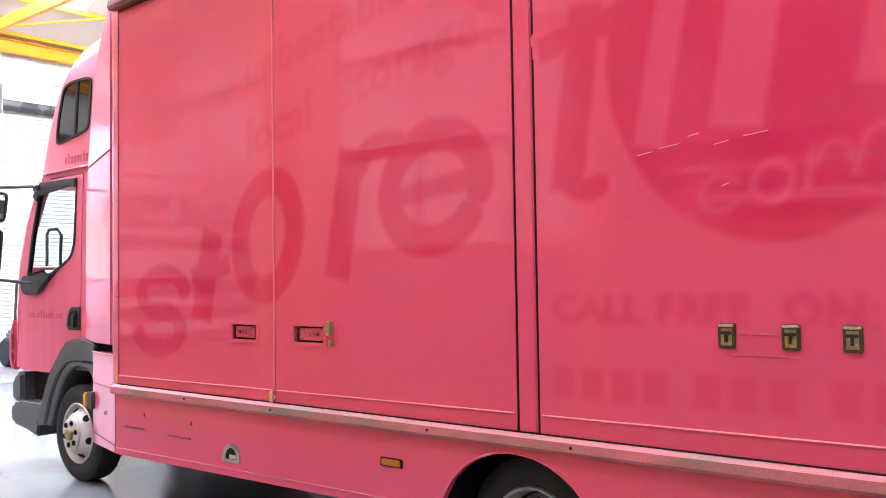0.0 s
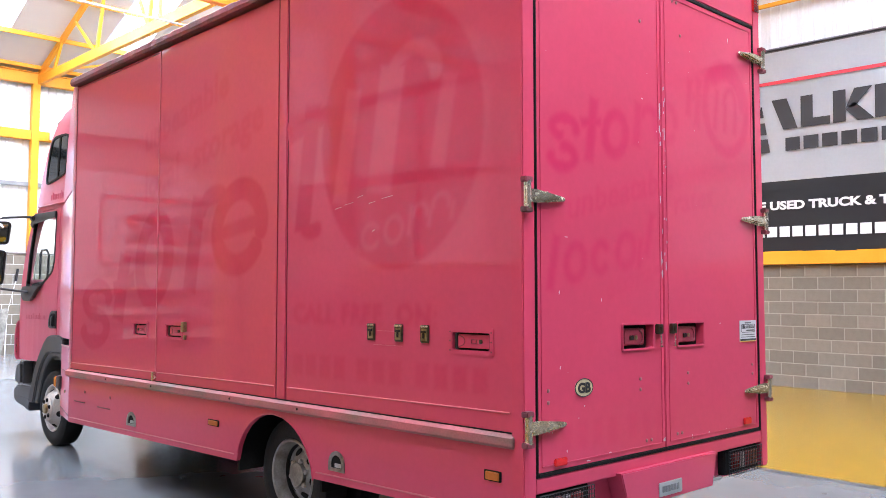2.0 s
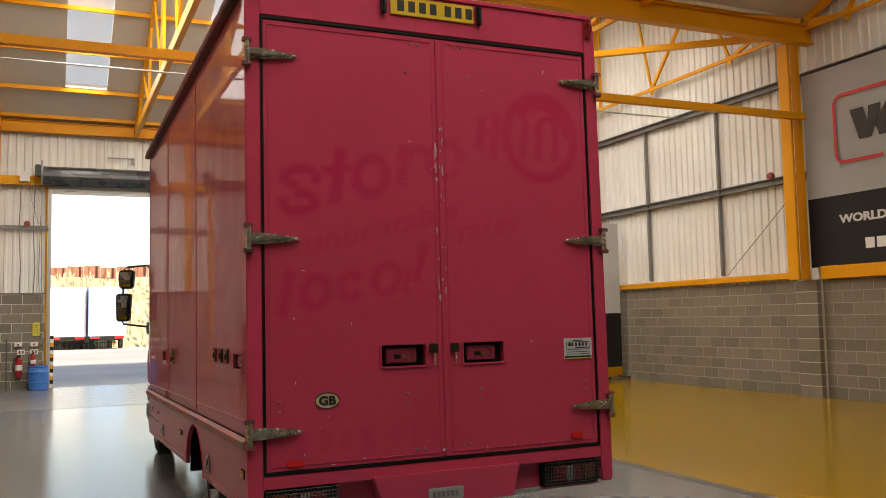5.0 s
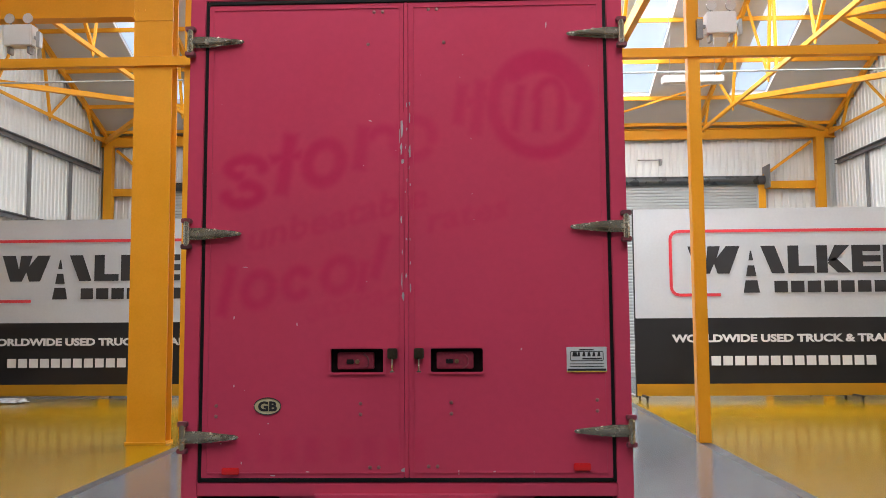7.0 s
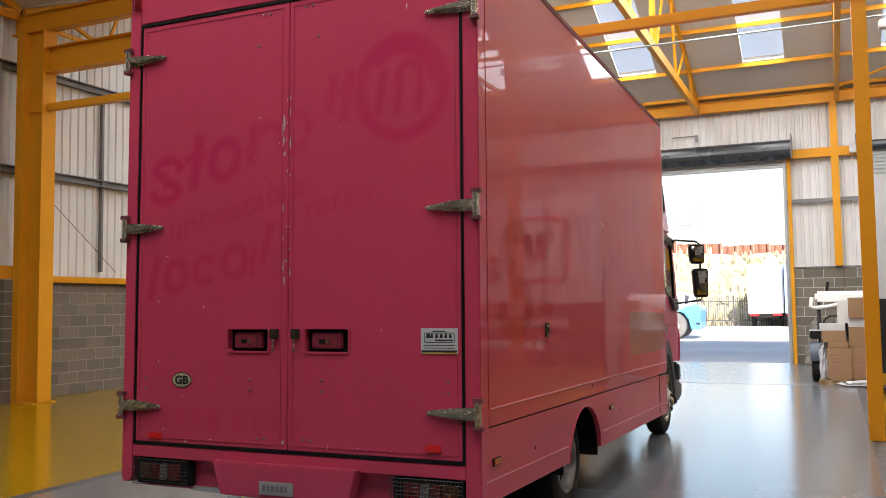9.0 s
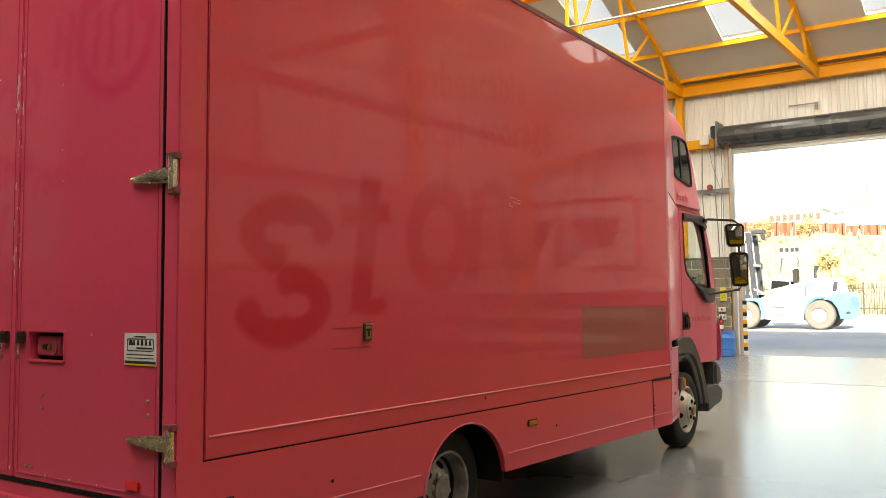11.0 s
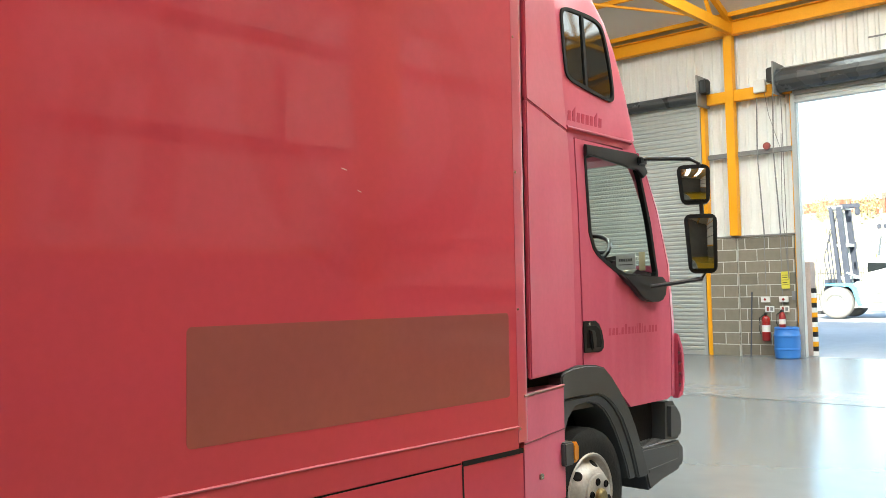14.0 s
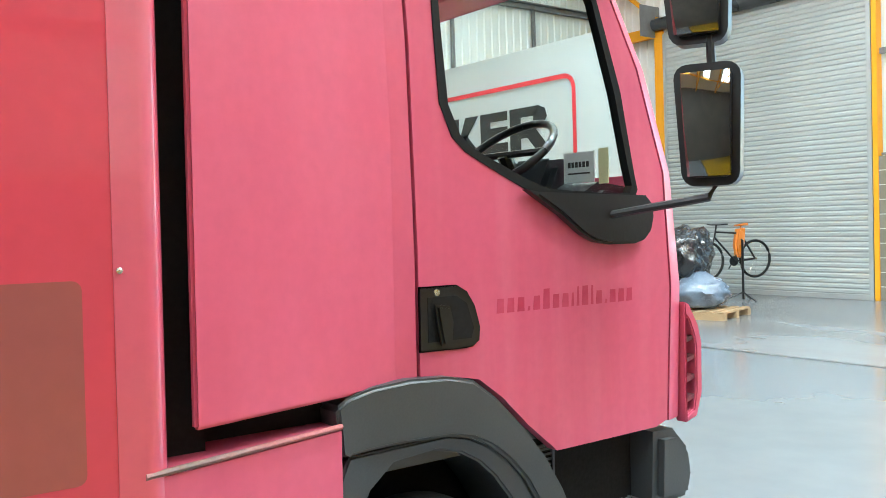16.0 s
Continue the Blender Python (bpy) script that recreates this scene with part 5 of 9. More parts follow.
for s in (-1, 1):
    x0, x1 = (0.72, 1.165) if s > 0 else (-1.165, -0.72)
    c = tp("tail_lamp", box(B(), x0, x1, 0.0, 0.06, 0.485, 0.645, 0.008), DARK, "tail lamp cluster behind a black wire guard")
    xo = lambda a: x1 - a if s > 0 else x0 + a
    for a0, a1, m in ((0.04, 0.13, SHADED_AMBER), (0.14, 0.20, DIM_RED), (0.205, 0.265, DIM_CLEAR), (0.27, 0.37, DIM_RED)):
        bm = B(); box(bm, min(xo(a0), xo(a1)), max(xo(a0), xo(a1)), -0.02, 0.0, 0.515, 0.62, 0.008)
        part("lens", bm, m, c)
    bm = B()
    for k in range(21):
        x = x0 + (x1 - x0) * k / 20
        tube(bm, [(x, -0.032, 0.485), (x, -0.032, 0.645)], 0.0026, 4)
    for k in range(8):
        tube(bm, [(x0, -0.032, 0.485 + 0.0228 * k), (x1, -0.032, 0.485 + 0.0228 * k)], 0.0026, 4)
    part("guard", bm, BLACK, c)
    bm = B(); box(bm, min(0.46 * s, 0.72 * s), max(0.46 * s, 0.72 * s), 0.02, 0.12, 0.46, 0.485, 0.004)
    tp("tread_plate", bm, JAMB, "silver chequered tread plate")


# ---- wheels ----
def wheel(x, y, z, r, s, dish, double):
    w = tagged(tp("wheel", lathe(B(), [(0.0, 0.0), (0.10, 0.0), (0.10, 0.05), (0.0, 0.05)], "x", (x - 0.12 * s, y, z), 16), DARK), "road wheel with silver steel rim and worn tyre")
    for k in range(2 if double else 1):
        ox = x - s * (0.30 * k)
        prof = [(0.235, -0.21), (0.30, -0.222), (r - 0.035, -0.215), (r - 0.008, -0.195), (r, -0.17), (r, -0.05), (r - 0.008, -0.022), (r - 0.035, -0.004), (0.30, 0.002), (0.245, -0.012), (0.235, -0.03)]
        bm = B(); lathe(bm, [(a, b * s) for a, b in prof], "x", (ox, y, z), 40, caps=False)
        part("tyre", bm, TYRE, w, "worn black tyre", smooth=30)
    # rim: barrel, disc and hub
    bm = B()
    prof = [(0.248, -0.008), (0.240, 0.000), (0.228, -0.006), (0.220, -0.035)]
    if dish > 0:
        prof += [(0.212, -0.045), (0.200, -0.035), (0.165, 0.012), (0.140, 0.034), (0.132, 0.036), (0.130, 0.050), (0.120, 0.056), (0.0, 0.056)]
    else:
        prof += [(0.214, -0.050), (0.210, -0.085), (0.202, -0.110), (0.192, -0.122), (0.178, -0.117), (0.140, -0.083), (0.112, -0.069), (0.085, -0.066), (0.08, -0.04), (0.05, -0.035), (0.0, -0.035)]
    lathe(bm, [(a, b * s) for a, b in prof], "x", (x, y, z), 40, caps=False)
    rim = part("rim", bm, RIM if dish > 0 else RIM_DULL, w, "silver painted steel rim" if dish > 0 else "deep-dished grimy steel rim", smooth=35)
    if dish < 0:
        bm = B(); lathe(bm, [(0.207, -0.094 * s), (0.199, -0.098 * s), (0.193, -0.114 * s), (0.198, -0.120 * s)], "x", (x, y, z), 40, caps=False)
        part("dark_groove_ring", bm, DARK, rim, smooth=35)
    for k in range(6):
        a = radians(60 * k + 15)
        rr = 0.184 if dish > 0 else 0.150
        o = (-0.012 if dish > 0 else -0.089) * s
        bm = B()
        if dish > 0:
            lathe(bm, [(0.0, 0.003), (0.020, 0.003), (0.030, 0.0), (0.031, -0.004)], "z", (0, 0, 0), 14)
            out = Vector((s * 0.62, math.cos(a) * 0.78, math.sin(a) * 0.78)).normalized()
            q = out.to_track_quat("Z", "Y").to_matrix().to_4x4()
            bmesh.ops.transform(bm, matrix=Matrix.Translation((x + o, y + rr * math.cos(a), z + rr * math.sin(a))) @ q, verts=bm.verts)
        else:
            lathe(bm, [(0.0, 0.002), (0.030, 0.002), (0.034, -0.003)], "z", (0, 0, 0), 16)
            out = Vector((s * 0.74, math.cos(a) * 0.67, math.sin(a) * 0.67)).normalized()
            q = out.to_track_quat("Z", "Y").to_matrix().to_4x4()
            bmesh.ops.transform(bm, matrix=Matrix.Translation((x + o, y + rr * math.cos(a), z + rr * math.sin(a))) @ q, verts=bm.verts)
        # dark disc laid on the rim for the shade inside a vent hole
        part("vent_hole", bm, DARK, rim)
        a = radians(60 * k + 45)
        rr = 0.092
        o = (0.056 if dish > 0 else -0.069) * s
        bm = B()
        lathe(bm, [(0.022, 0.0), (0.022, 0.006 * s), (0.018, 0.010 * s), (0.016, 0.004 * s), (0.0, 0.004 * s)] if dish > 0 else [(0.019, 0.0), (0.017, 0.018 * s), (0.006, 0.024 * s)], "x", (x + o, y + rr * math.cos(a), z + rr * math.sin(a)), 10)
        part("wheel_nut", bm, DARK if dish > 0 else RIM, rim)
    if dish > 0:
        bm = B(); lathe(bm, [(0.052, 0.056 * s), (0.050, 0.076 * s), (0.040, 0.084 * s), (0.0, 0.086 * s)], "x", (x, y, z), 20)
        part("hub_cap", bm, BRASS, rim, "tarnished hub cap", smooth=35)


for s in (-1, 1):
    wheel(1.085 * s, 6.74, 0.39 + TILT * 6.74, 0.392, s, 1, False)
    wheel(1.10 * s, 2.24, 0.39 + TILT * 2.24, 0.392, s, -1, True)


# ---- cab ----
CX = 1.07
# lower shell, floor, bulkhead and roof of the cab
bm = B()
box(bm, -1.02, 1.02, 5.98, 6.03, 1.0, 2.66)
box(bm, -1.02, 1.02, 6.0, 7.85, 0.98, 1.05)
tp("cab_bulkhead", bm, PLASTIC, "grey inner bulkhead and floor of the cab")
# front: bonnet panel, windscreen pillars
bm = B()
prism(bm, [(7.80, 0.95), (7.97, 0.97), (8.00, 1.28), (7.96, 1.70), (7.90, 1.86), (7.84, 1.86), (7.86, 1.6)], "x", -0.98, 0.98, 0.01)
tp("front_panel", bm, PINK_CAB)
ws = tp("windscreen", prism(B(), [(7.905, 1.86), (7.895, 1.86), (7.505, 2.58), (7.515, 2.58)], "x", -0.97, 0.97), GLASS, "clear windscreen")
ws.visible_shadow = False
bm = B()
prism(bm, [(7.38, 2.57), (7.53, 2.55), (7.44, 2.68), (7.38, 2.70), (6.0, 2.70), (6.0, 2.62), (7.3, 2.62)], "x", -1.03, 1.03)
tp("cab_roof", bm, PINK_CAB)
bm = B(); box(bm, -1.0, 1.0, 6.05, 7.30, 2.585, 2.612, 0.01)
tp("headlining", bm, SEAT, "dark cloth headlining of the cab")

DOOR = [(6.712, 1.235), (6.712, 1.60), (6.695, 2.20), (6.668, 2.605), (7.43, 2.595), (7.53, 2.46), (7.67, 2.22), (7.805, 1.86), (7.84, 1.45), (7.815, 0.96), (7.75, 0.942), (7.255, 0.942), (7.13, 1.045), (7.02, 1.15), (6.93, 1.215), (6.80, 1.24)]
WIN = [(6.852, 1.945), (6.808, 2.04), (6.790, 2.25), (6.770, 2.545), (7.40, 2.535), (7.46, 2.44), (7.575, 2.13), (7.64, 1.86), (7.658, 1.80), (7.645, 1.772), (7.55, 1.768), (7.24, 1.772), (7.14, 1.80), (7.04, 1.842), (6.965, 1.875), (6.90, 1.905)]


def shrink(pts, d):
    cy = sum(p[0] for p in pts) / len(pts)
    cz = sum(p[1] for p in pts) / len(pts)
    out = []
    for y, z in pts:
        v = Vector((cy - y, cz - z))
        v = v.normalized() * d
        out.append((y + v.x, z + v.y))
    return out


def taper(pts, z0, z1, s):
    """Narrows the outline of a mirror towards its foot, more on the inner side."""
    return [(a * (1 - 0.16 * (z1 - b) / (z1 - z0)) + 0.010 * s * (z1 - b) / (z1 - z0), b) for a, b in pts]


for s in (-1, 1):
    x = CX * s
    d = tp("cab_door", holed(B(), DOOR, shrink(WIN, -0.008), "x", x, x - 0.045 * s), CAB_DOOR, "washed-out pink cab door with rain streaks")
    b = part("window_rubber", holed(B(), shrink(WIN, -0.010), shrink(WIN, 0.022), "x", x + 0.004 * s, x - 0.03 * s), RUBBER, d, "black window rubber")
    g = part("window_glass", prism(B(), shrink(WIN, 0.018), "x", x - 0.012 * s, x - 0.016 * s), GLASS, d, "clear side window")
    g.visible_shadow = False
    bm = B(); prism(bm, [(6.755, 2.575), (6.755, 2.50), (6.80, 2.515), (7.38, 2.475), (7.46, 2.43), (7.52, 2.47), (7.44, 2.56), (7.38, 2.585)], "x", x + 0.002 * s, x + 0.028 * s, 0.006)
    part("wind_deflector", bm, BLACK, d, "black wind deflector over the window")
    bm = B(); prism(bm, [(7.110, 1.79), (7.255, 1.712), (7.360, 1.642), (7.420, 1.618), (7.490, 1.608), (7.610, 1.608), (7.660, 1.620), (7.695, 1.650), (7.710, 1.70), (7.705, 1.745), (7.670, 1.775), (7.160, 1.782)], "x", x + 0.001 * s, x + 0.045 * s, 0.018)
    part("mirror_foot", bm, BLACK, d, "dark plastic moulding under the window")
    # recessed black handle
    bm = B(); prism(bm, [(6.705, 1.507), (6.845, 1.507), (6.885, 1.485), (6.915, 1.44), (6.934, 1.375), (6.93, 1.335), (6.905, 1.318), (6.87, 1.315), (6.705, 1.318)], "x", x + 0.0005 * s, x + 0.010 * s, 0.006)
    h = part("door_handle", bm, BLACK, d, "black recessed door handle")
    bm = B(); prism(bm, [(6.735, 1.475), (6.84, 1.475), (6.88, 1.45), (6.905, 1.375), (6.895, 1.345), (6.735, 1.345)], "x", x + 0.0095 * s, x + 0.0115 * s)
    part("hollow", bm, DARK, h)
    bm = B(); prism(bm, [(6.752, 1.455), (6.806, 1.448), (6.818, 1.40), (6.812, 1.335), (6.775, 1.332), (6.760, 1.40)], "x", x + 0.010 * s, x + 0.032 * s, 0.008)
    part("grip", bm, BLACK, h, smooth=50)
    bm = B(); lathe(bm, [(0.010, 0.008 * s), (0.010, 0.014 * s), (0.0, 0.014 * s)], "x", (x, 6.768, 1.488), 12)
    part("lock", bm, STEEL, h)
    # front quarter panel beyond the door: wraps to the front
    bm = B()
    prof = []
    for z, y0, y1 in ((0.955, 7.825, 7.965), (1.45, 7.850, 7.985), (1.86, 7.815, 7.92), (2.22, 7.680, 7.78), (2.46, 7.540, 7.63), (2.60, 7.44, 7.50)):
        r = 0.10
        ring = [(x, y0, z), (x - 0.02 * s, y0 + (y1 - y0) * 0.55, z), (x - 0.06 * s, y1 - 0.01, z), (x - 0.14 * s, y1, z), (x - 0.14 * s, y1 - 0.03, z), (x - 0.04 * s, y0, z)]
        prof.append([bm.verts.new(v) for v in ring])
    for a, b2 in zip(prof, prof[1:]):
        for k in range(6):
            bm.faces.new((a[k], a[(k + 1) % 6], b2[(k + 1) % 6], b2[k]))
    bm.faces.new(prof[0]); bm.faces.new(prof[-1])
    bmesh.ops.recalc_face_normals(bm, faces=bm.faces)
    tp("windscreen_pillar", bm, PINK_CAB, smooth=60)
    # corner air deflector: a rim standing off the corner with slats behind it
    rim_out = [(7.935, 0.928), (8.0, 0.945), (8.032, 1.03), (8.034, 1.22), (8.014, 1.29), (7.962, 1.37), (7.935, 1.382)]
    rim_in = [(7.945, 0.955), (7.982, 0.972), (7.998, 1.04), (7.999, 1.21), (7.984, 1.262), (7.955, 1.318), (7.945, 1.326)]
    bm = holed(B(), rim_out, rim_in, "x", x - 0.055 * s, x - 0.004 * s)
    bmesh.ops.bevel(bm, geom=[e for e in bm.edges if e.calc_face_angle(0) > 1.2], offset=0.008, segments=2, affect="EDGES", clamp_overlap=True)
    q = tp("corner_deflector", bm, PINK_CAB, "pink corner air deflector with dark slots", smooth=50)
    bm = B(); prism(bm, rim_in, "x", x - 0.06 * s, x - 0.052 * s)
    part("backing", bm, MAROON, q)
    for k in range(4):
        z = 1.0 + k * 0.075
        bm = B(); prism(bm, [(7.945, z), (7.999, z + 0.014), (7.999, z + 0.030), (7.945, z + 0.016)], "x", x - 0.05 * s, x - 0.014 * s)
        part("slat", bm, MAROON, q)
    # rear quarter of the cab and the side deflector panels, with the dark gap to the body
    bm = B()
    prism(bm, [(6.60, 1.24), (6.704, 1.24), (6.704, 1.60), (6.687, 2.20), (6.660, 2.62), (6.56, 2.62), (6.59, 2.2)], "x", x, x - 0.04 * s, 0.006)
    tp("cab_pillar", bm, PINK_CAB)
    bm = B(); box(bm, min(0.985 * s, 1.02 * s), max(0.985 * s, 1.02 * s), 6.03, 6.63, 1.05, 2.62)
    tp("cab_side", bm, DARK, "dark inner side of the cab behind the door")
    xa, xb = 1.206 * s, 1.068 * s

    def leaf(pts, name):
        bm = B()
        ring = []
        for dx in (0.0, -0.03 * s):
            ring.append([bm.verts.new((xa + (xb - xa) * (y - 5.995) / 0.64 + dx - max(0, z - 2.72) * 0.05 * s * ((y - 5.995) / 0.64), y, z)) for y, z in pts])
        n = len(pts)
        bm.faces.new(ring[0]); bm.faces.new(list(reversed(ring[1])))
        for k in range(n):
            bm.faces.new((ring[0][k], ring[1][k], ring[1][(k + 1) % n], ring[0][(k + 1) % n]))
        bmesh.ops.recalc_face_normals(bm, faces=bm.faces)
        bmesh.ops.bevel(bm, geom=list(bm.edges), offset=0.008, segments=2, affect="EDGES", clamp_overlap=True)
        tp("side_deflector", bm, PINK_CAB, "pink air deflector panel between cab and body", smooth=45)
    leaf([(5.988, 1.228), (6.635, 1.232), (6.637, 1.5), (6.635, 1.9), (6.61, 2.4), (6.575, 2.63), (5.990, 2.712)], "low")
    leaf([(5.990, 2.715), (6.575, 2.633), (6.53, 3.0), (6.48, 3.35), (6.34, 3.60), (6.15, 3.78), (5.998, 3.80)], "high")
    # locker below the gap, tapering in to the cab
    bm = B()
    prism(bm, [(1.248 * s, 5.855), (1.118 * s, 6.418), (0.70 * s, 6.418), (0.70 * s, 5.845)], "z", 0.44, 1.155, 0.008)
    lk = tp("locker", bm, PINK_CAB, "pale pink locker in front of the body")
    for za, zb in ((0.915, 0.915), (0.50, 0.53)):
        bm = B(); bar(bm, (1.2505 * s, 5.858, za), (1.1205 * s, 6.412, zb), 0.006, 0.007)
        part("seam", bm, MAROON, lk)
    bm = B(); tube(bm, [(1.250 * s, 5.858, 1.158), (1.118 * s, 6.418, 1.158)], 0.008, 6)
    part("lip", bm, WORN, lk)
    bm = B(); box(bm, min(1.19 * s, 1.215 * s), max(1.19 * s, 1.215 * s), 6.04, 6.075, 0.70, 0.73, 0.004)
    part("lock", bm, STEEL, lk)
    # wheel arch in grey plastic
    outer = [(6.435, 1.07), (6.415, 1.14), (6.408, 1.205), (6.445, 1.228), (6.526, 1.245), (6.652, 1.252), (6.786, 1.244), (6.879, 1.222), (6.965, 1.160), (7.06, 1.068), (7.165, 0.948), (7.24, 0.83), (7.30, 0.71), (7.355, 0.59), (7.395, 0.49)]
    inner = [(6.441, 1.065), (6.46, 1.067), (6.50, 1.069), (6.541, 1.071), (6.60, 1.072), (6.70, 1.070), (6.80, 1.066), (6.885, 1.046), (6.955, 1.010), (7.025, 0.955), (7.09, 0.885), (7.15, 0.79), (7.20, 0.70), (7.244, 0.59), (7.28, 0.49)]
    leg_out = [(6.345, 0.50), (6.352, 0.62), (6.362, 0.75), (6.388, 0.88), (6.425, 0.98), (6.46, 1.06)] + inner[6:]
    leg_in = [(6.43, 0.50), (6.435, 0.62), (6.445, 0.74), (6.49, 0.86), (6.54, 0.95), (6.62, 1.015), (6.76, 1.025), (6.86, 1.000), (6.93, 0.96), (6.99, 0.905), (7.05, 0.83), (7.10, 0.75), (7.15, 0.66), (7.19, 0.58), (7.22, 0.49)]

    def strip(xs, bevel):
        bm = B()
        ring = [[bm.verts.new((xx * s, *p)) for p in pts] for xx, pts in xs]
        for a in range(4):
            for k in range(len(ring[0]) - 1):
                bm.faces.new((ring[a][k], ring[a][k + 1], ring[(a + 1) % 4][k + 1], ring[(a + 1) % 4][k]))
        for k in (0, len(ring[0]) - 1):
            bm.faces.new([ring[a][k] for a in range(4)])
        bmesh.ops.recalc_face_normals(bm, faces=bm.faces)
        bmesh.ops.bevel(bm, geom=[e for e in bm.edges if len(e.link_faces) == 2 and e.calc_face_angle() > 0.9], offset=bevel, segments=3, affect="EDGES", clamp_overlap=True)
        return bm
    wa = tp("wheel_arch", strip(((1.115, outer), (1.10, inner), (0.72, inner), (0.72, outer)), 0.024), PLASTIC, "dark grey plastic front wheel arch", smooth=40)
    part("inner_lip", strip(((1.082, leg_out), (1.066, leg_in), (0.80, leg_in), (0.80, leg_out)), 0.008), PLASTIC, wa, smooth=40)
    bm = B(); box(bm, min(0.70 * s, 0.73 * s), max(0.70 * s, 0.73 * s), 6.3, 7.5, 0.45, 1.10)
    box(bm, min(0.70 * s, 1.05 * s), max(0.70 * s, 1.05 * s), 6.40, 6.44, 0.42, 1.15)
    part("liner", bm, DARK, wa)
    bm = B(); box(bm, min(1.02 * s, 1.16 * s), max(1.02 * s, 1.16 * s), 6.36, 6.45, 0.712, 0.842, 0.008)
    ind = part("indicator_arm", bm, PLASTIC, wa)
    bm = B(); prism(bm, rounded(6.43, 6.495, 0.720, 0.838, 0.028), "x", 1.09 * s, 1.168 * s, 0.014)
    part("indicator_lens", bm, AMBER, ind, "amber indicator lens")
    # step and bumper end
    bm = B()
    prism(bm, [(7.30, 0.655), (7.40, 0.660), (7.86, 0.640), (7.86, 0.455), (7.62, 0.425), (7.435, 0.385), (7.40, 0.47), (7.36, 0.57)], "x", 0.60 * s, 1.095 * s, 0.012)
    stp = tp("step_box", bm, PLASTIC, "grey plastic cab step under the door")
    bm = B(); prism(bm, [(7.42, 0.52), (7.83, 0.535), (7.83, 0.52), (7.42, 0.50)], "x", 1.095 * s, 1.100 * s)
    part("crease", bm, PLASTIC, stp)
    bm = B(); box(bm, min(0.80 * s, 1.08 * s), max(0.80 * s, 1.08 * s), 7.38, 7.78, 0.657, 0.664, 0.002)
    tr = part("tread", bm, GREY_RAIL, stp, "dusty step tread")
    for k in range(9):
        bm = B(); box(bm, min(0.82 * s, 1.07 * s), max(0.82 * s, 1.07 * s), 7.40 + k * 0.041, 7.412 + k * 0.041, 0.664, 0.669)
        part("tread_rib", bm, GREY_RAIL, tr)
    bm = B(); box(bm, min(0.93 * s, 0.95 * s), max(0.93 * s, 0.95 * s), 7.15, 7.75, 0.64, 0.99)
    part("step_recess", bm, DARK, stp)
    bm = B(); prism(bm, [(7.84, 0.645), (7.925, 0.640), (7.962, 0.60), (7.958, 0.50), (7.925, 0.45), (7.84, 0.445)], "x", 0.55 * s, 1.085 * s, 0.03)
    part("bumper_end", bm, PLASTIC, stp, smooth=40)
    bm = B(); prism(bm, [(7.755, 0.652), (7.945, 0.650), (7.972, 0.74), (7.955, 0.835), (7.875, 0.915), (7.765, 0.918)], "x", 0.85 * s, 1.075 * s, 0.03)
    part("bumper_corner", bm, PLASTIC, stp, smooth=40)
    bm = B(); holed(bm, rounded(7.20, 7.345, 0.79, 0.935, 0.01), rounded(7.21, 7.335, 0.80, 0.925, 0.008), "x", 0.955 * s, 0.965 * s)
    gr = part("grille", bm, PLASTIC, stp)
    for k in range(7):
        bm = B(); box(bm, min(0.955 * s, 0.961 * s), max(0.955 * s, 0.961 * s), 7.21, 7.335, 0.805 + k * 0.018, 0.812 + k * 0.018)
        part("slat", bm, PLASTIC, gr)
    # mirrors on two arms; the upper one narrows downwards
    bm = B(); tube(bm, [(1.05 * s, 7.42, 2.535), (1.13 * s, 7.44, 2.555), (1.37 * s, 7.57, 2.540), (1.415 * s, 7.605, 2.51), (1.425 * s, 7.61, 2.20), (1.44 * s, 7.61, 1.80), (1.42 * s, 7.60, 1.755), (1.13 * s, 7.50, 1.712), (1.06 * s, 7.46, 1.70)], 0.014, 8)
    ma = tp("mirror_arm", bm, BLACK, "black mirror arm", smooth=40)
    bm = B(); box(bm, min(1.06 * s, 1.12 * s), max(1.06 * s, 1.12 * s), 7.37, 7.47, 2.51, 2.565, 0.01)
    part("bracket", bm, BLACK, ma)
    for z0, z1, w, out in ((2.24, 2.50, 0.215, 1.385), (1.79, 2.175, 0.21, 1.425)):
        m = pose(out * s, 7.585, 0, 0, 0, 25 * s)
        bm = B(); prism(bm, taper(rounded(-w / 2, w / 2, z0, z1, 0.045), z0, z1, s), "y", -0.03, 0.085, 0.026)
        bmesh.ops.transform(bm, matrix=m, verts=bm.verts)
        mh = part("mirror_housing", bm, BLACK, ma, "black mirror housing", smooth=40)
        # slightly domed glass
        bm = B()
        hw, zm, hh = w / 2 - 0.028, (z0 + z1) / 2, (z1 - z0) / 2 - 0.03
        grid = [[bm.verts.new((taper([(hw * i / 4, zm + hh * k / 5)], z0, z1, s)[0][0], -0.0315 - 0.005 * (1 - (i / 4) ** 2) - 0.012 * (1 - (k / 5) ** 2), zm + hh * k / 5)) for k in range(-5, 6)] for i in range(-4, 5)]
        for i in range(8):
            for k in range(10):
                bm.faces.new((grid[i][k], grid[i + 1][k], grid[i + 1][k + 1], grid[i][k + 1]))
        rim = bmesh.ops.extrude_edge_only(bm, edges=[e for e in bm.edges if len(e.link_faces) == 1])
        for v in rim["geom"]:
            if isinstance(v, bmesh.types.BMVert):
                v.co.y = -0.028
        bmesh.ops.transform(bm, matrix=m, verts=bm.verts)
        part("mirror_glass", bm, MIRROR, mh, "mirror glass", smooth=50)

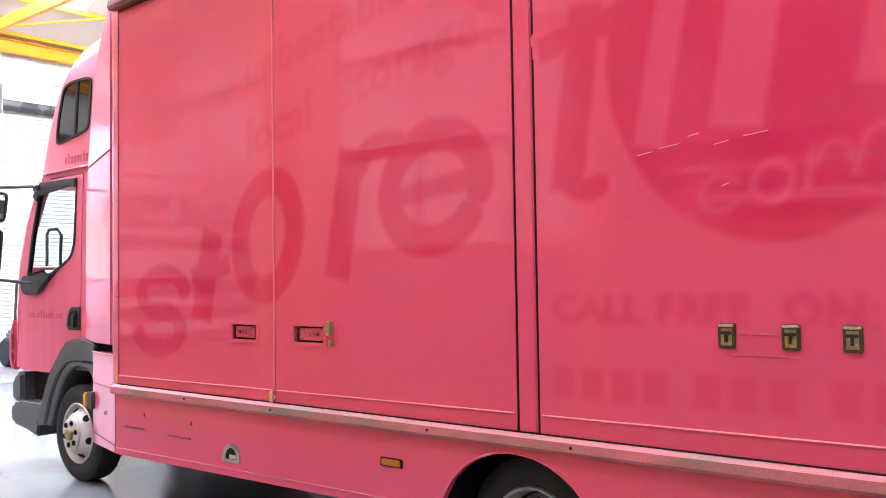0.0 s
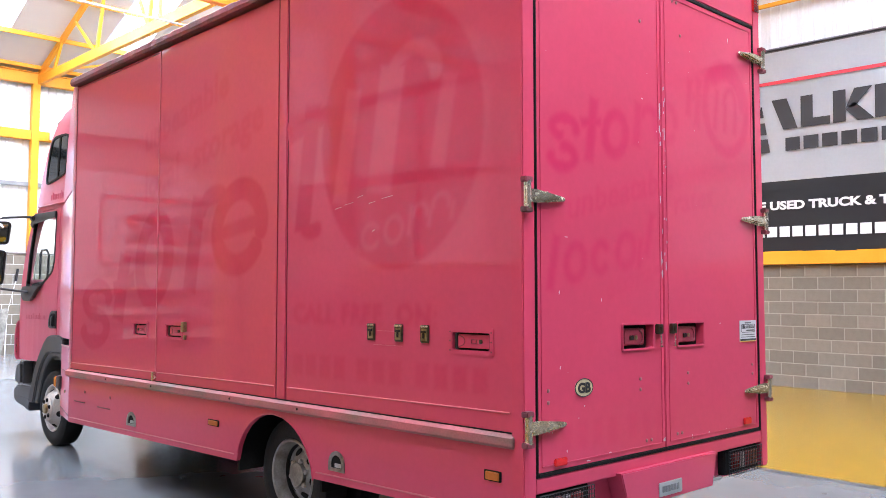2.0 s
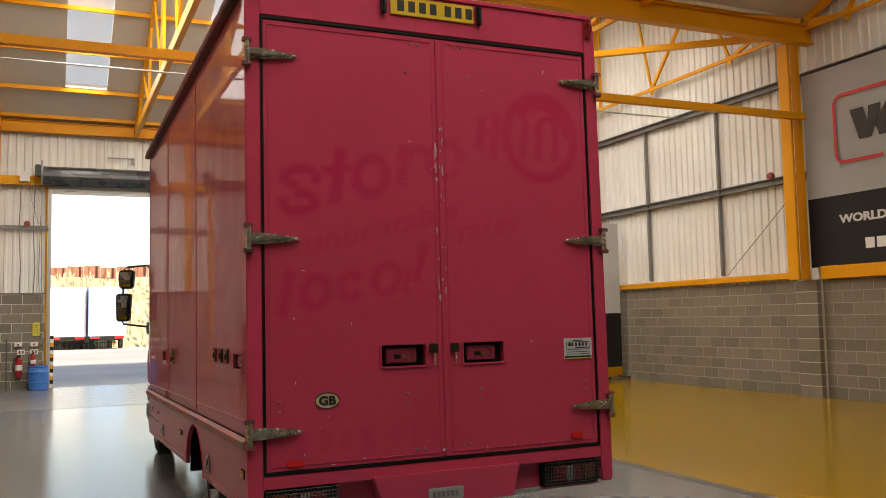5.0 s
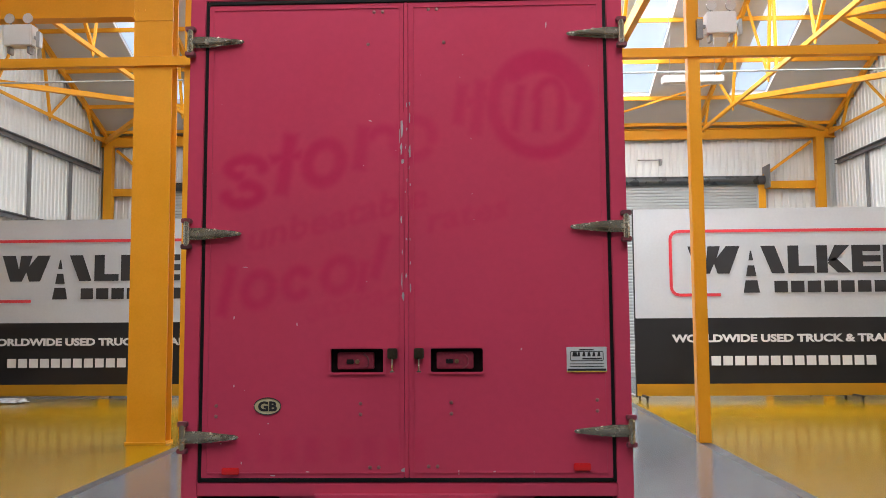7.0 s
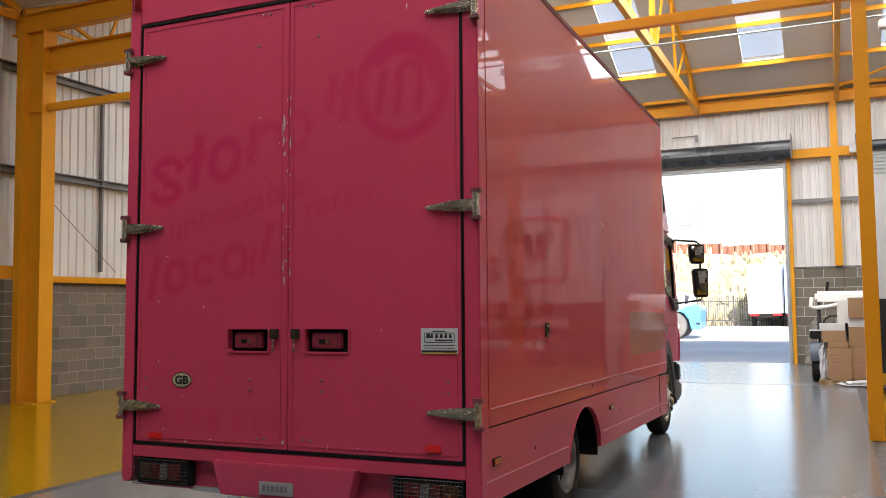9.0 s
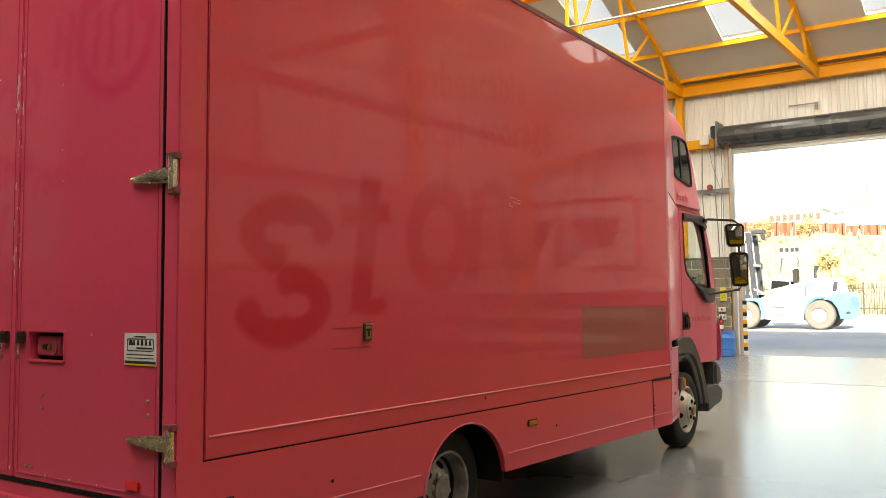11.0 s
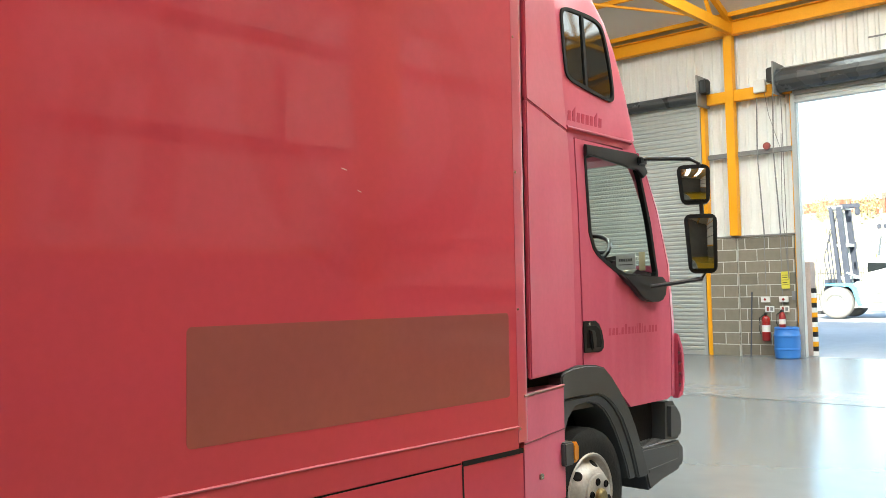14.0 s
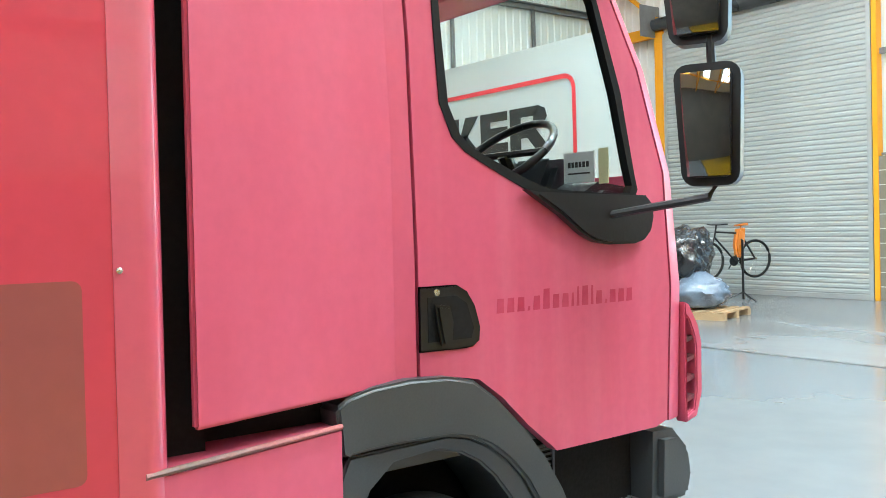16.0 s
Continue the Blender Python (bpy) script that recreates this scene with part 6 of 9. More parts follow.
# dark filler added between body and cab: stands for shade, stops light passing through
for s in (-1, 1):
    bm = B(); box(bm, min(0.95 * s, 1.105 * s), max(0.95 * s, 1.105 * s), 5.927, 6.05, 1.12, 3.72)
    tp("gap_shade_filler", bm, DARK, "dark filler standing for the shade between body and cab")

# high sleeper pod over the cab: rings from the cab roof up to the body's top
levels = ((2.68, 7.50, 1.055), (2.76, 7.48, 1.052), (3.0, 7.41, 1.04), (3.25, 7.31, 1.027), (3.42, 7.21, 1.018), (3.56, 7.07, 1.008), (3.66, 6.91, 0.992), (3.74, 6.68, 0.955), (3.78, 6.5, 0.91), (3.80, 6.35, 0.85))
bm = B()
rings = []
for z, yf, w in levels:
    r = 0.11
    ring = [(-w, 6.02), (-w, yf - r)] + [(-w + r - r * math.cos(radians(a)), yf - r + r * math.sin(radians(a))) for a in (25, 50, 75)] + [(-w + r, yf)]
    ring += [(-a, b) for a, b in reversed(ring)]
    rings.append([bm.verts.new((x, y, z)) for x, y in ring])
n = len(rings[0])
for a, b in zip(rings, rings[1:]):
    for k in range(n):
        bm.faces.new((a[k], a[(k + 1) % n], b[(k + 1) % n], b[k]))
bm.faces.new(rings[-1])
bmesh.ops.recalc_face_normals(bm, faces=bm.faces)
tp("sleeper_pod", bm, PINK_CAB, "pink moulded sleeper pod over the cab", smooth=50)
bm = B()
tube(bm, [(-1.06, 6.60, 2.665), (-1.06, 7.38, 2.665), (-0.93, 7.51, 2.66), (0.93, 7.51, 2.66), (1.06, 7.38, 2.665), (1.06, 6.60, 2.665)], 0.010, 6)
tp("pod_ledge", bm, PINK_CAB, smooth=50)
PODW = [(6.625, 3.40), (6.605, 3.35), (6.615, 3.03), (6.635, 2.975), (6.69, 2.95), (7.08, 2.895), (7.16, 2.90), (7.185, 2.95), (7.165, 3.15), (7.115, 3.34), (7.065, 3.405), (6.95, 3.425), (6.70, 3.42)]


def soften(pts, cut=0.22):
    """Cuts the corners of an outline once."""
    out = []
    for (ay, az), (by, bz) in zip(pts, pts[1:] + pts[:1]):
        out += [(ay + (by - ay) * cut, az + (bz - az) * cut), (by + (ay - by) * cut, bz + (az - bz) * cut)]
    return out


PODW = soften(soften(PODW))
for s in (-1, 1):
    def lean(bm):
        for v in bm.verts:
            v.co.x -= s * (v.co.z - 2.68) * 0.050
        return bm
    bm = lean(holed(B(), PODW, shrink(PODW, 0.024), "x", 1.045 * s, 1.066 * s))
    pw = tp("pod_window", bm, RUBBER, "dark sliding window in the sleeper pod")
    part("pane", lean(prism(B(), shrink(PODW, 0.020), "x", 1.050 * s, 1.057 * s)), TINT, pw, "dark tinted pane")
    bm = B(); bar(bm, (1.060 * s, 6.85, 2.93), (1.060 * s, 6.85, 3.41), 0.012, 0.028, (0, 1, 0))
    part("divider", lean(bm), RUBBER, pw)

# cab interior
bm = B()
prism(bm, [(7.35, 1.45), (7.86, 1.45), (7.86, 1.80), (7.60, 1.83), (7.42, 1.74)], "x", -0.98, 0.98, 0.03)
tp("dashboard", bm, BLACK, "dark dashboard")
sw = tp("steering_wheel", tube(B(), [(0.56 + 0.22 * math.cos(radians(a)), 7.50 + 0.16 * math.sin(radians(a)), 1.95 + 0.13 * math.sin(radians(a))) for a in range(0, 361, 15)], 0.016, 8), BLACK, "black steering wheel", smooth=60)
bm = B(); tube(bm, [(0.35, 7.50, 1.95), (0.77, 7.50, 1.95)], 0.014, 6); tube(bm, [(0.56, 7.50, 1.95), (0.56, 7.60, 1.75)], 0.03, 8)
part("spokes", bm, BLACK, sw)
for x in (-0.5, 0.48):
    bm = B(); box(bm, x - 0.25, x + 0.25, 6.42, 6.92, 1.12, 1.50, 0.05)
    seat = tp("seat", bm, SEAT, "dark cloth cab seat")
    bm = B(); box(bm, x - 0.24, x + 0.24, 6.32, 6.46, 1.45, 2.02, 0.05)
    part("backrest", bm, SEAT, seat)
bm = B(); tube(bm, [(-1.0, 7.20, 1.86), (-0.99, 7.20, 2.12), (-0.99, 7.27, 2.18), (-0.99, 7.42, 2.18), (-0.99, 7.46, 2.14), (-0.99, 7.46, 1.86)], 0.014, 8)
tp("grab_handle", bm, BLACK, "black grab handle by the far window", smooth=40)
tp("paper_slip", box(B(), 0.985, 1.03, 7.565, 7.568, 1.82, 1.945), CREAM, "pale paper slip behind the side window")
tp("instrument_hood", prism(B(), [(7.48, 1.78), (7.72, 1.78), (7.74, 1.86), (7.66, 1.93), (7.55, 1.92)], "x", 0.36, 0.78, 0.03), BLACK, "black instrument hood behind the wheel", smooth=40)
cd = tp("windscreen_card", box(B(), 0.80, 0.95, 7.58, 7.583, 1.83, 1.94), STICKER, "pale dealer card standing in the windscreen")
for i in range(6):
    part("bar", box(B(), 0.822 + i * 0.018, 0.835 + i * 0.018, 7.5785, 7.5801, 1.885, 1.905), INK, cd)
part("bar", box(B(), 0.82, 0.93, 7.5785, 7.5801, 1.86, 1.866), INK, cd)


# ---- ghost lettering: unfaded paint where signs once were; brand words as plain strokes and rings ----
class Ghosts:
    """Soft-edged unfaded paint over one face: strokes and rings laid on a fine grid whose 'fade' attribute runs out at their edges."""

    def __init__(self, place, cell, soft, material):
        self.place, self.cell, self.soft, self.material = place, cell, soft, material
        self.letters = []

    def letter(self, *shapes, strength=1.0, label="soft ghost of old signwriting in darker pink", cut=()):
        """One letter; the shapes in cut stay faded within it."""
        self.letters.append((shapes, strength, label, cut))

    def cover(self, shapes, x, z):
        if shapes[0][0] == "words":
            mask = np.zeros(x.shape)
            for (ax, az), (bx, bz), (cx, cz) in shapes[0][1]:
                side = [(qx - px) * (z - pz) - (qz - pz) * (x - px) for px, pz, qx, qz in ((ax, az, bx, bz), (bx, bz, cx, cz), (cx, cz, ax, az))]
                mask[((side[0] >= 0) & (side[1] >= 0) & (side[2] >= 0)) | ((side[0] <= 0) & (side[1] <= 0) & (side[2] <= 0))] = 1
            for axis in (0, 1, 0, 1):
                mask = (np.roll(mask, 1, axis) + mask + np.roll(mask, -1, axis)) / 3
            return np.where(mask > 0.02, mask, 0)
        d = np.minimum.reduce([self.gap(sh, x, z) for sh in shapes])
        k = np.clip(0.5 - d / (2 * self.soft), 0, 1)
        return k * k * (3 - 2 * k)

    def gap(self, shape, x, z):
        """Signed distance from the points to the shape's edge."""
        if shape[0] == "stroke":
            (px, pz), (qx, qz), w = shape[1:]
            ln = math.hypot(qx - px, qz - pz)
            dx, dz = (qx - px) / ln, (qz - pz) / ln
            u, v = (x - px) * dx + (z - pz) * dz, -(x - px) * dz + (z - pz) * dx
            a, b = np.maximum(-u, u - ln), np.abs(v) - w / 2
            return np.where((a > 0) & (b > 0), np.hypot(a, b), np.maximum(a, b))
        (cx, cz), rx, rz, w, a0, a1, slant = shape[1:]
        zz = z - cz
        xx = x - cx - slant * zz
        rx, rz = rx - w / 2, rz - w / 2
        r = np.hypot(xx, zz) + 1e-9
        d = np.abs(r - r / np.hypot(xx / rx, zz / rz)) - w / 2
        if a1 - a0 < 359:
            ang = (np.degrees(np.arctan2(zz / rz, xx / rx)) - a0) % 360
            ends = [np.hypot(xx - rx * math.cos(radians(e)), zz - rz * math.sin(radians(e))) - w / 2 for e in (a0, a1)]
            d = np.where(ang <= a1 - a0, d, np.minimum(*ends))
        return d

    def build(self):
        boxes = []
        for shapes, _, _, _ in self.letters:
            for sh in shapes:
                if sh[0] == "words":
                    boxes += [tuple(q) for tri in sh[1] for q in tri]
                elif sh[0] == "stroke":
                    boxes += [(sh[1][0] - sh[3], sh[1][1] - sh[3]), (sh[2][0] + sh[3], sh[2][1] + sh[3]), (sh[2][0] - sh[3], sh[2][1] - sh[3])]
                else:
                    boxes += [(sh[1][0] - sh[2] * 1.2, sh[1][1] - sh[3]), (sh[1][0] + sh[2] * 1.2, sh[1][1] + sh[3])]
        m = 3 * self.soft
        xs = np.arange(min(b[0] for b in boxes) - m, max(b[0] for b in boxes) + m, self.cell)
        zs = np.arange(min(b[1] for b in boxes) - m, max(b[1] for b in boxes) + m, self.cell)
        x, z = np.meshgrid(xs, zs, indexing="ij")
        layers = []
        for shapes, strength, _, cut in self.letters:
            k = strength * self.cover(shapes, x, z)
            layers.append(k * (1 - 0.85 * self.cover(cut, x, z)) if cut else k)
        layers = np.array(layers)
        fade = layers.max(axis=0)
        quad = np.maximum.reduce([fade[:-1, :-1], fade[1:, :-1], fade[1:, 1:], fade[:-1, 1:]])
        cells = layers[:, :-1, :-1] + layers[:, 1:, :-1] + layers[:, 1:, 1:] + layers[:, :-1, 1:]
        owner = np.where(quad > 0, cells.argmax(axis=0), -1)
        for i, (_, _, label, _) in enumerate(self.letters):
            number, verts, values, faces = {}, [], [], []
            for ix, iz in zip(*np.nonzero(owner == i)):
                face = []
                for key in ((ix, iz), (ix + 1, iz), (ix + 1, iz + 1), (ix, iz + 1)):
                    if key not in number:
                        number[key] = len(verts)
                        verts.append(self.place(float(xs[key[0]]), float(zs[key[1]])))
                        values.append(float(fade[key]))
                    face.append(number[key])
                faces.append(face)
            if not faces:
                continue
            bm = B()
            made = [bm.verts.new(v) for v in verts]
            for f in faces:
                bm.faces.new([made[k] for k in f])
            ob = tp("ghost_lettering", bm, self.material, label)
            layer = ob.data.attributes.new("fade", "FLOAT", "POINT")
            layer.data.foreach_set("value", values)


def S(p, q, w):
    return ("stroke", p, q, w)


def R(c, rx, rz, w, a0=0, a1=360, slant=0.12):
    return ("ring", c, rx, rz, w, a0, a1, slant)


def spell(face, words, size, at, rise=0.0, strength=0.5, wide=1.0, bold=0.0, lean=0.0):
    """A word in the built-in font, letter by letter, on a line that climbs by rise."""
    cu = bpy.data.curves.new("words", "FONT")
    cu.body, cu.size, cu.offset, cu.resolution_u = words, size, bold, 2
    tmp = bpy.data.objects.new("words", cu)
    scene.collection.objects.link(tmp)
    me = bpy.data.meshes.new_from_object(tmp.evaluated_get(bpy.context.evaluated_depsgraph_get()))
    me.calc_loop_triangles()
    runs = []
    for t in sorted(me.loop_triangles, key=lambda t: min(me.vertices[i].co.x for i in t.vertices)):
        pts = [me.vertices[i].co.copy() for i in t.vertices]
        if not runs or min(c.x for c in pts) > runs[-1][0]:
            runs.append([0.0, []])
        runs[-1][0] = max(runs[-1][0], max(c.x for c in pts))
        runs[-1][1].append([(at[0] + c.x * wide + lean * c.y, at[1] + c.y + rise * c.x * wide) for c in pts])
    bpy.data.objects.remove(tmp)
    bpy.data.curves.remove(cu)
    bpy.data.meshes.remove(me)
    for _, tris in runs:
        face.letter(("words", tris), strength=strength, label="faint ghost of a painted letter")


# left side, the axis is minus y: letters climb to the right
g = Ghosts(lambda a, z: (LX - 0.00025, -a, z), 0.012, 0.024, GHOST)
g.letter(R((-5.22, 1.62), 0.34, 0.20, 0.15, 10, 250), R((-5.26, 1.36), 0.34, 0.20, 0.15, -160, 90), strength=0.95)
g.letter(S((-4.76, 1.44), (-4.62, 2.02), 0.22), S((-4.86, 1.72), (-4.44, 1.80), 0.13), strength=0.95)
g.letter(R((-4.07, 1.96), 0.35, 0.42, 0.18), strength=0.95)
g.letter(S((-3.45, 1.69), (-3.31, 2.42), 0.20), R((-3.08, 2.27), 0.27, 0.22, 0.15, 40, 165), strength=0.95)
g.letter(R((-2.72, 2.15), 0.39, 0.36, 0.17, -5, 325), S((-3.0, 2.11), (-2.44, 2.18), 0.11), strength=0.95)
g.letter(S((-1.92, 2.06), (-1.80, 2.90), 0.17), R((-1.80, 2.14), 0.16, 0.13, 0.11, 180, 300), S((-2.06, 2.73), (-1.64, 2.81), 0.12), strength=0.8)
# the filled round badge, its letters left pale
g.letter(R((-0.98, 2.60), 0.72, 0.80, 0.86, 0, 360, 0.0), strength=0.85, label="large faded round badge in darker pink",
         cut=(S((-1.51, 2.22), (-1.37, 2.92), 0.14), S((-1.13, 2.26), (-1.0, 3.0), 0.22), R((-0.84, 2.86), 0.26, 0.26, 0.10, 10, 170), S((-0.62, 2.36), (-0.52, 2.86), 0.12),
              R((-1.20, 2.00), 0.095, 0.085, 0.03, 45, 320), R((-0.99, 2.03), 0.09, 0.09, 0.03), S((-0.86, 1.99), (-0.83, 2.16), 0.03), S((-1.335, 1.915), (-1.315, 1.93), 0.04),
              R((-0.76, 2.10), 0.075, 0.075, 0.03, 0, 180), S((-0.69, 2.03), (-0.67, 2.13), 0.03), R((-0.59, 2.14), 0.08, 0.08, 0.03, 0, 180), S((-0.51, 2.06), (-0.49, 2.16), 0.03)))
for w, a, z, size in (("unbeatable", -4.28, 2.88, 0.32), ("local", -4.27, 2.46, 0.34), ("storage", -3.42, 2.64, 0.34)):
    spell(g, w, size, (a, z), 0.20, 0.45, bold=0.010)
for w, a in (("CALL", -2.01), ("FREE", -1.49), ("ON:", -0.97)):
    spell(g, w, 0.175, (a, 1.475), 0.0, 0.55, wide=1.1, bold=0.008)
y = -1.955
for k in range(11):
    g.letter(S((y, 1.13), (y, 1.27), 0.11), strength=0.42, label="faint ghost bar of a painted numeral")
    y += 0.150 + (0.08 if k in (3, 6) else 0)
g.build()
# wiped scratches
bm = B()
for a in ((1.56, 2.19, 0.07), (1.46, 2.21, 0.09), (1.22, 2.20, 0.06), (1.10, 2.22, 0.10), (1.33, 2.245, 0.05), (1.19, 2.03, 0.03)):
    bar(bm, (LX - 0.0004, a[0], a[1]), (LX - 0.0004, a[0] - a[2], a[1] + 0.010), 0.0012, 0.0022)
tagged(tp("scratches", bm, SCRATCH), "short pale scratches", kind="stuff")

# rear doors
g = Ghosts(lambda x, z: (x, -0.01825, z), 0.008, 0.028, GHOST_REAR)
g.letter(R((-0.93, 2.53), 0.135, 0.085, 0.07, 0, 250), R((-0.945, 2.375), 0.135, 0.09, 0.07, -170, 90))
g.letter(S((-0.72, 2.37), (-0.665, 2.73), 0.08), S((-0.79, 2.575), (-0.60, 2.605), 0.055))
g.letter(R((-0.47, 2.555), 0.135, 0.15, 0.075))
g.letter(S((-0.27, 2.51), (-0.235, 2.77), 0.075), R((-0.13, 2.69), 0.10, 0.09, 0.06, 40, 160), strength=0.9)
g.letter(R((0.05, 2.69), 0.145, 0.145, 0.065, 0, 320), strength=0.6)
g.letter(S((0.31, 2.77), (0.34, 3.01), 0.065), strength=0.8)
g.letter(S((0.41, 2.71), (0.45, 3.03), 0.07), S((0.36, 2.90), (0.49, 2.93), 0.05), strength=0.8)
g.letter(R((0.79, 2.885), 0.310, 0.325, 0.075, 0, 360, 0.0), R((0.79, 2.885), 0.305, 0.320, 0.13, 15, 130, 0.0), S((0.635, 2.73), (0.68, 3.0), 0.05), R((0.84, 2.92), 0.10, 0.13, 0.05, 0, 180),
         S((0.765, 2.73), (0.78, 2.93), 0.045), S((0.90, 2.73), (0.92, 2.93), 0.045), strength=0.95, label="round ring badge in darker pink")
# the word local, sloping upwards
g.letter(S((-1.06, 1.67), (-1.0, 1.96), 0.06), strength=0.85)
g.letter(R((-0.845, 1.82), 0.105, 0.12, 0.06), strength=0.85)
g.letter(R((-0.62, 1.855), 0.095, 0.105, 0.06, 50, 310), strength=0.8)
g.letter(R((-0.38, 1.90), 0.11, 0.12, 0.06), S((-0.26, 1.80), (-0.23, 1.98), 0.055), strength=0.75)
g.letter(S((-0.18, 1.88), (-0.11, 2.13), 0.06), strength=0.75)
for w, x, z, size, rise, k, wide in (("unbeatable", -0.92, 2.04, 0.215, 0.245, 0.5, 1.12), ("rates", 0.12, 2.14, 0.205, 0.19, 0.45, 1.15), ("storage", -0.57, 1.63, 0.18, 0.22, 0.3, 1.2)):
    spell(g, w, size, (x, z), rise, k, wide=wide, bold=0.006, lean=0.1)
for k in range(8):
    x = -0.935 + k * 0.135 + (0.06 if k > 3 else 0)
    g.letter(S((x, 0.84), (x, 0.98), 0.08), strength=0.35, label="faint ghost bar of a painted numeral")
g.build()
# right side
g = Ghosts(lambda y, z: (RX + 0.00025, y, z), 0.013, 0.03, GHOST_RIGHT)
g.letter(R((0.67, 1.95), 0.33, 0.20, 0.16, 20, 250), R((0.64, 1.60), 0.33, 0.21, 0.16, -160, 90), strength=0.95)
g.letter(S((1.20, 1.55), (1.30, 2.31), 0.17), S((1.05, 2.07), (1.46, 2.12), 0.11), R((1.33, 1.66), 0.16, 0.12, 0.10, 180, 300), strength=0.85)
g.letter(R((1.95, 2.02), 0.34, 0.34, 0.16), strength=0.55)
g.letter(S((2.30, 1.76), (2.40, 2.34), 0.16), R((2.58, 2.26), 0.22, 0.18, 0.12, 40, 165), strength=0.55)
g.letter(R((2.98, 2.08), 0.33, 0.32, 0.16, 0, 320), strength=0.22)
g.letter(S((3.50, 1.92), (3.58, 2.45), 0.14), strength=0.22)
g.letter(S((3.78, 1.95), (3.90, 2.75), 0.15), S((3.62, 2.45), (4.05, 2.50), 0.10), strength=0.22)
g.letter(R((4.85, 2.45), 0.72, 0.72, 0.26, 0, 360, 0.0), strength=0.22, label="large faded ring badge in darker red")
for w, y, z, size in (("unbeatable", 1.62, 2.84, 0.33), ("local", 1.6, 2.52, 0.34), ("storage", 2.42, 2.64, 0.34)):
    spell(g, w, size, (y, z), 0.14, 0.4, bold=0.008)
g.build()
bm = B()
for a in ((2.82, 2.345, 0.07), (2.84, 2.315, 0.12), (2.80, 2.285, 0.05), (2.79, 2.30, 0.03), (2.90, 2.335, 0.06), (4.63, 2.205, 0.03), (4.72, 2.12, 0.02)):
    bar(bm, (RX + 0.0004, a[0], a[1]), (RX + 0.0004, a[0] + a[2], a[1] - 0.006), 0.0014, 0.0028)
tagged(tp("scratches", bm, SCRATCH), "short pale scratches", kind="stuff")
# ghost web address on the cab doors and a name on the pod: bars
for s in (-1, 1):
    y = 7.005
    for k in range(17):
        w = 0.030 if k not in (3, 8, 9, 11, 13) else 0.012
        h = 0.014 if k in (3, 13) else 0.065 if k in (5, 9, 10, 11) else 0.045
        bm = B(); prism(bm, [(y, 1.408), (y + w, 1.408), (y + w, 1.408 + h), (y + 0.004, 1.408 + h)], "x", (CX + 0.0006) * s, (CX + 0.0002) * s)
        tp("ghost_lettering", bm, GHOST_CAB, "faded small letter as a bar")
        y += w + 0.013
    for k in range(8):
        bm = B(); prism(bm, [(6.62 + 0.05 * k, 2.71), (6.655 + 0.05 * k, 2.71), (6.66 + 0.05 * k, 2.77 + (0.03 if k in (1, 6) else 0)), (6.63 + 0.05 * k, 2.77)], "x", 1.0545 * s, 1.048 * s)
        tp("ghost_lettering", bm, GHOST_CAB, "faded small letter as a bar")


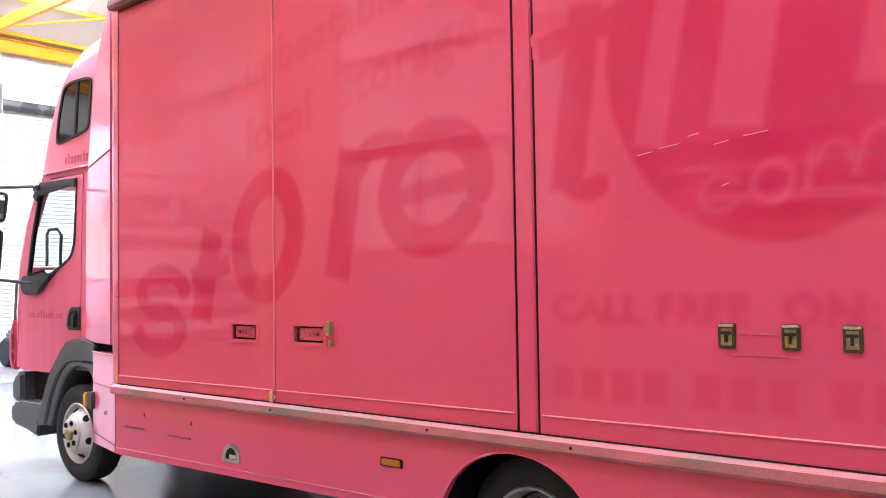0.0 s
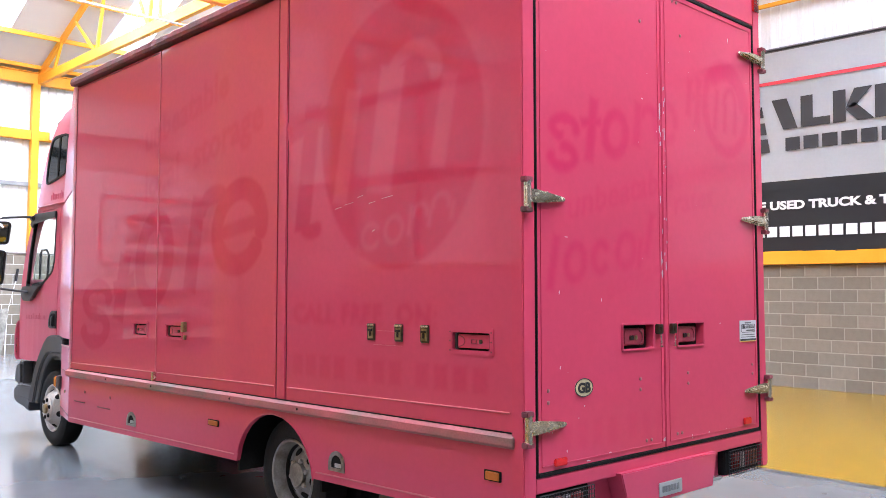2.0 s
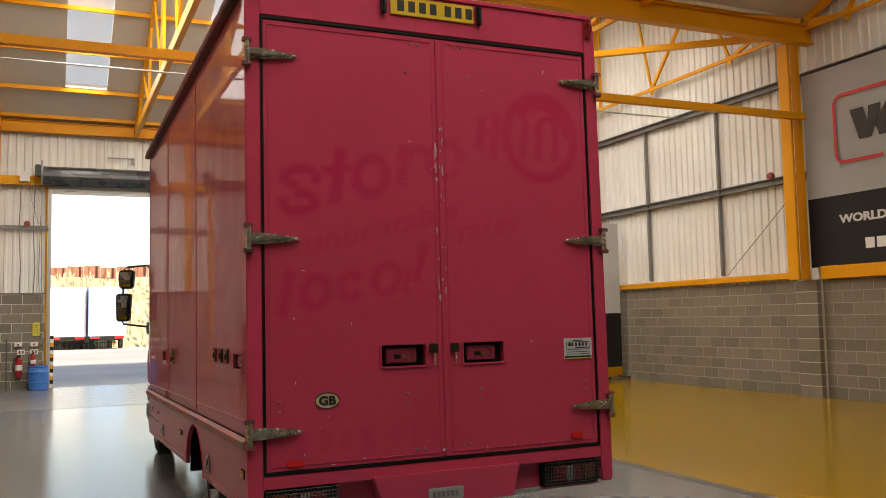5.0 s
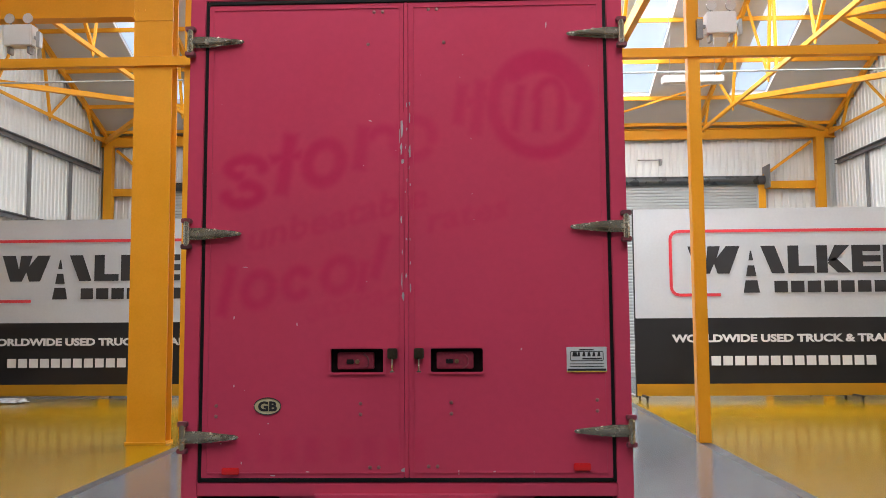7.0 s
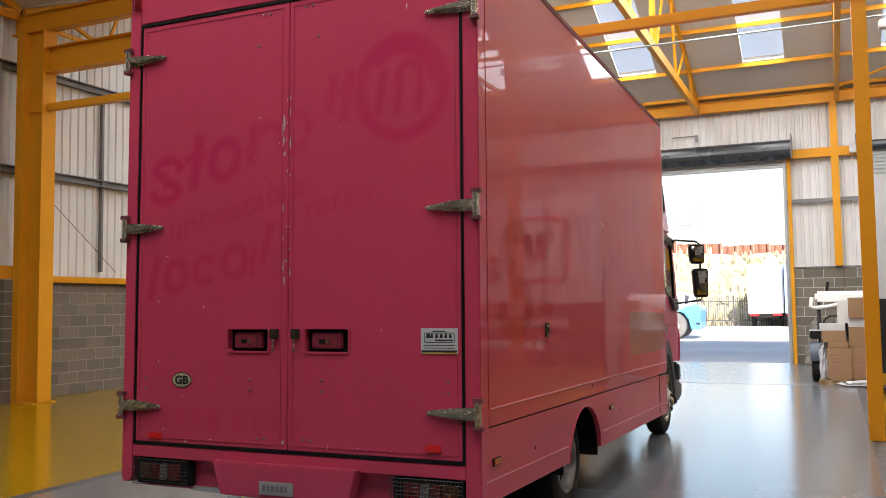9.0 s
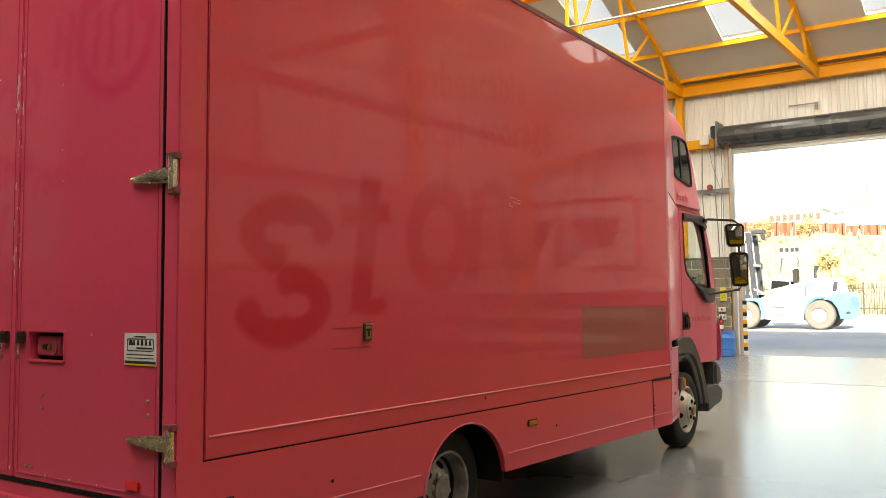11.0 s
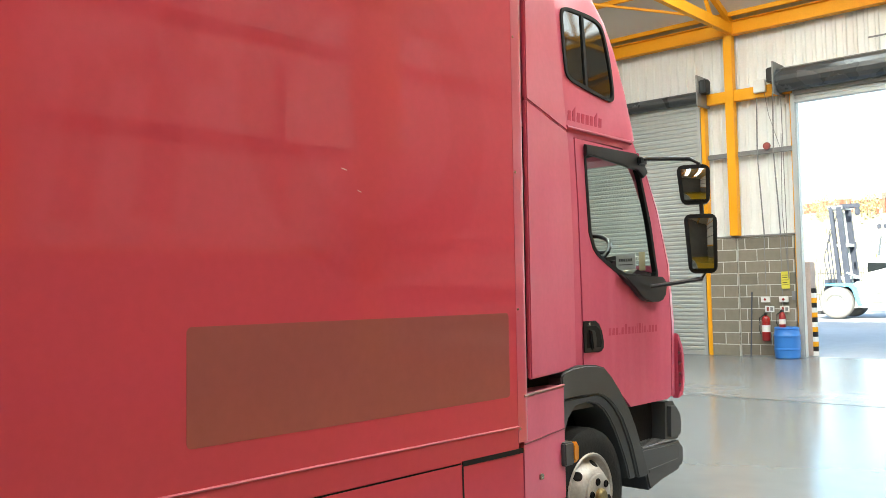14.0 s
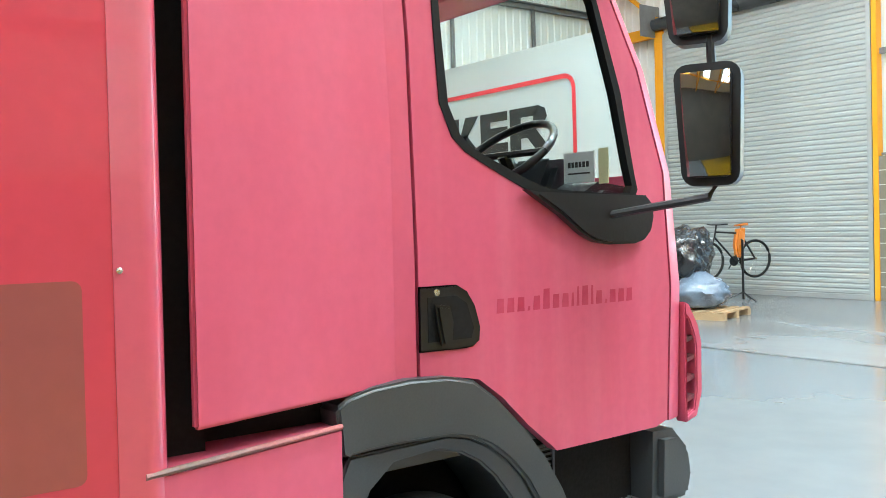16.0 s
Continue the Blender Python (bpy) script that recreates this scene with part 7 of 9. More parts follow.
# ---- banners: cloth on steel frames with castors, and the wall banners ----
def banner(label, x0, x1, z0, z1, m, floor_standing):
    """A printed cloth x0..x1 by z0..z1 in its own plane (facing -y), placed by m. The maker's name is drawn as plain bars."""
    b = thing("banner", label, "banner", "hall banners", at=m)
    w, k = x1 - x0, (x1 - x0) / 7.0
    zb = z0 + (z1 - z0) * (0.412 if floor_standing else 0.355)
    zy = z0 + 0.24 if floor_standing else z0 + 0.02

    def cloth(name, a, c, mat_, lab=""):
        bm = B()
        n = 40
        prev = None
        for i in range(n + 1):
            x = x0 + w * i / n
            col = []
            for j in range(9):
                z = a + (c - a) * j / 8
                yy = 0.010 * noise.noise((x * 0.9, z * 0.7, 5)) + 0.006 * noise.noise((x * 3, z * 2, 2))
                col.append(bm.verts.new((x, yy, z)))
            if prev:
                for j in range(8):
                    bm.faces.new((prev[j], col[j], col[j + 1], prev[j + 1]))
            prev = col
        bmesh.ops.solidify(bm, geom=list(bm.faces), thickness=-0.006)
        return part(name, bm, mat_, b, lab, smooth=60)
    cloth("cloth", zb, z1, BANNER_GREY, "silver-grey printed cloth")
    cloth("lower_cloth", zy, zb, BANNER_BLACK, "black printed cloth")
    if floor_standing:
        cloth("foot_band", z0, zy, BANNER_YELLOW, "yellow band along the foot")
    y = -0.022
    H = z1 - z0
    # red rounded frame, open at the lower left as in the print
    fz0, fz1 = (z0 + 0.535 * H, z0 + 0.878 * H) if floor_standing else (z0 + 0.512 * H, z0 + 0.845 * H)
    fx0, fx1 = x0 + 0.74 * k, x1 - 0.74 * k
    pts = [(fx0 + 1.0 * k, fz0)]
    r = 0.16 * k
    pts += [(fx0 + r, fz0)] + [(fx0 + r - r * math.sin(radians(a)), fz0 + r - r * math.cos(radians(a))) for a in (30, 60, 90)]
    pts += [(fx0 + r - r * math.cos(radians(a)), fz1 - r + r * math.sin(radians(a))) for a in (0, 30, 60, 90)]
    pts += [(fx1 - r + r * math.sin(radians(a)), fz1 - r + r * math.cos(radians(a))) for a in (0, 30, 60, 90)]
    pts += [(fx1 - r + r * math.cos(radians(a)), fz0 + r - r * math.sin(radians(a))) for a in (0, 30, 60, 90)]
    pts += [(fx1 - 0.35 * k, fz0)]
    bm = B()
    for p, q in zip(pts, pts[1:]):
        bar(bm, (p[0], y, p[1]), (q[0], y, q[1]), 0.062 * k, 0.003, (0, 1, 0))
    part("red_frame", bm, BANNER_RED, b, "red rounded frame line")
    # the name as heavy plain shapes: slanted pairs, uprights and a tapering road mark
    lz0, lz1 = (fz0 + 0.33 * (fz1 - fz0), fz0 + 0.76 * (fz1 - fz0)) if floor_standing else (fz0 + 0.285 * (fz1 - fz0), fz0 + 0.741 * (fz1 - fz0))
    fx = fx0 + 0.35 * k
    lh = lz1 - lz0

    def quad(name, a, mat_=BANNER_INK):
        bm = B()
        prism(bm, [(fx + px * k, lz0 + pz * lh) for px, pz in a], "y", y, y - 0.003)
        part(name, bm, mat_, b)
    # two slanted pairs, then the road mark, then the slanted stroke and the uprights with their arms
    quad("logo_bar", [(0.18, 0), (0.44, 0), (0.29, 1), (0.0, 1)])
    quad("logo_bar", [(0.36, 0.34), (0.44, 0), (0.60, 0.62), (0.66, 1), (0.41, 1)])
    quad("logo_bar", [(0.60, 0), (0.84, 0), (1.06, 1), (0.78, 1), (0.52, 0.42)])
    for p0, p1 in ((0.0, 0.30), (0.40, 0.66), (0.78, 1.02)):
        wd = lambda v: 0.165 - 0.15 * v
        quad("logo_mark", [(1.28 - wd(p0), -0.70 + 1.5 * p0), (1.28 + wd(p0), -0.70 + 1.5 * p0), (1.28 + wd(p1), -0.70 + 1.5 * p1), (1.28 - wd(p1), -0.70 + 1.5 * p1)])
    quad("logo_bar", [(1.70, 0), (1.97, 0), (1.77, 1), (1.48, 1)])
    for x in (2.03, 2.61, 3.32, 3.95):
        quad("logo_bar", [(x, 0), (x + 0.22, 0), (x + 0.22, 1), (x, 1)])
    quad("logo_bar", [(2.25, 0), (2.56, 0), (2.56, 0.26), (2.25, 0.26)])
    quad("logo_bar", [(2.83, 0.36), (3.03, 0), (3.31, 0), (2.98, 0.58)])
    quad("logo_bar", [(2.83, 0.42), (2.98, 0.42), (3.28, 1), (2.98, 1)])
    for zz in (0, 0.39, 0.77):
        quad("logo_bar", [(3.54, zz), (3.90, zz), (3.90, zz + 0.23), (3.54, zz + 0.23)])
    quad("logo_bar", [(4.17, 0.77), (4.45, 0.77), (4.55, 1), (4.17, 1)])
    quad("logo_bar", [(4.17, 0.26), (4.30, 0.26), (4.44, 0), (4.70, 0), (4.46, 0.46), (4.17, 0.46)])
    quad("logo_bar", [(4.40, 0.42), (4.60, 0.50), (4.68, 0.72), (4.64, 0.92), (4.50, 1), (4.42, 0.78)])
    for i in range(9):
        x = 1.74 + i * 0.336
        quad("logo_bar", [(x, -0.70), (x + 0.27, -0.70), (x + 0.27, -0.28), (x, -0.28)])
    tz = z0 + (0.285 if floor_standing else 0.2155) * H
    lettering("WORLDWIDE USED TRUCK & TRAILER SALES", 0.207 * k, BANNER_WHITE, b, plane((fx0, y, tz), (1, 0, 0), (0, 0, 1)), "slogan", "white capital letters", bold=0.009, across=fx1 - fx0)
    uz = z0 + (0.16 if floor_standing else 0.08) * H
    n = 19
    ux0, ux1 = fx0 + 0.53 * k, fx0 + 5.07 * k
    for i in range(n):
        if i == 15:
            continue
        xa = ux0 + (ux1 - ux0) * i / n
        bm = B(); box(bm, xa, xa + (ux1 - ux0) / n * 0.80, y - 0.003, y, uz, uz + 0.19 * k)
        part("address_bar", bm, BANNER_WHITE, b)
    if not floor_standing:
        for zz in (z0 + 0.1, z1 - 0.1):
            part("batten", box(B(), x0 + 0.05, x1 - 0.05, 0.012, 0.14, zz - 0.03, zz + 0.03), FRAME_STEEL, b)
    if floor_standing:
        for px in (x0, x1, (x0 + x1) / 2):
            bm = B(); tube(bm, [(px, 0.04, 0.07), (px, 0.04, z1)], 0.022, 8)
            part("post", bm, FRAME_STEEL, b)
        bm = B(); tube(bm, [(x0, 0.04, z1 - 0.02), (x1, 0.04, z1 - 0.02)], 0.02, 8)
        part("top_rail", bm, FRAME_STEEL, b)
        bm = B(); tube(bm, [(x0, 0.04, 0.16), (x1, 0.04, 0.16)], 0.02, 8)
        part("bottom_rail", bm, FRAME_STEEL, b)
        for px in (x0 + 0.12, x1 - 0.12, x0 + w * 0.62):
            bm = B(); box(bm, px - 0.03, px + 0.03, -0.45, 0.45, 0.09, 0.13, 0.006)
            ft = part("foot", bm, FRAME_STEEL, b)
            for py in (-0.4, 0.4):
                bm = B(); lathe(bm, [(0.0, -0.015), (0.04, -0.015), (0.04, 0.015), (0.0, 0.015)], "x", (px, py, 0.04), 12)
                box(bm, px - 0.02, px + 0.02, py - 0.02, py + 0.02, 0.05, 0.10)
                part("castor", bm, RED if px > x1 - 1 and py < 0 else FRAME_STEEL, ft)
    return b


banner("silver and black display banner on a wheeled steel frame", 0.0, 6.84, 0.12, 3.83, pose(-10.64, 13.22, 0), True)
banner("silver and black banner on a wheeled frame before a roller door", 0.0, 6.92, 0.10, 3.88, pose(3.68, 12.92, 0), True)
banner("large silver and black banner hung on wall cladding", 0.0, 6.87, 2.40, 6.09, pose(WALL_R - 0.135, 7.0, 0, 0, 0, -90), False)
banner("large silver and black banner hung on wall cladding by a column", 0.0, 6.87, 2.40, 6.09, pose(WALL_L + 0.135, -0.40, 0, 0, 0, 90), False)
bm = B(); bar(bm, (WALL_R - 0.06, 5.40, 6.175), (WALL_R - 0.06, 4.94, 6.175), 0.05, 0.025)
solid("rod", bm, GREY_RAIL, "short dark steel rod fixed above a banner", "rod")


# ---- twin emergency lights on the frame ----
def emergency_light(x, y, z):
    e = thing("emergency_light", "grey twin-spot emergency light box bolted to yellow steel", "emergency light", "emergency lights", at=pose(x, y, z))
    bm = B(); box(bm, -0.20, 0.20, -0.10, 0.10, -0.15, 0.15, 0.012)
    part("body", bm, WHITE, e, "pale grey battery box")
    for sx in (-0.13, 0.13):
        bm = B(); lathe(bm, [(0.0, 0.06), (0.04, 0.05), (0.07, 0.0), (0.072, -0.02), (0.0, -0.021)], "y", (sx, -0.06, 0.24), 16)
        lamp = part("spot_lamp", bm, CLEARLENS, e, "round clear spot lamp", smooth=40)
        bm = B(); tube(bm, [(sx, -0.03, 0.15), (sx, -0.03, 0.24)], 0.012, 6)
        part("stem", bm, GREY_RAIL, lamp)
    for sx in (-0.14, 0.14):
        bm = B(); box(bm, sx - 0.02, sx + 0.02, -0.06, 0.06, -0.25, -0.15, 0.004)
        part("bracket", bm, GREY_RAIL, e)
    bm = B(); box(bm, 0.24, 0.29, -0.05, 0.05, -0.16, 0.06, 0.006); box(bm, 0.20, 0.24, -0.02, 0.02, -0.04, 0.0)
    part("switch_box", bm, JAMB, e)
    return e


emergency_light(-5.92, 6.80, 5.65)
emergency_light(3.80, 6.80, 5.65)
bm = B(); box(bm, 3.48, 3.72, 6.78, 6.84, 5.60, 5.64); box(bm, 3.48, 3.56, 6.76, 6.86, 5.45, 5.72)
solid("lamp_bracket", bm, GREY_RAIL, "steel bracket holding the light to the slim column", "bracket")
# strip lights hung under the roof
for x, y, z in ((4.40, 10.69, 5.95),):
    f = thing("strip_light", "white linear light fitting hung on wires under the roof", "light", "strip lights", at=pose(x, y, z))
    bm = B(); box(bm, -0.55, 0.55, -0.09, 0.09, -0.07, 0.07, 0.015)
    part("housing", bm, WHITE, f)
    bm = B(); tube(bm, [(-0.4, 0, 0.07), (-0.4, 0, roof_z(y) - z + 0.02)], 0.006, 5); tube(bm, [(0.4, 0, 0.07), (0.4, 0, roof_z(y) - z + 0.02)], 0.006, 5)
    part("wire", bm, GREY_RAIL, f)
bm = B(); tube(bm, [(WALL_L, 10.69, 6.10), (WALL_R, 10.69, 6.10)], 0.018, 6)
solid("conduit", bm, JAMB, "thin pale conduit crossing under the roof", "conduit")

# ---- front wall fittings left of the open door ----
for x0, zt in ((-3.12, 5.4), (-2.78, 5.5)):
    bm = B(); tube(bm, [(x0, WALL_F - 0.02, 1.28), (x0, WALL_F - 0.02, 2.6), (x0 + 0.03, WALL_F - 0.17, 3.2), (x0 - 0.02, WALL_F - 0.17, 4.2), (x0 + 0.02, WALL_F - 0.2, zt)], 0.014, 6)
    solid("conduit", bm, GREY_RAIL, "grey cable conduit running up the wall", "conduit")
bm = B(); tube(bm, [(-2.62, WALL_F - 0.2, 4.6), (-2.66, WALL_F - 0.2, 3.0), (-2.58, WALL_F - 0.2, 1.6), (-2.6, WALL_F - 0.2, 5.6)], 0.008, 5)
solid("cable", bm, GREY_RAIL, "loose cable hanging beside the roller door", "cable")
bm = B(); tube(bm, [(-2.95, WALL_F - 0.2, 5.6), (-2.85, WALL_F - 0.22, 5.0), (-2.65, WALL_F - 0.2, 4.3)], 0.006, 5)
solid("cable", bm, GREY_RAIL, "thin slack cable below the motor", "cable")
bm = B(); box(bm, -3.14, -2.9, WALL_F - 0.26, WALL_F - 0.15, 5.50, 5.76, 0.01)
solid("junction_box", bm, WHITE, "white junction box on the yellow rail", "junction box")
bm = B(); box(bm, 3.55, 3.72, WALL_F - 0.26, WALL_F - 0.15, 5.46, 5.72, 0.01)
solid("junction_box", bm, WHITE, "white junction box on the yellow rail", "junction box")
for x in (-0.6, 5.6):
    bm = B(); bar(bm, (x - 0.35, WALL_F + 0.03, 6.28), (x + 0.35, WALL_F + 0.03, 6.28), 0.02, 0.03); box(bm, x + 0.28, x + 0.34, WALL_F - 0.02, WALL_F + 0.09, 6.12, 6.3)
    solid("wall_bracket", bm, GREY_RAIL, "small steel bracket on the cladding", "bracket")
bm = B(); lathe(bm, [(0.0, -0.06), (0.07, -0.05), (0.08, 0.0), (0.05, 0.05), (0.0, 0.06)], "y", (-2.95, WALL_F - 0.12, 4.38), 14)
solid("alarm_bell", bm, DULL_RED, "small red alarm sounder on the rail", "alarm", smooth=40)
bm = B(); lathe(bm, [(0.0, -0.06), (0.07, -0.05), (0.08, 0.0), (0.05, 0.05), (0.0, 0.06)], "x", (WALL_R - 0.18, 7.85, 4.30), 14)
solid("alarm_bell", bm, DULL_RED, "small red alarm sounder on the sheeting rail", "alarm", smooth=40)
yl = WALL_F - 0.06
nt = thing("safety_notice", "yellow safety notice on the blockwork", "sign", at=pose(-2.70, yl, 1.56))
bm = B(); box(bm, -0.085, 0.085, -0.006, 0.004, -0.15, 0.20)
part("board", bm, HI_VIS, nt)
bm = B()
for k in range(5):
    box(bm, -0.06, 0.06 - 0.02 * (k % 2), -0.009, -0.006, 0.12 - k * 0.05, 0.132 - k * 0.05)
part("print", bm, INK, nt)
for x, z in ((-3.12, 1.19), (-2.74, 1.19)):
    s_ = thing("switch_box", "small white switch box on the blockwork", "switch box", at=pose(x, yl, z))
    bm = B(); box(bm, -0.09, 0.09, -0.05, 0.01, -0.06, 0.06, 0.008)
    part("body", bm, WHITE, s_)
    bm = B(); lathe(bm, [(0.025, -0.05), (0.025, -0.07), (0.0, -0.072)], "y", (0, 0, 0), 10)
    part("button", bm, RED, s_)
for x in (-3.05, -2.74):
    s_ = thing("extinguisher_sign", "small white and red extinguisher sign", "sign", at=pose(x, yl, 0.99))
    bm = B(); box(bm, -0.095, 0.095, -0.004, 0.006, -0.065, 0.065)
    part("board", bm, WHITE, s_)
    bm = B(); box(bm, -0.06, -0.015, -0.007, -0.004, -0.04, 0.04)
    part("print", bm, DULL_RED, s_)
    bm = B(); box(bm, 0.015, 0.07, -0.007, -0.004, -0.035, 0.035)
    part("print", bm, GREY_RAIL, s_)
bm = B(); box(bm, -2.58, -2.50, yl - 0.02, yl + 0.03, 1.18, 1.36, 0.006)
solid("door_control", bm, GREY_RAIL, "grey door control box on the post", "control box")


def extinguisher(x, y, z, small):
    e = thing("fire_extinguisher", "red fire extinguisher hung on the blockwork" if not small else "small red fire extinguisher on the blockwork", "fire extinguisher", "fire extinguishers", at=pose(x, y, z))
    h, r = (0.52, 0.085) if not small else (0.38, 0.065)
    bm = B(); lathe(bm, [(0.0, 0.0), (r * 0.9, 0.0), (r, 0.02), (r, h - 0.08), (r * 0.8, h - 0.03), (0.03, h), (0.0, h)], "z", (0, 0, 0), 18)
    part("cylinder", bm, RED, e, smooth=40)
    bm = B(); box(bm, -0.02, 0.02, -0.05, 0.05, h, h + 0.05, 0.006); tube(bm, [(0, 0, h + 0.04), (0, -0.09, h + 0.07)], 0.008, 5)
    part("valve", bm, BLACK, e)
    bm = B(); tube(bm, [(-0.02, 0, h + 0.02), (-r - 0.04, -0.01, h - 0.05), (-r - 0.05, -0.01, h * 0.4), (-r - 0.02, -0.01, h * 0.25)], 0.012, 6)
    part("hose", bm, BLACK, e)
    bm = B(); lathe(bm, [(r + 0.001, h * 0.35), (r + 0.001, h * 0.62)], "z", (0, 0, 0), 18)
    part("data_label", bm, WHITE, e)
    bm = B(); box(bm, -0.03, 0.03, r * 0.9, 0.14, h * 0.6, h * 0.8)
    part("bracket", bm, FRAME_STEEL, e)


extinguisher(-3.10, yl - 0.10, 0.34, False)
extinguisher(-2.76, yl - 0.10, 0.55, True)
bm = B(); tube(bm, [(-3.38, yl - 0.25, 0.0), (-3.40, yl - 0.03, 1.35)], 0.014, 6)
solid("broom_pole", bm, MAST, "dark broom pole leaning on the blockwork", "pole")
bm = B(); box(bm, -3.6, -2.9, yl - 0.12, yl, 0.0, 0.03, 0.004)
solid("floor_plate", bm, GREY_RAIL, "thin steel strip on the floor by the wall", "strip")

bar_ = thing("drum", "blue plastic drum standing by the open door", "drum", at=pose(-2.63, 20.18, 0) @ Matrix.Scale(0.88, 4))
bm = B(); lathe(bm, [(0.0, 0.0), (0.25, 0.0), (0.275, 0.03), (0.285, 0.2), (0.295, 0.21), (0.295, 0.24), (0.285, 0.25), (0.285, 0.5), (0.295, 0.51), (0.295, 0.54), (0.28, 0.56), (0.27, 0.66), (0.20, 0.70), (0.0, 0.70)], "z", (0, 0, 0), 32)
part("shell", bm, BLUE, bar_, smooth=35)
bm = B(); lathe(bm, [(0.26, 0.66), (0.275, 0.68), (0.27, 0.72), (0.24, 0.725), (0.22, 0.70)], "z", (0, 0, 0), 32)
part("rim", bm, BLUE, bar_, smooth=35)
bm = B(); lathe(bm, [(0.05, 0.70), (0.05, 0.73), (0.0, 0.73)], "z", (0.1, 0, 0), 12)
part("cap", bm, BLACK, bar_)
bl = thing("bollard", "black and yellow banded bollard at the door", "bollard", at=pose(-2.34, 20.95, 0))
for k in range(14):
    bm = B(); lathe(bm, [(0.0, k * 0.1), (0.07, k * 0.1), (0.07, k * 0.1 + 0.1), (0.0, k * 0.1 + 0.1)], "z", (0, 0, 0), 18)
    part("band", bm, (BLACK, WHITE, YELLOW)[(13 - k) % 3], bl, smooth=40)
bm = B(); box(bm, -2.5, -2.36, 20.86, 21.2, 0, 1.95, 0.02)
solid("timber_board", bm, PLY, "pale plywood board standing outside the door jamb", "board")

# ---- goods beside the aisle: golf buggy, boxes, wrap ----
gc = thing("golf_buggy", "small golf buggy with a white canopy behind stacked boxes", "golf buggy", at=pose(3.22, 16.0, 0, 0, 0, 0))
bm = B()
prism(bm, [(-0.50, 1.62), (-0.46, 1.76), (-0.30, 1.83), (0.55, 1.85), (0.68, 1.76), (0.70, 1.62)], "x", -0.55, 0.55, 0.05)
part("canopy", bm, WHITE, gc, "white moulded canopy", smooth=50)
bm = B(); tube(bm, [(-0.60, -0.50, 1.70), (-0.63, -0.56, 1.52), (-0.55, -0.60, 1.49), (-0.30, -0.60, 1.51), (0.0, -0.58, 1.58), (0.2, -0.54, 1.64)], 0.045, 8)
part("screen_frame", bm, WHITE, gc, "white curved screen frame", smooth=60)
for sx in (-0.48, 0.48):
    for p, q in (((sx, -0.45, 1.63), (sx * 1.02, -0.70, 0.85)), ((sx, 0.5, 1.63), (sx, 0.6, 0.6))):
        bm = B(); tube(bm, [p, q], 0.028, 8)
        part("canopy_post", bm, FRAME_STEEL, gc, smooth=40)
bm = B(); prism(bm, [(-1.05, 0.36), (-1.08, 0.58), (-0.98, 0.80), (-0.72, 0.92), (-0.60, 0.66), (0.95, 0.66), (1.0, 0.34), (0.95, 0.28), (-0.95, 0.28)], "x", -0.5, 0.5, 0.05)
part("body", bm, BLACK, gc, "dark buggy body", smooth=40)
bm = B(); box(bm, -0.45, 0.45, 0.0, 0.5, 0.66, 0.84, 0.05)
seat = part("bench", bm, SEAT, gc)
bm = B(); box(bm, -0.45, 0.45, 0.42, 0.54, 0.84, 1.15, 0.04)
part("backrest", bm, SEAT, seat)
bm = B(); tube(bm, [(-0.2 + 0.19 * math.cos(radians(a)), -0.45 + 0.08 * math.sin(radians(a)), 1.18 + 0.15 * math.sin(radians(a))) for a in range(0, 361, 24)], 0.022, 6)
wheel_ = part("steering_wheel", bm, BLACK, gc, smooth=60)
bm = B(); tube(bm, [(-0.2, -0.45, 1.18), (-0.2, -0.75, 0.80)], 0.025, 8)
part("column", bm, BLACK, wheel_, smooth=40)
for sx in (-0.55, 0.55):
    bm = B(); box(bm, sx - 0.11, sx + 0.11, -0.88, -0.70, 0.86, 1.02, 0.02)
    hl = part("headlight", bm, BLACK, gc, "black headlight box")
    bm = B(); box(bm, sx - 0.12, sx + 0.12, -0.90, -0.70, 1.02, 1.045, 0.006)
    part("lid", bm, WHITE, hl)
    bm = B(); prism(bm, [(-1.12, 0.42), (-1.10, 0.62), (-0.96, 0.78), (-0.72, 0.80), (-0.58, 0.62), (-0.66, 0.60), (-0.76, 0.72), (-0.94, 0.70), (-1.03, 0.58), (-1.05, 0.42)], "x", sx - 0.11, sx + 0.11, 0.01)
    part("mudguard", bm, BLUE_GREY, gc, "blue-grey mudguard", smooth=40)
    for y in (-0.84, 0.65):
        bm = B(); lathe(bm, [(0.10, -0.09), (0.24, -0.09), (0.27, -0.06), (0.27, 0.06), (0.24, 0.09), (0.10, 0.09)], "x", (sx, y, 0.27), 20)
        w_ = part("wheel", bm, TYRE, gc, smooth=35)
        bm = B(); lathe(bm, [(0.0, -0.06), (0.11, -0.07), (0.11, 0.07), (0.0, 0.06)], "x", (sx, y, 0.27), 14)
        part("hub", bm, GREY_RAIL, w_)


def carton(x, y, z, w, d, h, rz, mat_=None, label="brown cardboard carton, taped shut"):
    c = thing("carton", label, "box", "stacked cartons", at=pose(x, y, z, 0, 0, rz))
    bm = B(); box(bm, -w / 2, w / 2, -d / 2, d / 2, 0, h, 0.006)
    part("body", bm, mat_ or CARD, c)
    bm = B(); box(bm, -w / 2 - 0.001, w / 2 + 0.001, -0.03, 0.03, h - 0.06, h + 0.0015)
    part("tape", bm, FILM, c)
    if mat_ is None and h > 0.4:
        bm = B()
        for k in range(6):
            box(bm, -w * 0.35, -w * 0.35 + w * (0.3 + 0.12 * (k % 3)), -d / 2 - 0.0015, -d / 2, h * 0.75 - k * 0.07, h * 0.75 - k * 0.07 + 0.018)
        part("print", bm, WORN, c)


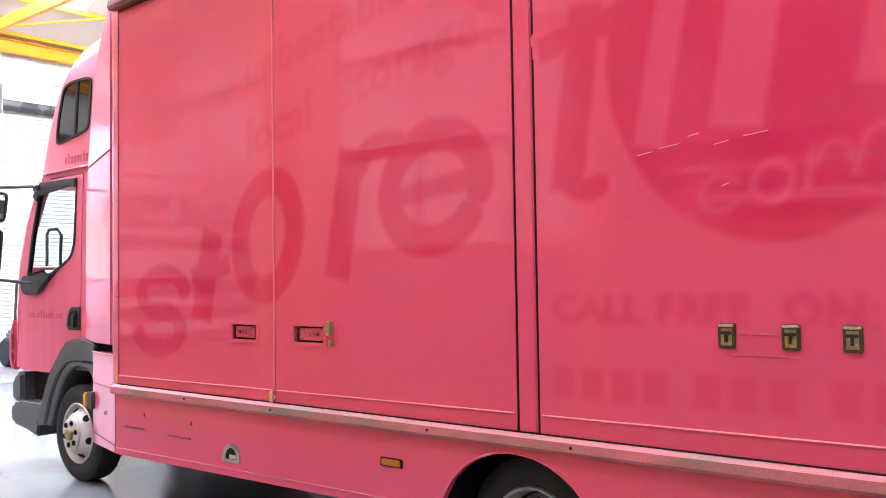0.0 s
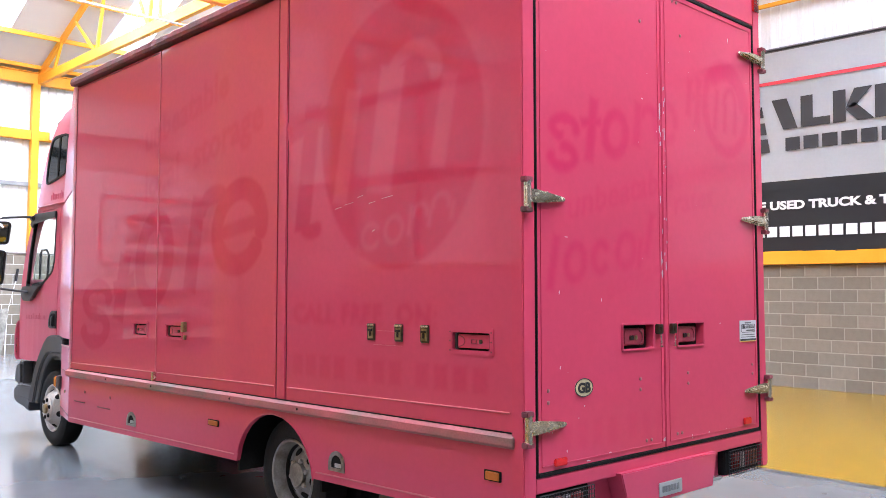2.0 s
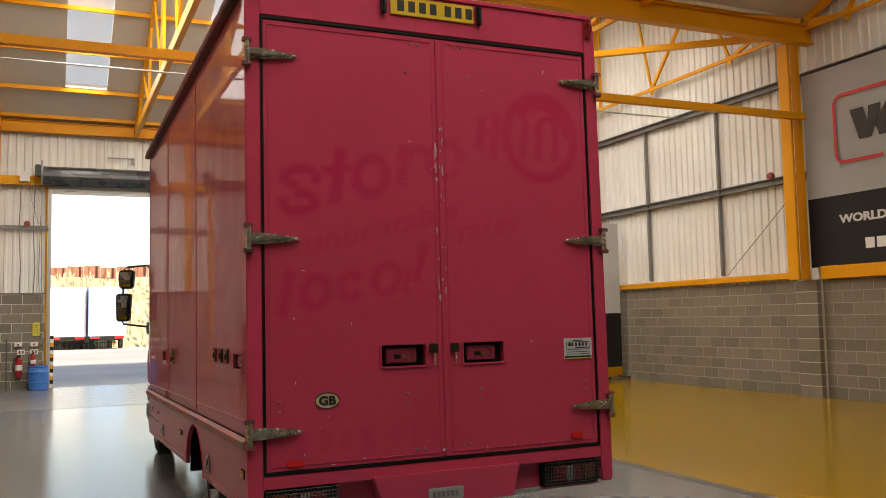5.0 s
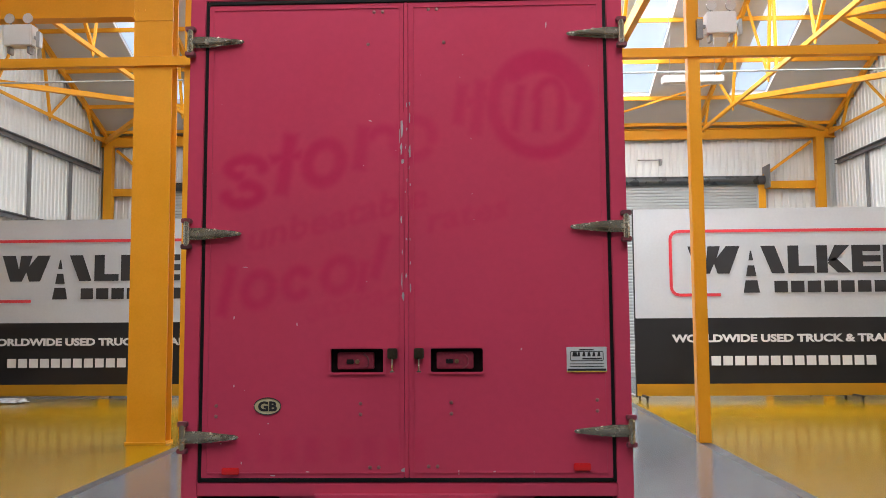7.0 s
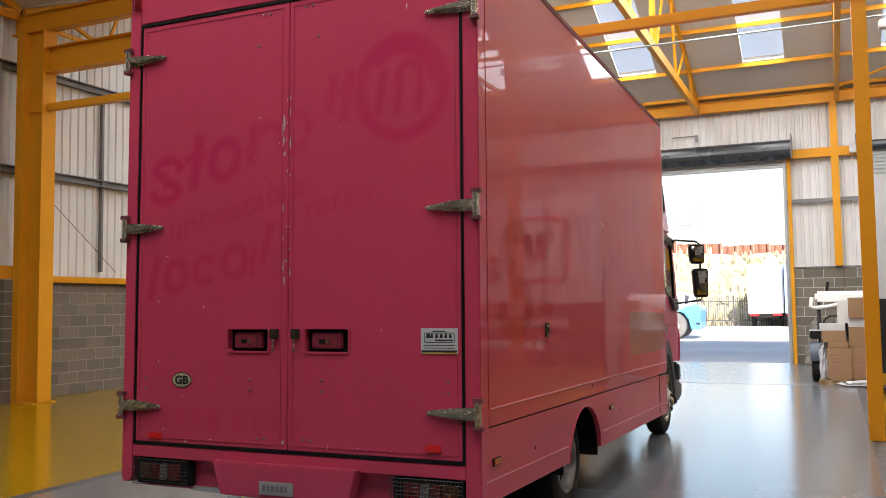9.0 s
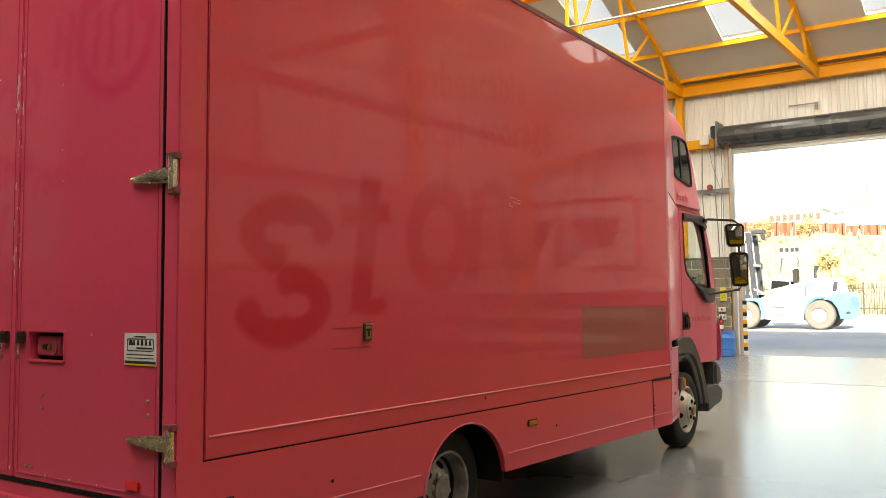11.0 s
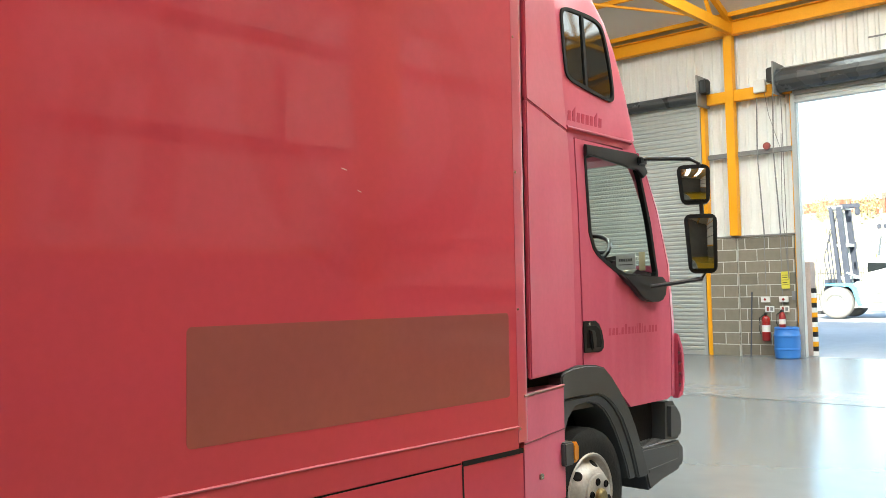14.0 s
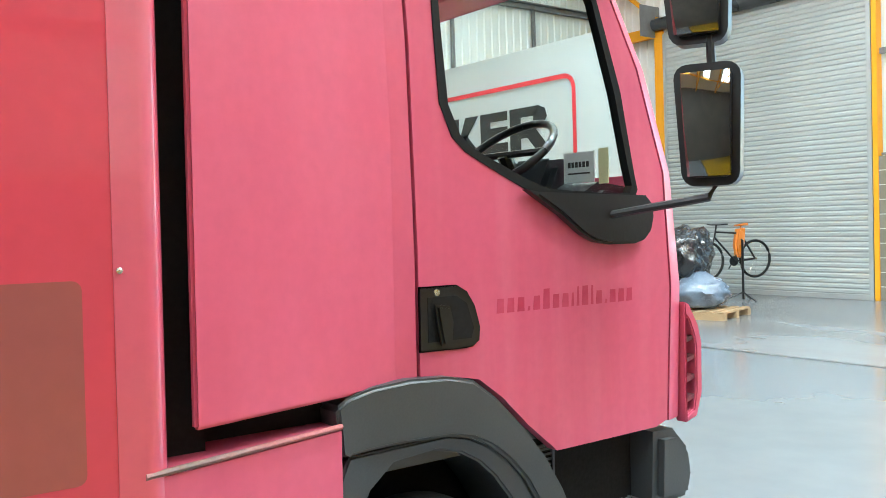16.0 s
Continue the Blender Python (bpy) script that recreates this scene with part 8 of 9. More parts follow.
pl = thing("pallet", "low wooden pallet under the cartons", "pallet", at=pose(3.2, 14.55, 0))
for y in (-0.3, 0.0, 0.3):
    part("bearer", box(B(), -0.48, 0.48, y - 0.04, y + 0.04, 0, 0.09), WOOD, pl)
for k in range(5):
    part("board", box(B(), -0.45 + k * 0.2, -0.35 + k * 0.2, -0.38, 0.38, 0.09, 0.11), WOOD, pl)
carton(3.09, 14.48, 0.11, 0.43, 0.46, 0.61, 3)
carton(3.48, 14.52, 0.11, 0.33, 0.46, 0.61, -2)
carton(3.01, 14.50, 0.83, 0.42, 0.40, 0.22, 5)
carton(2.99, 14.51, 1.05, 0.44, 0.40, 0.14, 4, WHITE, "white carton with a flat lid")
carton(3.10, 14.44, 0.72, 0.36, 0.34, 0.11, -6, label="flattened brown carton lying on another")
carton(3.47, 14.5, 0.72, 0.35, 0.40, 0.40, -5, label="dented brown carton with print on its side")
carton(3.48, 14.5, 1.29, 0.38, 0.40, 0.40, 3, label="brown carton on top of the stack")
carton(3.45, 14.52, 1.12, 0.34, 0.36, 0.17, 0, WHITE, "white carton wrapped in film")
carton(3.19, 14.62, 1.19, 0.20, 0.3, 0.45, 0, WHITE, "tall white carton wrapped in film")


def heap(name, label, cat, cx, cy, cz, rx, ry, rz, mat_, seed, lumps=1.0):
    bm = B()
    bmesh.ops.create_icosphere(bm, subdivisions=4, radius=1)
    for v in bm.verts:
        n_ = 0.30 * noise.noise(v.co * 1.4 + Vector((seed, 0, 0))) + 0.22 * noise.noise(v.co * 3.5 + Vector((0, seed, 0))) + 0.10 * noise.noise(v.co * 9 + Vector((0, 0, seed)))
        v.co *= 1 + n_ * lumps
        v.co = Vector((cx + v.co.x * rx, cy + v.co.y * ry, max(cz, cz + rz * 0.9 + v.co.z * rz)))
    return solid(name, bm, mat_, label, cat, smooth=50)


heap("wrapping_film", "crumpled white wrapping film hanging on the cartons", "wrap", 2.82, 14.5, 0.0, 0.09, 0.20, 0.42, FILM, 3, 1.3)
heap("wrapping_film", "crumpled white wrapping film on the floor", "wrap", 3.45, 14.0, 0.0, 0.34, 0.14, 0.06, FILM, 7, 1.2)
heap("wrapping_film", "crumpled dark and white wrapping under a banner", "wrap", -9.3, 12.9, 0.0, 0.45, 0.16, 0.06, FILM, 5, 1.2)
bm = B(); prism(bm, [(-0.10, 0), (0.11, 0), (0.10, 1.12), (0.04, 1.18), (-0.08, 1.14), (-0.11, 0.6)], "y", -0.06, 0.06, 0.02)
solid("stone_slab", bm, STONE, "mottled grey slab leaning against the blockwork", "slab", at=pose(2.38, 20.12, 0, -7, 10, 0))
mp = thing("long_brush", "long-handled brush leaning against the blockwork", "brush", at=pose(2.60, 20.18, 0))
part("handle", tube(B(), [(0.0, 0.0, 0.0), (0.03, 0.03, 1.0), (0.26, 0.18, 1.82)], 0.016, 8), WHITE, mp, "thin white handle", smooth=40)
part("grip", tube(B(), [(0.26, 0.18, 1.82), (0.31, 0.20, 2.13)], 0.034, 10), BLACK, mp, "black foam grip", smooth=40)

# ---- pallet with black bags and a bicycle by the closed left door ----
pl = thing("pallet", "pale wooden pallet carrying wrapped goods", "pallet", at=pose(-5.32, 16.72, 0, 0, 0, 12))
for y in (-0.45, 0.0, 0.45):
    part("bearer", box(B(), -0.6, 0.6, y - 0.05, y + 0.05, 0, 0.10), WOOD, pl)
for k in range(7):
    part("board", box(B(), -0.6 + k * 0.18, -0.49 + k * 0.18, -0.5, 0.5, 0.10, 0.125), WOOD, pl)
heap("wrapped_load", "grey-blue film-wrapped load on the pallet", "load", -5.38, 16.74, 0.12, 0.52, 0.45, 0.29, BAG_BLUE, 11, 0.55)
heap("black_bag", "shiny black polythene bag heaped on the goods", "bag", -5.62, 16.82, 0.55, 0.40, 0.38, 0.46, BAG, 17, 0.9)


def bicycle(m):
    b = thing("bicycle", "black bicycle with an orange cover clamped in a work stand", "bicycle", at=m)
    for x in (-0.52, 0.52):
        bm = B(); tube(bm, [(x + 0.33 * math.cos(radians(a)), 0, 0.35 + 0.33 * math.sin(radians(a))) for a in range(0, 361, 12)], 0.024, 8, caps=False)
        w = part("wheel", bm, TYRE, b, smooth=60)
        bm = B()
        for k in range(12):
            a = radians(30 * k)
            tube(bm, [(x, 0, 0.35), (x + 0.32 * math.cos(a), 0, 0.35 + 0.32 * math.sin(a))], 0.002, 4)
        tube(bm, [(x, -0.04, 0.35), (x, 0.04, 0.35)], 0.02, 8)
        part("spokes", bm, STEEL, w)
    bm = B()
    bb, st_, hd, ax, fx = (-0.08, 0, 0.32), (-0.20, 0, 0.82), (0.34, 0, 0.86), (-0.52, 0, 0.35), (0.52, 0, 0.35)
    for p, q in ((bb, st_), (bb, (0.36, 0, 0.76)), (st_, hd), (bb, ax), (st_, ax)):
        tube(bm, [p, q], 0.018, 8)
    part("frame", bm, BLACK, b, smooth=50)
    bm = B(); tube(bm, [(0.32, 0, 0.98), (0.36, 0, 0.78), (0.52, 0, 0.35)], 0.015, 6)
    part("fork", bm, BLACK, b)
    bm = B(); tube(bm, [(0.30, -0.28, 1.0), (0.33, -0.1, 0.99), (0.33, 0.1, 0.99), (0.30, 0.28, 1.0)], 0.013, 6)
    part("handlebar", bm, BLACK, b)
    bm = B(); prism(bm, [(-0.36, 0.96), (-0.08, 0.95), (-0.10, 0.98), (-0.34, 1.01)], "y", -0.05, 0.05, 0.015); tube(bm, [(-0.20, 0, 0.80), (-0.22, 0, 0.96)], 0.013, 6)
    part("saddle", bm, ORANGE, b)
    bm = B(); lathe(bm, [(0.0, -0.01), (0.09, -0.01), (0.09, 0.01), (0.0, 0.01)], "y", (-0.08, -0.04, 0.32), 18); tube(bm, [(-0.08, -0.06, 0.32), (0.02, -0.06, 0.18)], 0.01, 6)
    part("crank", bm, BLACK, b)
    bm = B(); prism(bm, [(-0.30, 0.92), (-0.12, 0.90), (-0.06, 0.62), (-0.10, 0.40), (-0.22, 0.36), (-0.27, 0.60)], "y", -0.07, 0.05, 0.03)
    part("cover", bm, ORANGE, b, "bright orange cover hung on the seat tube", smooth=40)
    # raise the cycle into its stand
    for ob in b.children:
        ob.data.transform(Matrix.Translation((0, 0, 0.40)))
        for kid in ob.children:
            kid.data.transform(Matrix.Translation((0, 0, 0.40)))
    bm = B(); tube(bm, [(-0.16, 0.10, 0.03), (-0.18, 0.08, 1.10), (-0.18, 0.0, 1.14)], 0.022, 8)
    st = part("work_stand", bm, BLACK, b, "dark upright work stand")
    for k in range(3):
        a = radians(90 + 120 * k)
        bm = B(); tube(bm, [(-0.16, 0.10, 0.16), (-0.16 + 0.34 * math.cos(a), 0.10 + 0.34 * math.sin(a), 0.012)], 0.013, 6)
        part("stand_leg", bm, BLACK, st)


bicycle(pose(-6.30, 19.0, 0, 0, 0, -107))


# ---- outside: yard, bank, fence, vehicles ----
tagged(solid("ground", box(B(), -1500, 1500, -800, 1500, -0.6, -0.31), ASPHALT, "pale ground reaching to the horizon", "ground", kind="structure"))
bm = B(); box(bm, -60, 60, WALL_F + 0.31, 63, -0.32, -0.012)
solid("yard", bm, ASPHALT, "sunlit asphalt yard in front of the open door", "yard", kind="structure")
bm = B(); box(bm, DOORS[1][0] - 0.1, DOORS[1][1] + 0.1, WALL_F + 0.10, WALL_F + 0.34, -0.3, -0.004)
solid("threshold", bm, FLOOR_PALE, "concrete threshold of the open door", "threshold", kind="structure")
# grassy bank, rising to one side
def rise(x):
    return 0.085 * min(14, max(0, -6.3 - x))


bm = B()
nx, ny = 90, 26
rows = []
for j in range(ny + 1):
    y = 64 + 22 * j / ny
    row = []
    for i in range(nx + 1):
        x = -60 + 110 * i / nx
        t = j / ny
        z = -0.3 + (6.6 + rise(x)) * t ** 1.15 + (0.5 * noise.noise((x * 0.2, y * 0.2, 1)) + 0.35 * noise.noise((x * 0.9, y * 0.9, 4))) * min(1, 3 * t)
        row.append(bm.verts.new((x, y, z)))
    rows.append(row)
for a, b in zip(rows, rows[1:]):
    for i in range(nx):
        bm.faces.new((a[i], a[i + 1], b[i + 1], b[i]))
solid("grass_bank", bm, GRASS, "dry grassy bank behind the yard fence", "bank", kind="structure", smooth=70)
# tufts and scrub on the bank
bm = B()
rr = random.Random(5)
for k in range(1500):
    x, t = rr.uniform(-35, 15), rr.random()
    y, z = 64 + 22 * t, -0.3 + (6.6 + rise(x)) * t ** 1.15
    h = rr.uniform(0.4, 1.1)
    for q in range(3):
        a = rr.uniform(0, 6.28)
        dx, dy = math.cos(a) * 0.14, math.sin(a) * 0.14
        v = [bm.verts.new((x - dx, y - dy, z)), bm.verts.new((x + dx, y + dy, z)), bm.verts.new((x + rr.uniform(-0.2, 0.2), y + rr.uniform(-0.2, 0.2), z + h))]
        bm.faces.new(v)
solid("tall_grass", bm, GRASS, "tall dry grass on the bank", "grass", kind="stuff")


def bush(cx, cy, cz, r, seed):
    rb = random.Random(seed)
    b = thing("bush", "pale green bush on the bank", "bush", "bushes on the bank", at=pose(cx, cy, cz))
    bm = B()
    for k in range(5):
        a = rb.uniform(0, 6.28)
        tube(bm, [(0, 0, -0.4), (0.3 * r * math.cos(a), 0.3 * r * math.sin(a), r * 0.6), (0.6 * r * math.cos(a), 0.6 * r * math.sin(a), r * 1.1)], [0.05, 0.03, 0.01], 5)
    part("stems", bm, WOOD, b)
    bm = B()
    for k in range(420):
        d = Vector((rb.gauss(0, 1), rb.gauss(0, 1), rb.gauss(0, 0.8))).normalized() * r * rb.uniform(0.4, 1.1)
        p = d + Vector((0, 0, r * 0.8))
        u = Vector((rb.gauss(0, 1), rb.gauss(0, 1), rb.gauss(0, 1))).normalized() * 0.13
        w = u.cross(Vector((rb.gauss(0, 1), rb.gauss(0, 1), rb.gauss(0, 1)))).normalized() * 0.07
        bm.faces.new([bm.verts.new(p - u), bm.verts.new(p + w), bm.verts.new(p + u), bm.verts.new(p - w)])
    part("leaves", bm, LEAF, b)


for i, (x, y, z, r) in enumerate(((-22, 83, 5.6, 1.4), (-18.5, 84, 5.9, 1.2), (-26, 84, 5.7, 1.5), (-14.5, 85, 6.2, 1.1), (-11, 76, 3.2, 0.9), (-8.5, 70, 1.3, 0.9))):
    bush(x, y, z + rise(x) * (y - 64) / 22, r, i + 3)
# sheet piles along the top of the bank
sp = thing("sheet_pile_wall", "rusty sheet-pile wall along the top of the bank", "wall")
bm = B()
prism(bm, [(0, 0), (0.35, 0), (0.55, 0.5), (1.05, 0.5), (1.25, 0), (1.45, 0), (1.45, 0.08), (1.22, 0.08), (1.02, 0.58), (0.58, 0.58), (0.38, 0.08), (0, 0.08)], "z", 0, 2.2)
me = mesh_of("sheet_pile", bm, PILE)
for k in range(42):
    ob = new("sheet_pile", me)
    ob.location = (-46 + 1.5 * k, 87, 5.2 + 0.1 * math.sin(k * 2.1) + rise(-46 + 1.5 * k))
    ob.parent = sp
# palisade fence
fn = thing("fence", "dark palisade fence at the foot of the bank", "fence")
bm = B(); box(bm, -0.02, 0.02, -0.01, 0.01, 0, 2.1)
me = mesh_of("picket", bm, FENCE)
for k in range(150):
    ob = new("picket", me)
    ob.location = (-22 + 0.16 * k, 63.2, -0.02)
    ob.parent = fn
for z in (0.35, 1.75):
    part("rail", box(B(), -22, 2.0, 63.22, 63.27, z, z + 0.06), FENCE, fn)
for k in range(10):
    part("post", box(B(), -22 + 2.6 * k, -21.9 + 2.6 * k, 63.25, 63.35, -0.02, 2.2), FENCE, fn)


# white box trailer and parked vans
def trailer(x0, x1, y0, y1, h, label, paint):
    t = thing("trailer", label, "trailer", "parked trailers", at=pose((x0 + x1) / 2, y0, 0))
    w = (x1 - x0) / 2
    bm = B(); box(bm, -w, w, 0, y1 - y0, 0.9, h, 0.04)
    part("box_body", bm, paint, t)
    for sx in (-1, 1):
        bm = B(); box(bm, min(sx * 0.02, sx * (w - 0.06)), max(sx * 0.02, sx * (w - 0.06)), -0.03, 0, 1.0, h - 0.1, 0.01)
        d = part("rear_door", bm, paint, t)
        for k in (0.3, 0.75):
            bm = B(); tube(bm, [(sx * w * k, -0.05, 1.0), (sx * w * k, -0.05, h - 0.15)], 0.02, 6)
            part("lock_bar", bm, JAMB, d)
        bm = B(); box(bm, min(sx * w * 0.4, sx * w * 0.9), max(sx * w * 0.4, sx * w * 0.9), -0.06, -0.02, 0.72, 0.86)
        part("tail_lamp", bm, REDLENS, t)
        bm = B(); lathe(bm, [(0.15, -0.14), (0.45, -0.14), (0.5, -0.1), (0.5, 0.1), (0.45, 0.14), (0.15, 0.14)], "x", (sx * (w - 0.25), 1.6, 0.5), 20)
        part("wheel", bm, TYRE, t, smooth=35)
    bm = B(); box(bm, -w * 0.7, w * 0.7, 0.05, y1 - y0 - 0.1, 0.6, 0.9)
    part("chassis", bm, DARK, t)


trailer(-2.50, -0.14, 60.5, 69.0, 4.3, "white box trailer backed against the fence", VEH_WHITE)
trailer(-0.02, 2.4, 59.6, 66.0, 4.3, "pale blue box van parked beside a white trailer", VEH_PALE)

# big forklift, side on
fk = thing("forklift", "large light blue and white forklift parked in the yard", "forklift", at=pose(-5.6, 38.3, 0))


def fwheel(x, r, y):
    bm = B(); lathe(bm, [(0.30, -0.22), (r - 0.07, -0.22), (r - 0.02, -0.18), (r, -0.10), (r, 0.10), (r - 0.02, 0.18), (r - 0.07, 0.22), (0.30, 0.22)], "y", (x, y, r), 28, caps=False)
    w = part("wheel", bm, GLARE_TYRE, fk, smooth=35)
    sy = 1 if y > 0 else -1
    bm = B(); lathe(bm, [(0.0, 0.16 * sy), (0.10, 0.20 * sy), (0.16, 0.10 * sy), (0.34, 0.08 * sy), (0.42, 0.22 * sy), (0.42, -0.2 * sy), (0.0, -0.2 * sy)], "y", (x, y, r), 24)
    part("rim", bm, VEH_WHITE, w, smooth=40)


for y in (-0.95, 0.95):
    fwheel(-1.33, 0.62, y)
    fwheel(1.76, 0.62, y)
bm = B(); prism(bm, [(-0.75, 0.42), (1.05, 0.38), (1.10, 0.70), (1.25, 1.10), (1.50, 1.28), (1.50, 1.40), (-0.62, 1.40), (-0.85, 1.25), (-0.70, 0.70)], "y", -0.92, 0.92, 0.04)
part("chassis", bm, VEH_WHITE, fk, "white forklift chassis")
bm = B(); prism(bm, [(1.15, 1.40), (1.18, 2.16), (2.10, 2.20), (2.45, 2.12), (2.62, 1.62), (2.50, 1.40)], "y", -0.80, 0.80, 0.08)
hood = part("engine_hood", bm, VEH_WHITE, fk, "white engine hood", smooth=40)
bm = B(); prism(bm, [(2.40, 1.60), (2.48, 2.0), (2.30, 2.04), (2.25, 1.60)], "y", -0.83, -0.79)
part("rear_grille", bm, MAST, hood)
for k in range(3):
    bm = B(); box(bm, 1.85 + k * 0.05, 1.87 + k * 0.05, -0.82, -0.79, 1.75, 2.0)
    part("vent_slot", bm, MAST, hood)
bm = B(); box(bm, 1.22, 1.42, -0.83, -0.79, 1.70, 2.05, 0.01)
part("side_panel", bm, VEH_BLUE, hood)
bm = B(); prism(bm, [(1.08, 0.68), (1.16, 1.02), (1.36, 1.30), (1.75, 1.42), (2.10, 1.38), (2.42, 1.52), (2.92, 1.56), (3.0, 1.35), (2.95, 0.52), (2.80, 0.42), (2.56, 0.46), (2.46, 0.90), (2.25, 1.18), (1.92, 1.32), (1.60, 1.28), (1.36, 1.12), (1.22, 0.88), (1.18, 0.66)], "y", -1.05, 1.05, 0.03)
cw = part("counterweight", bm, VEH_BLUE, fk, "light blue counterweight and rear wing")
bm = B(); box(bm, 2.80, 2.96, -1.07, -1.04, 0.66, 0.76)
part("lamp", bm, MAST, cw)
bm = B(); prism(bm, [(-1.75, 1.34), (-0.78, 1.34), (-0.58, 1.20), (-0.42, 0.52), (-0.56, 0.50), (-0.74, 1.10), (-0.88, 1.22), (-1.75, 1.26)], "y", -1.12, 1.12, 0.02)
part("front_wing", bm, VEH_BLUE, fk, "light blue front wing")
# enclosed cab
cab = part("cab_base", prism(B(), [(-0.32, 1.40), (1.05, 1.40), (1.08, 2.05), (-0.36, 1.70)], "y", -0.78, 0.78, 0.03), VEH_WHITE, fk)
for y in (-0.74, 0.74):
    for p, q, w in (((-0.34, 1.68), (-0.12, 3.22), 0.07), ((0.52, 1.80), (0.56, 3.28), 0.06), ((1.05, 2.0), (1.02, 3.18), 0.09), ((-0.30, 2.15), (0.55, 2.08), 0.05)):
        bm = B(); bar(bm, (p[0], y, p[1]), (q[0], y, q[1]), w, w, (0, 1, 0))
        part("cab_post", bm, VEH_WHITE, cab)
    bm = B(); prism(bm, [(-0.26, 1.75), (0.50, 1.84), (0.52, 2.06), (-0.28, 2.12)], "y", y - 0.006, y + 0.006)
    part("lower_pane", bm, TINT, cab)
bm = B(); prism(bm, [(-0.22, 3.20), (0.10, 3.34), (0.80, 3.30), (1.08, 3.14), (1.05, 3.08), (-0.18, 3.12)], "y", -0.80, 0.80, 0.03)
rf = part("cab_roof", bm, VEH_WHITE, cab)
for x in (0.16, 0.40, 0.62, 0.82):
    bm = B(); box(bm, x - 0.07, x + 0.07, -0.6, -0.5, 3.36, 3.54, 0.02)
    part("work_lamp", bm, MAST, rf)
bm = B(); box(bm, 0.10, 0.62, -0.28, 0.28, 1.75, 1.95, 0.05); box(bm, 0.52, 0.70, -0.28, 0.28, 1.95, 2.62, 0.05)
part("driver_seat", bm, SEAT, cab)
bm = B(); box(bm, -0.62, -0.54, -1.02, -0.96, 2.60, 2.90, 0.02)
part("side_mirror", bm, MAST, cab)
# leaning mast: outer and inner rails, ties, rams, chains and hoses
for dx, w in ((0.0, 0.20), (-0.30, 0.14)):
    for y in (-0.55, 0.55):
        bm = B(); bar(bm, (-0.94 + dx, y, 0.35), (-1.26 + dx, y, 4.30), w, 0.15, (0, 1, 0))
        part("mast_rail", bm, MAST, fk)
for z in (4.22, 2.75, 1.5):
    x = -0.94 - 0.32 * (z - 0.35) / 3.95
    bm = B(); box(bm, x - 0.40, x + 0.12, -0.62, 0.62, z, z + 0.12)
    part("mast_tie", bm, JAMB, fk)
bm = B(); box(bm, -1.45, -0.55, -0.5, -0.3, 4.22, 4.40, 0.03); box(bm, -0.72, -0.55, -0.46, -0.34, 3.95, 4.22, 0.03)
part("hose_reel", bm, MAST, fk)
for y in (-0.25, 0.25):
    bm = B(); tube(bm, [(-1.05, y, 0.5), (-1.32, y, 4.1)], 0.05, 8)
    part("lift_ram", bm, JAMB, fk)
for k, dx in enumerate((-0.48, -0.56, -0.66)):
    bm = B(); tube(bm, [(-1.0 + dx, -0.5, 0.9), (-1.12 + dx - 0.05 * k, -0.5, 2.2), (-1.2 + dx, -0.5, 3.3 - 0.4 * k), (-1.25, -0.5, 4.25)], 0.022, 6)
    part("hose", bm, MAST, fk)
bm = B(); box(bm, -1.85, -1.70, -0.75, 0.75, 0.5, 1.5, 0.02)
part("carriage", bm, MAST, fk)
for y in (-0.4, 0.4):
    bm = B(); prism(bm, [(-1.86, 0.15), (-3.7, 0.10), (-3.7, 0.16), (-1.96, 0.28), (-1.96, 1.2), (-1.86, 1.2)], "y", y - 0.09, y + 0.09)
    part("fork", bm, FRAME_STEEL, fk)
bm = B(); tube(bm, [(1.10, -0.86, 1.4), (1.12, -0.86, 2.9), (1.14, -0.86, 3.25), (1.24, -0.86, 3.48)], 0.05, 8)
part("exhaust", bm, JAMB, fk)
bm = B(); tube(bm, [(1.48, -0.3, 2.15), (1.48, -0.3, 2.45), (1.55, -0.3, 2.72)], [0.06, 0.06, 0.10], 8)
part("air_intake", bm, MAST, fk)
bm = B(); tube(bm, [(-1.05, -0.6, 1.75), (-0.40, -0.6, 1.45)], 0.05, 8)
part("tilt_ram", bm, JAMB, fk)
for z in (0.62, 0.95):
    bm = B(); box(bm, -0.30, 0.35, -1.02, -0.90, z, z + 0.04)
    part("step", bm, GREY_RAIL, fk)
# tall hoarding beyond the bank and a far block of flats
hd = thing("hoarding", "grey screen hoarding on posts beyond the bank", "hoarding", at=pose(-12.3, 96, -0.31))
part("board", box(B(), -1.35, 1.35, -0.2, 0.2, 10.7, 13.0, 0.03), GREY_RAIL, hd)
for k in range(6):
    part("ladder_rung", box(B(), 1.7, 2.1, -0.05, 0.05, 10.7 + k * 0.42, 10.9 + k * 0.42), GREY_RAIL, hd)
for x in (-1.1, 1.1):
    part("post", box(B(), x - 0.12, x + 0.12, -0.1, 0.1, 0, 10.7), JAMB, hd)
part("walkway", box(B(), -3.0, 2.2, -0.3, 0.3, 10.1, 10.2), JAMB, hd)
fb = thing("far_building", "pale block of flats far beyond the bank", "building", at=pose(-29.3, 150, 0))
bm = B(); box(bm, -5.4, 3.3, 0, 12, 0, 15.0)
part("wall", bm, BUILD, fb)
bm = B(); box(bm, -5.6, 3.5, -0.3, 12.3, 15.0, 15.3)
part("roof", bm, JAMB, fb)
bm = B(); box(bm, -0.36, 0.36, -0.06, 0.02, 0, 1.05)
me = mesh_of("window", bm, FAR_GLASS)
for i in range(8):
    for j in range(5):
        ob = new("window", me)
        ob.location = (-4.8 + i * 1.05, 0, 6.6 + j * 1.7)
        ob.parent = fb


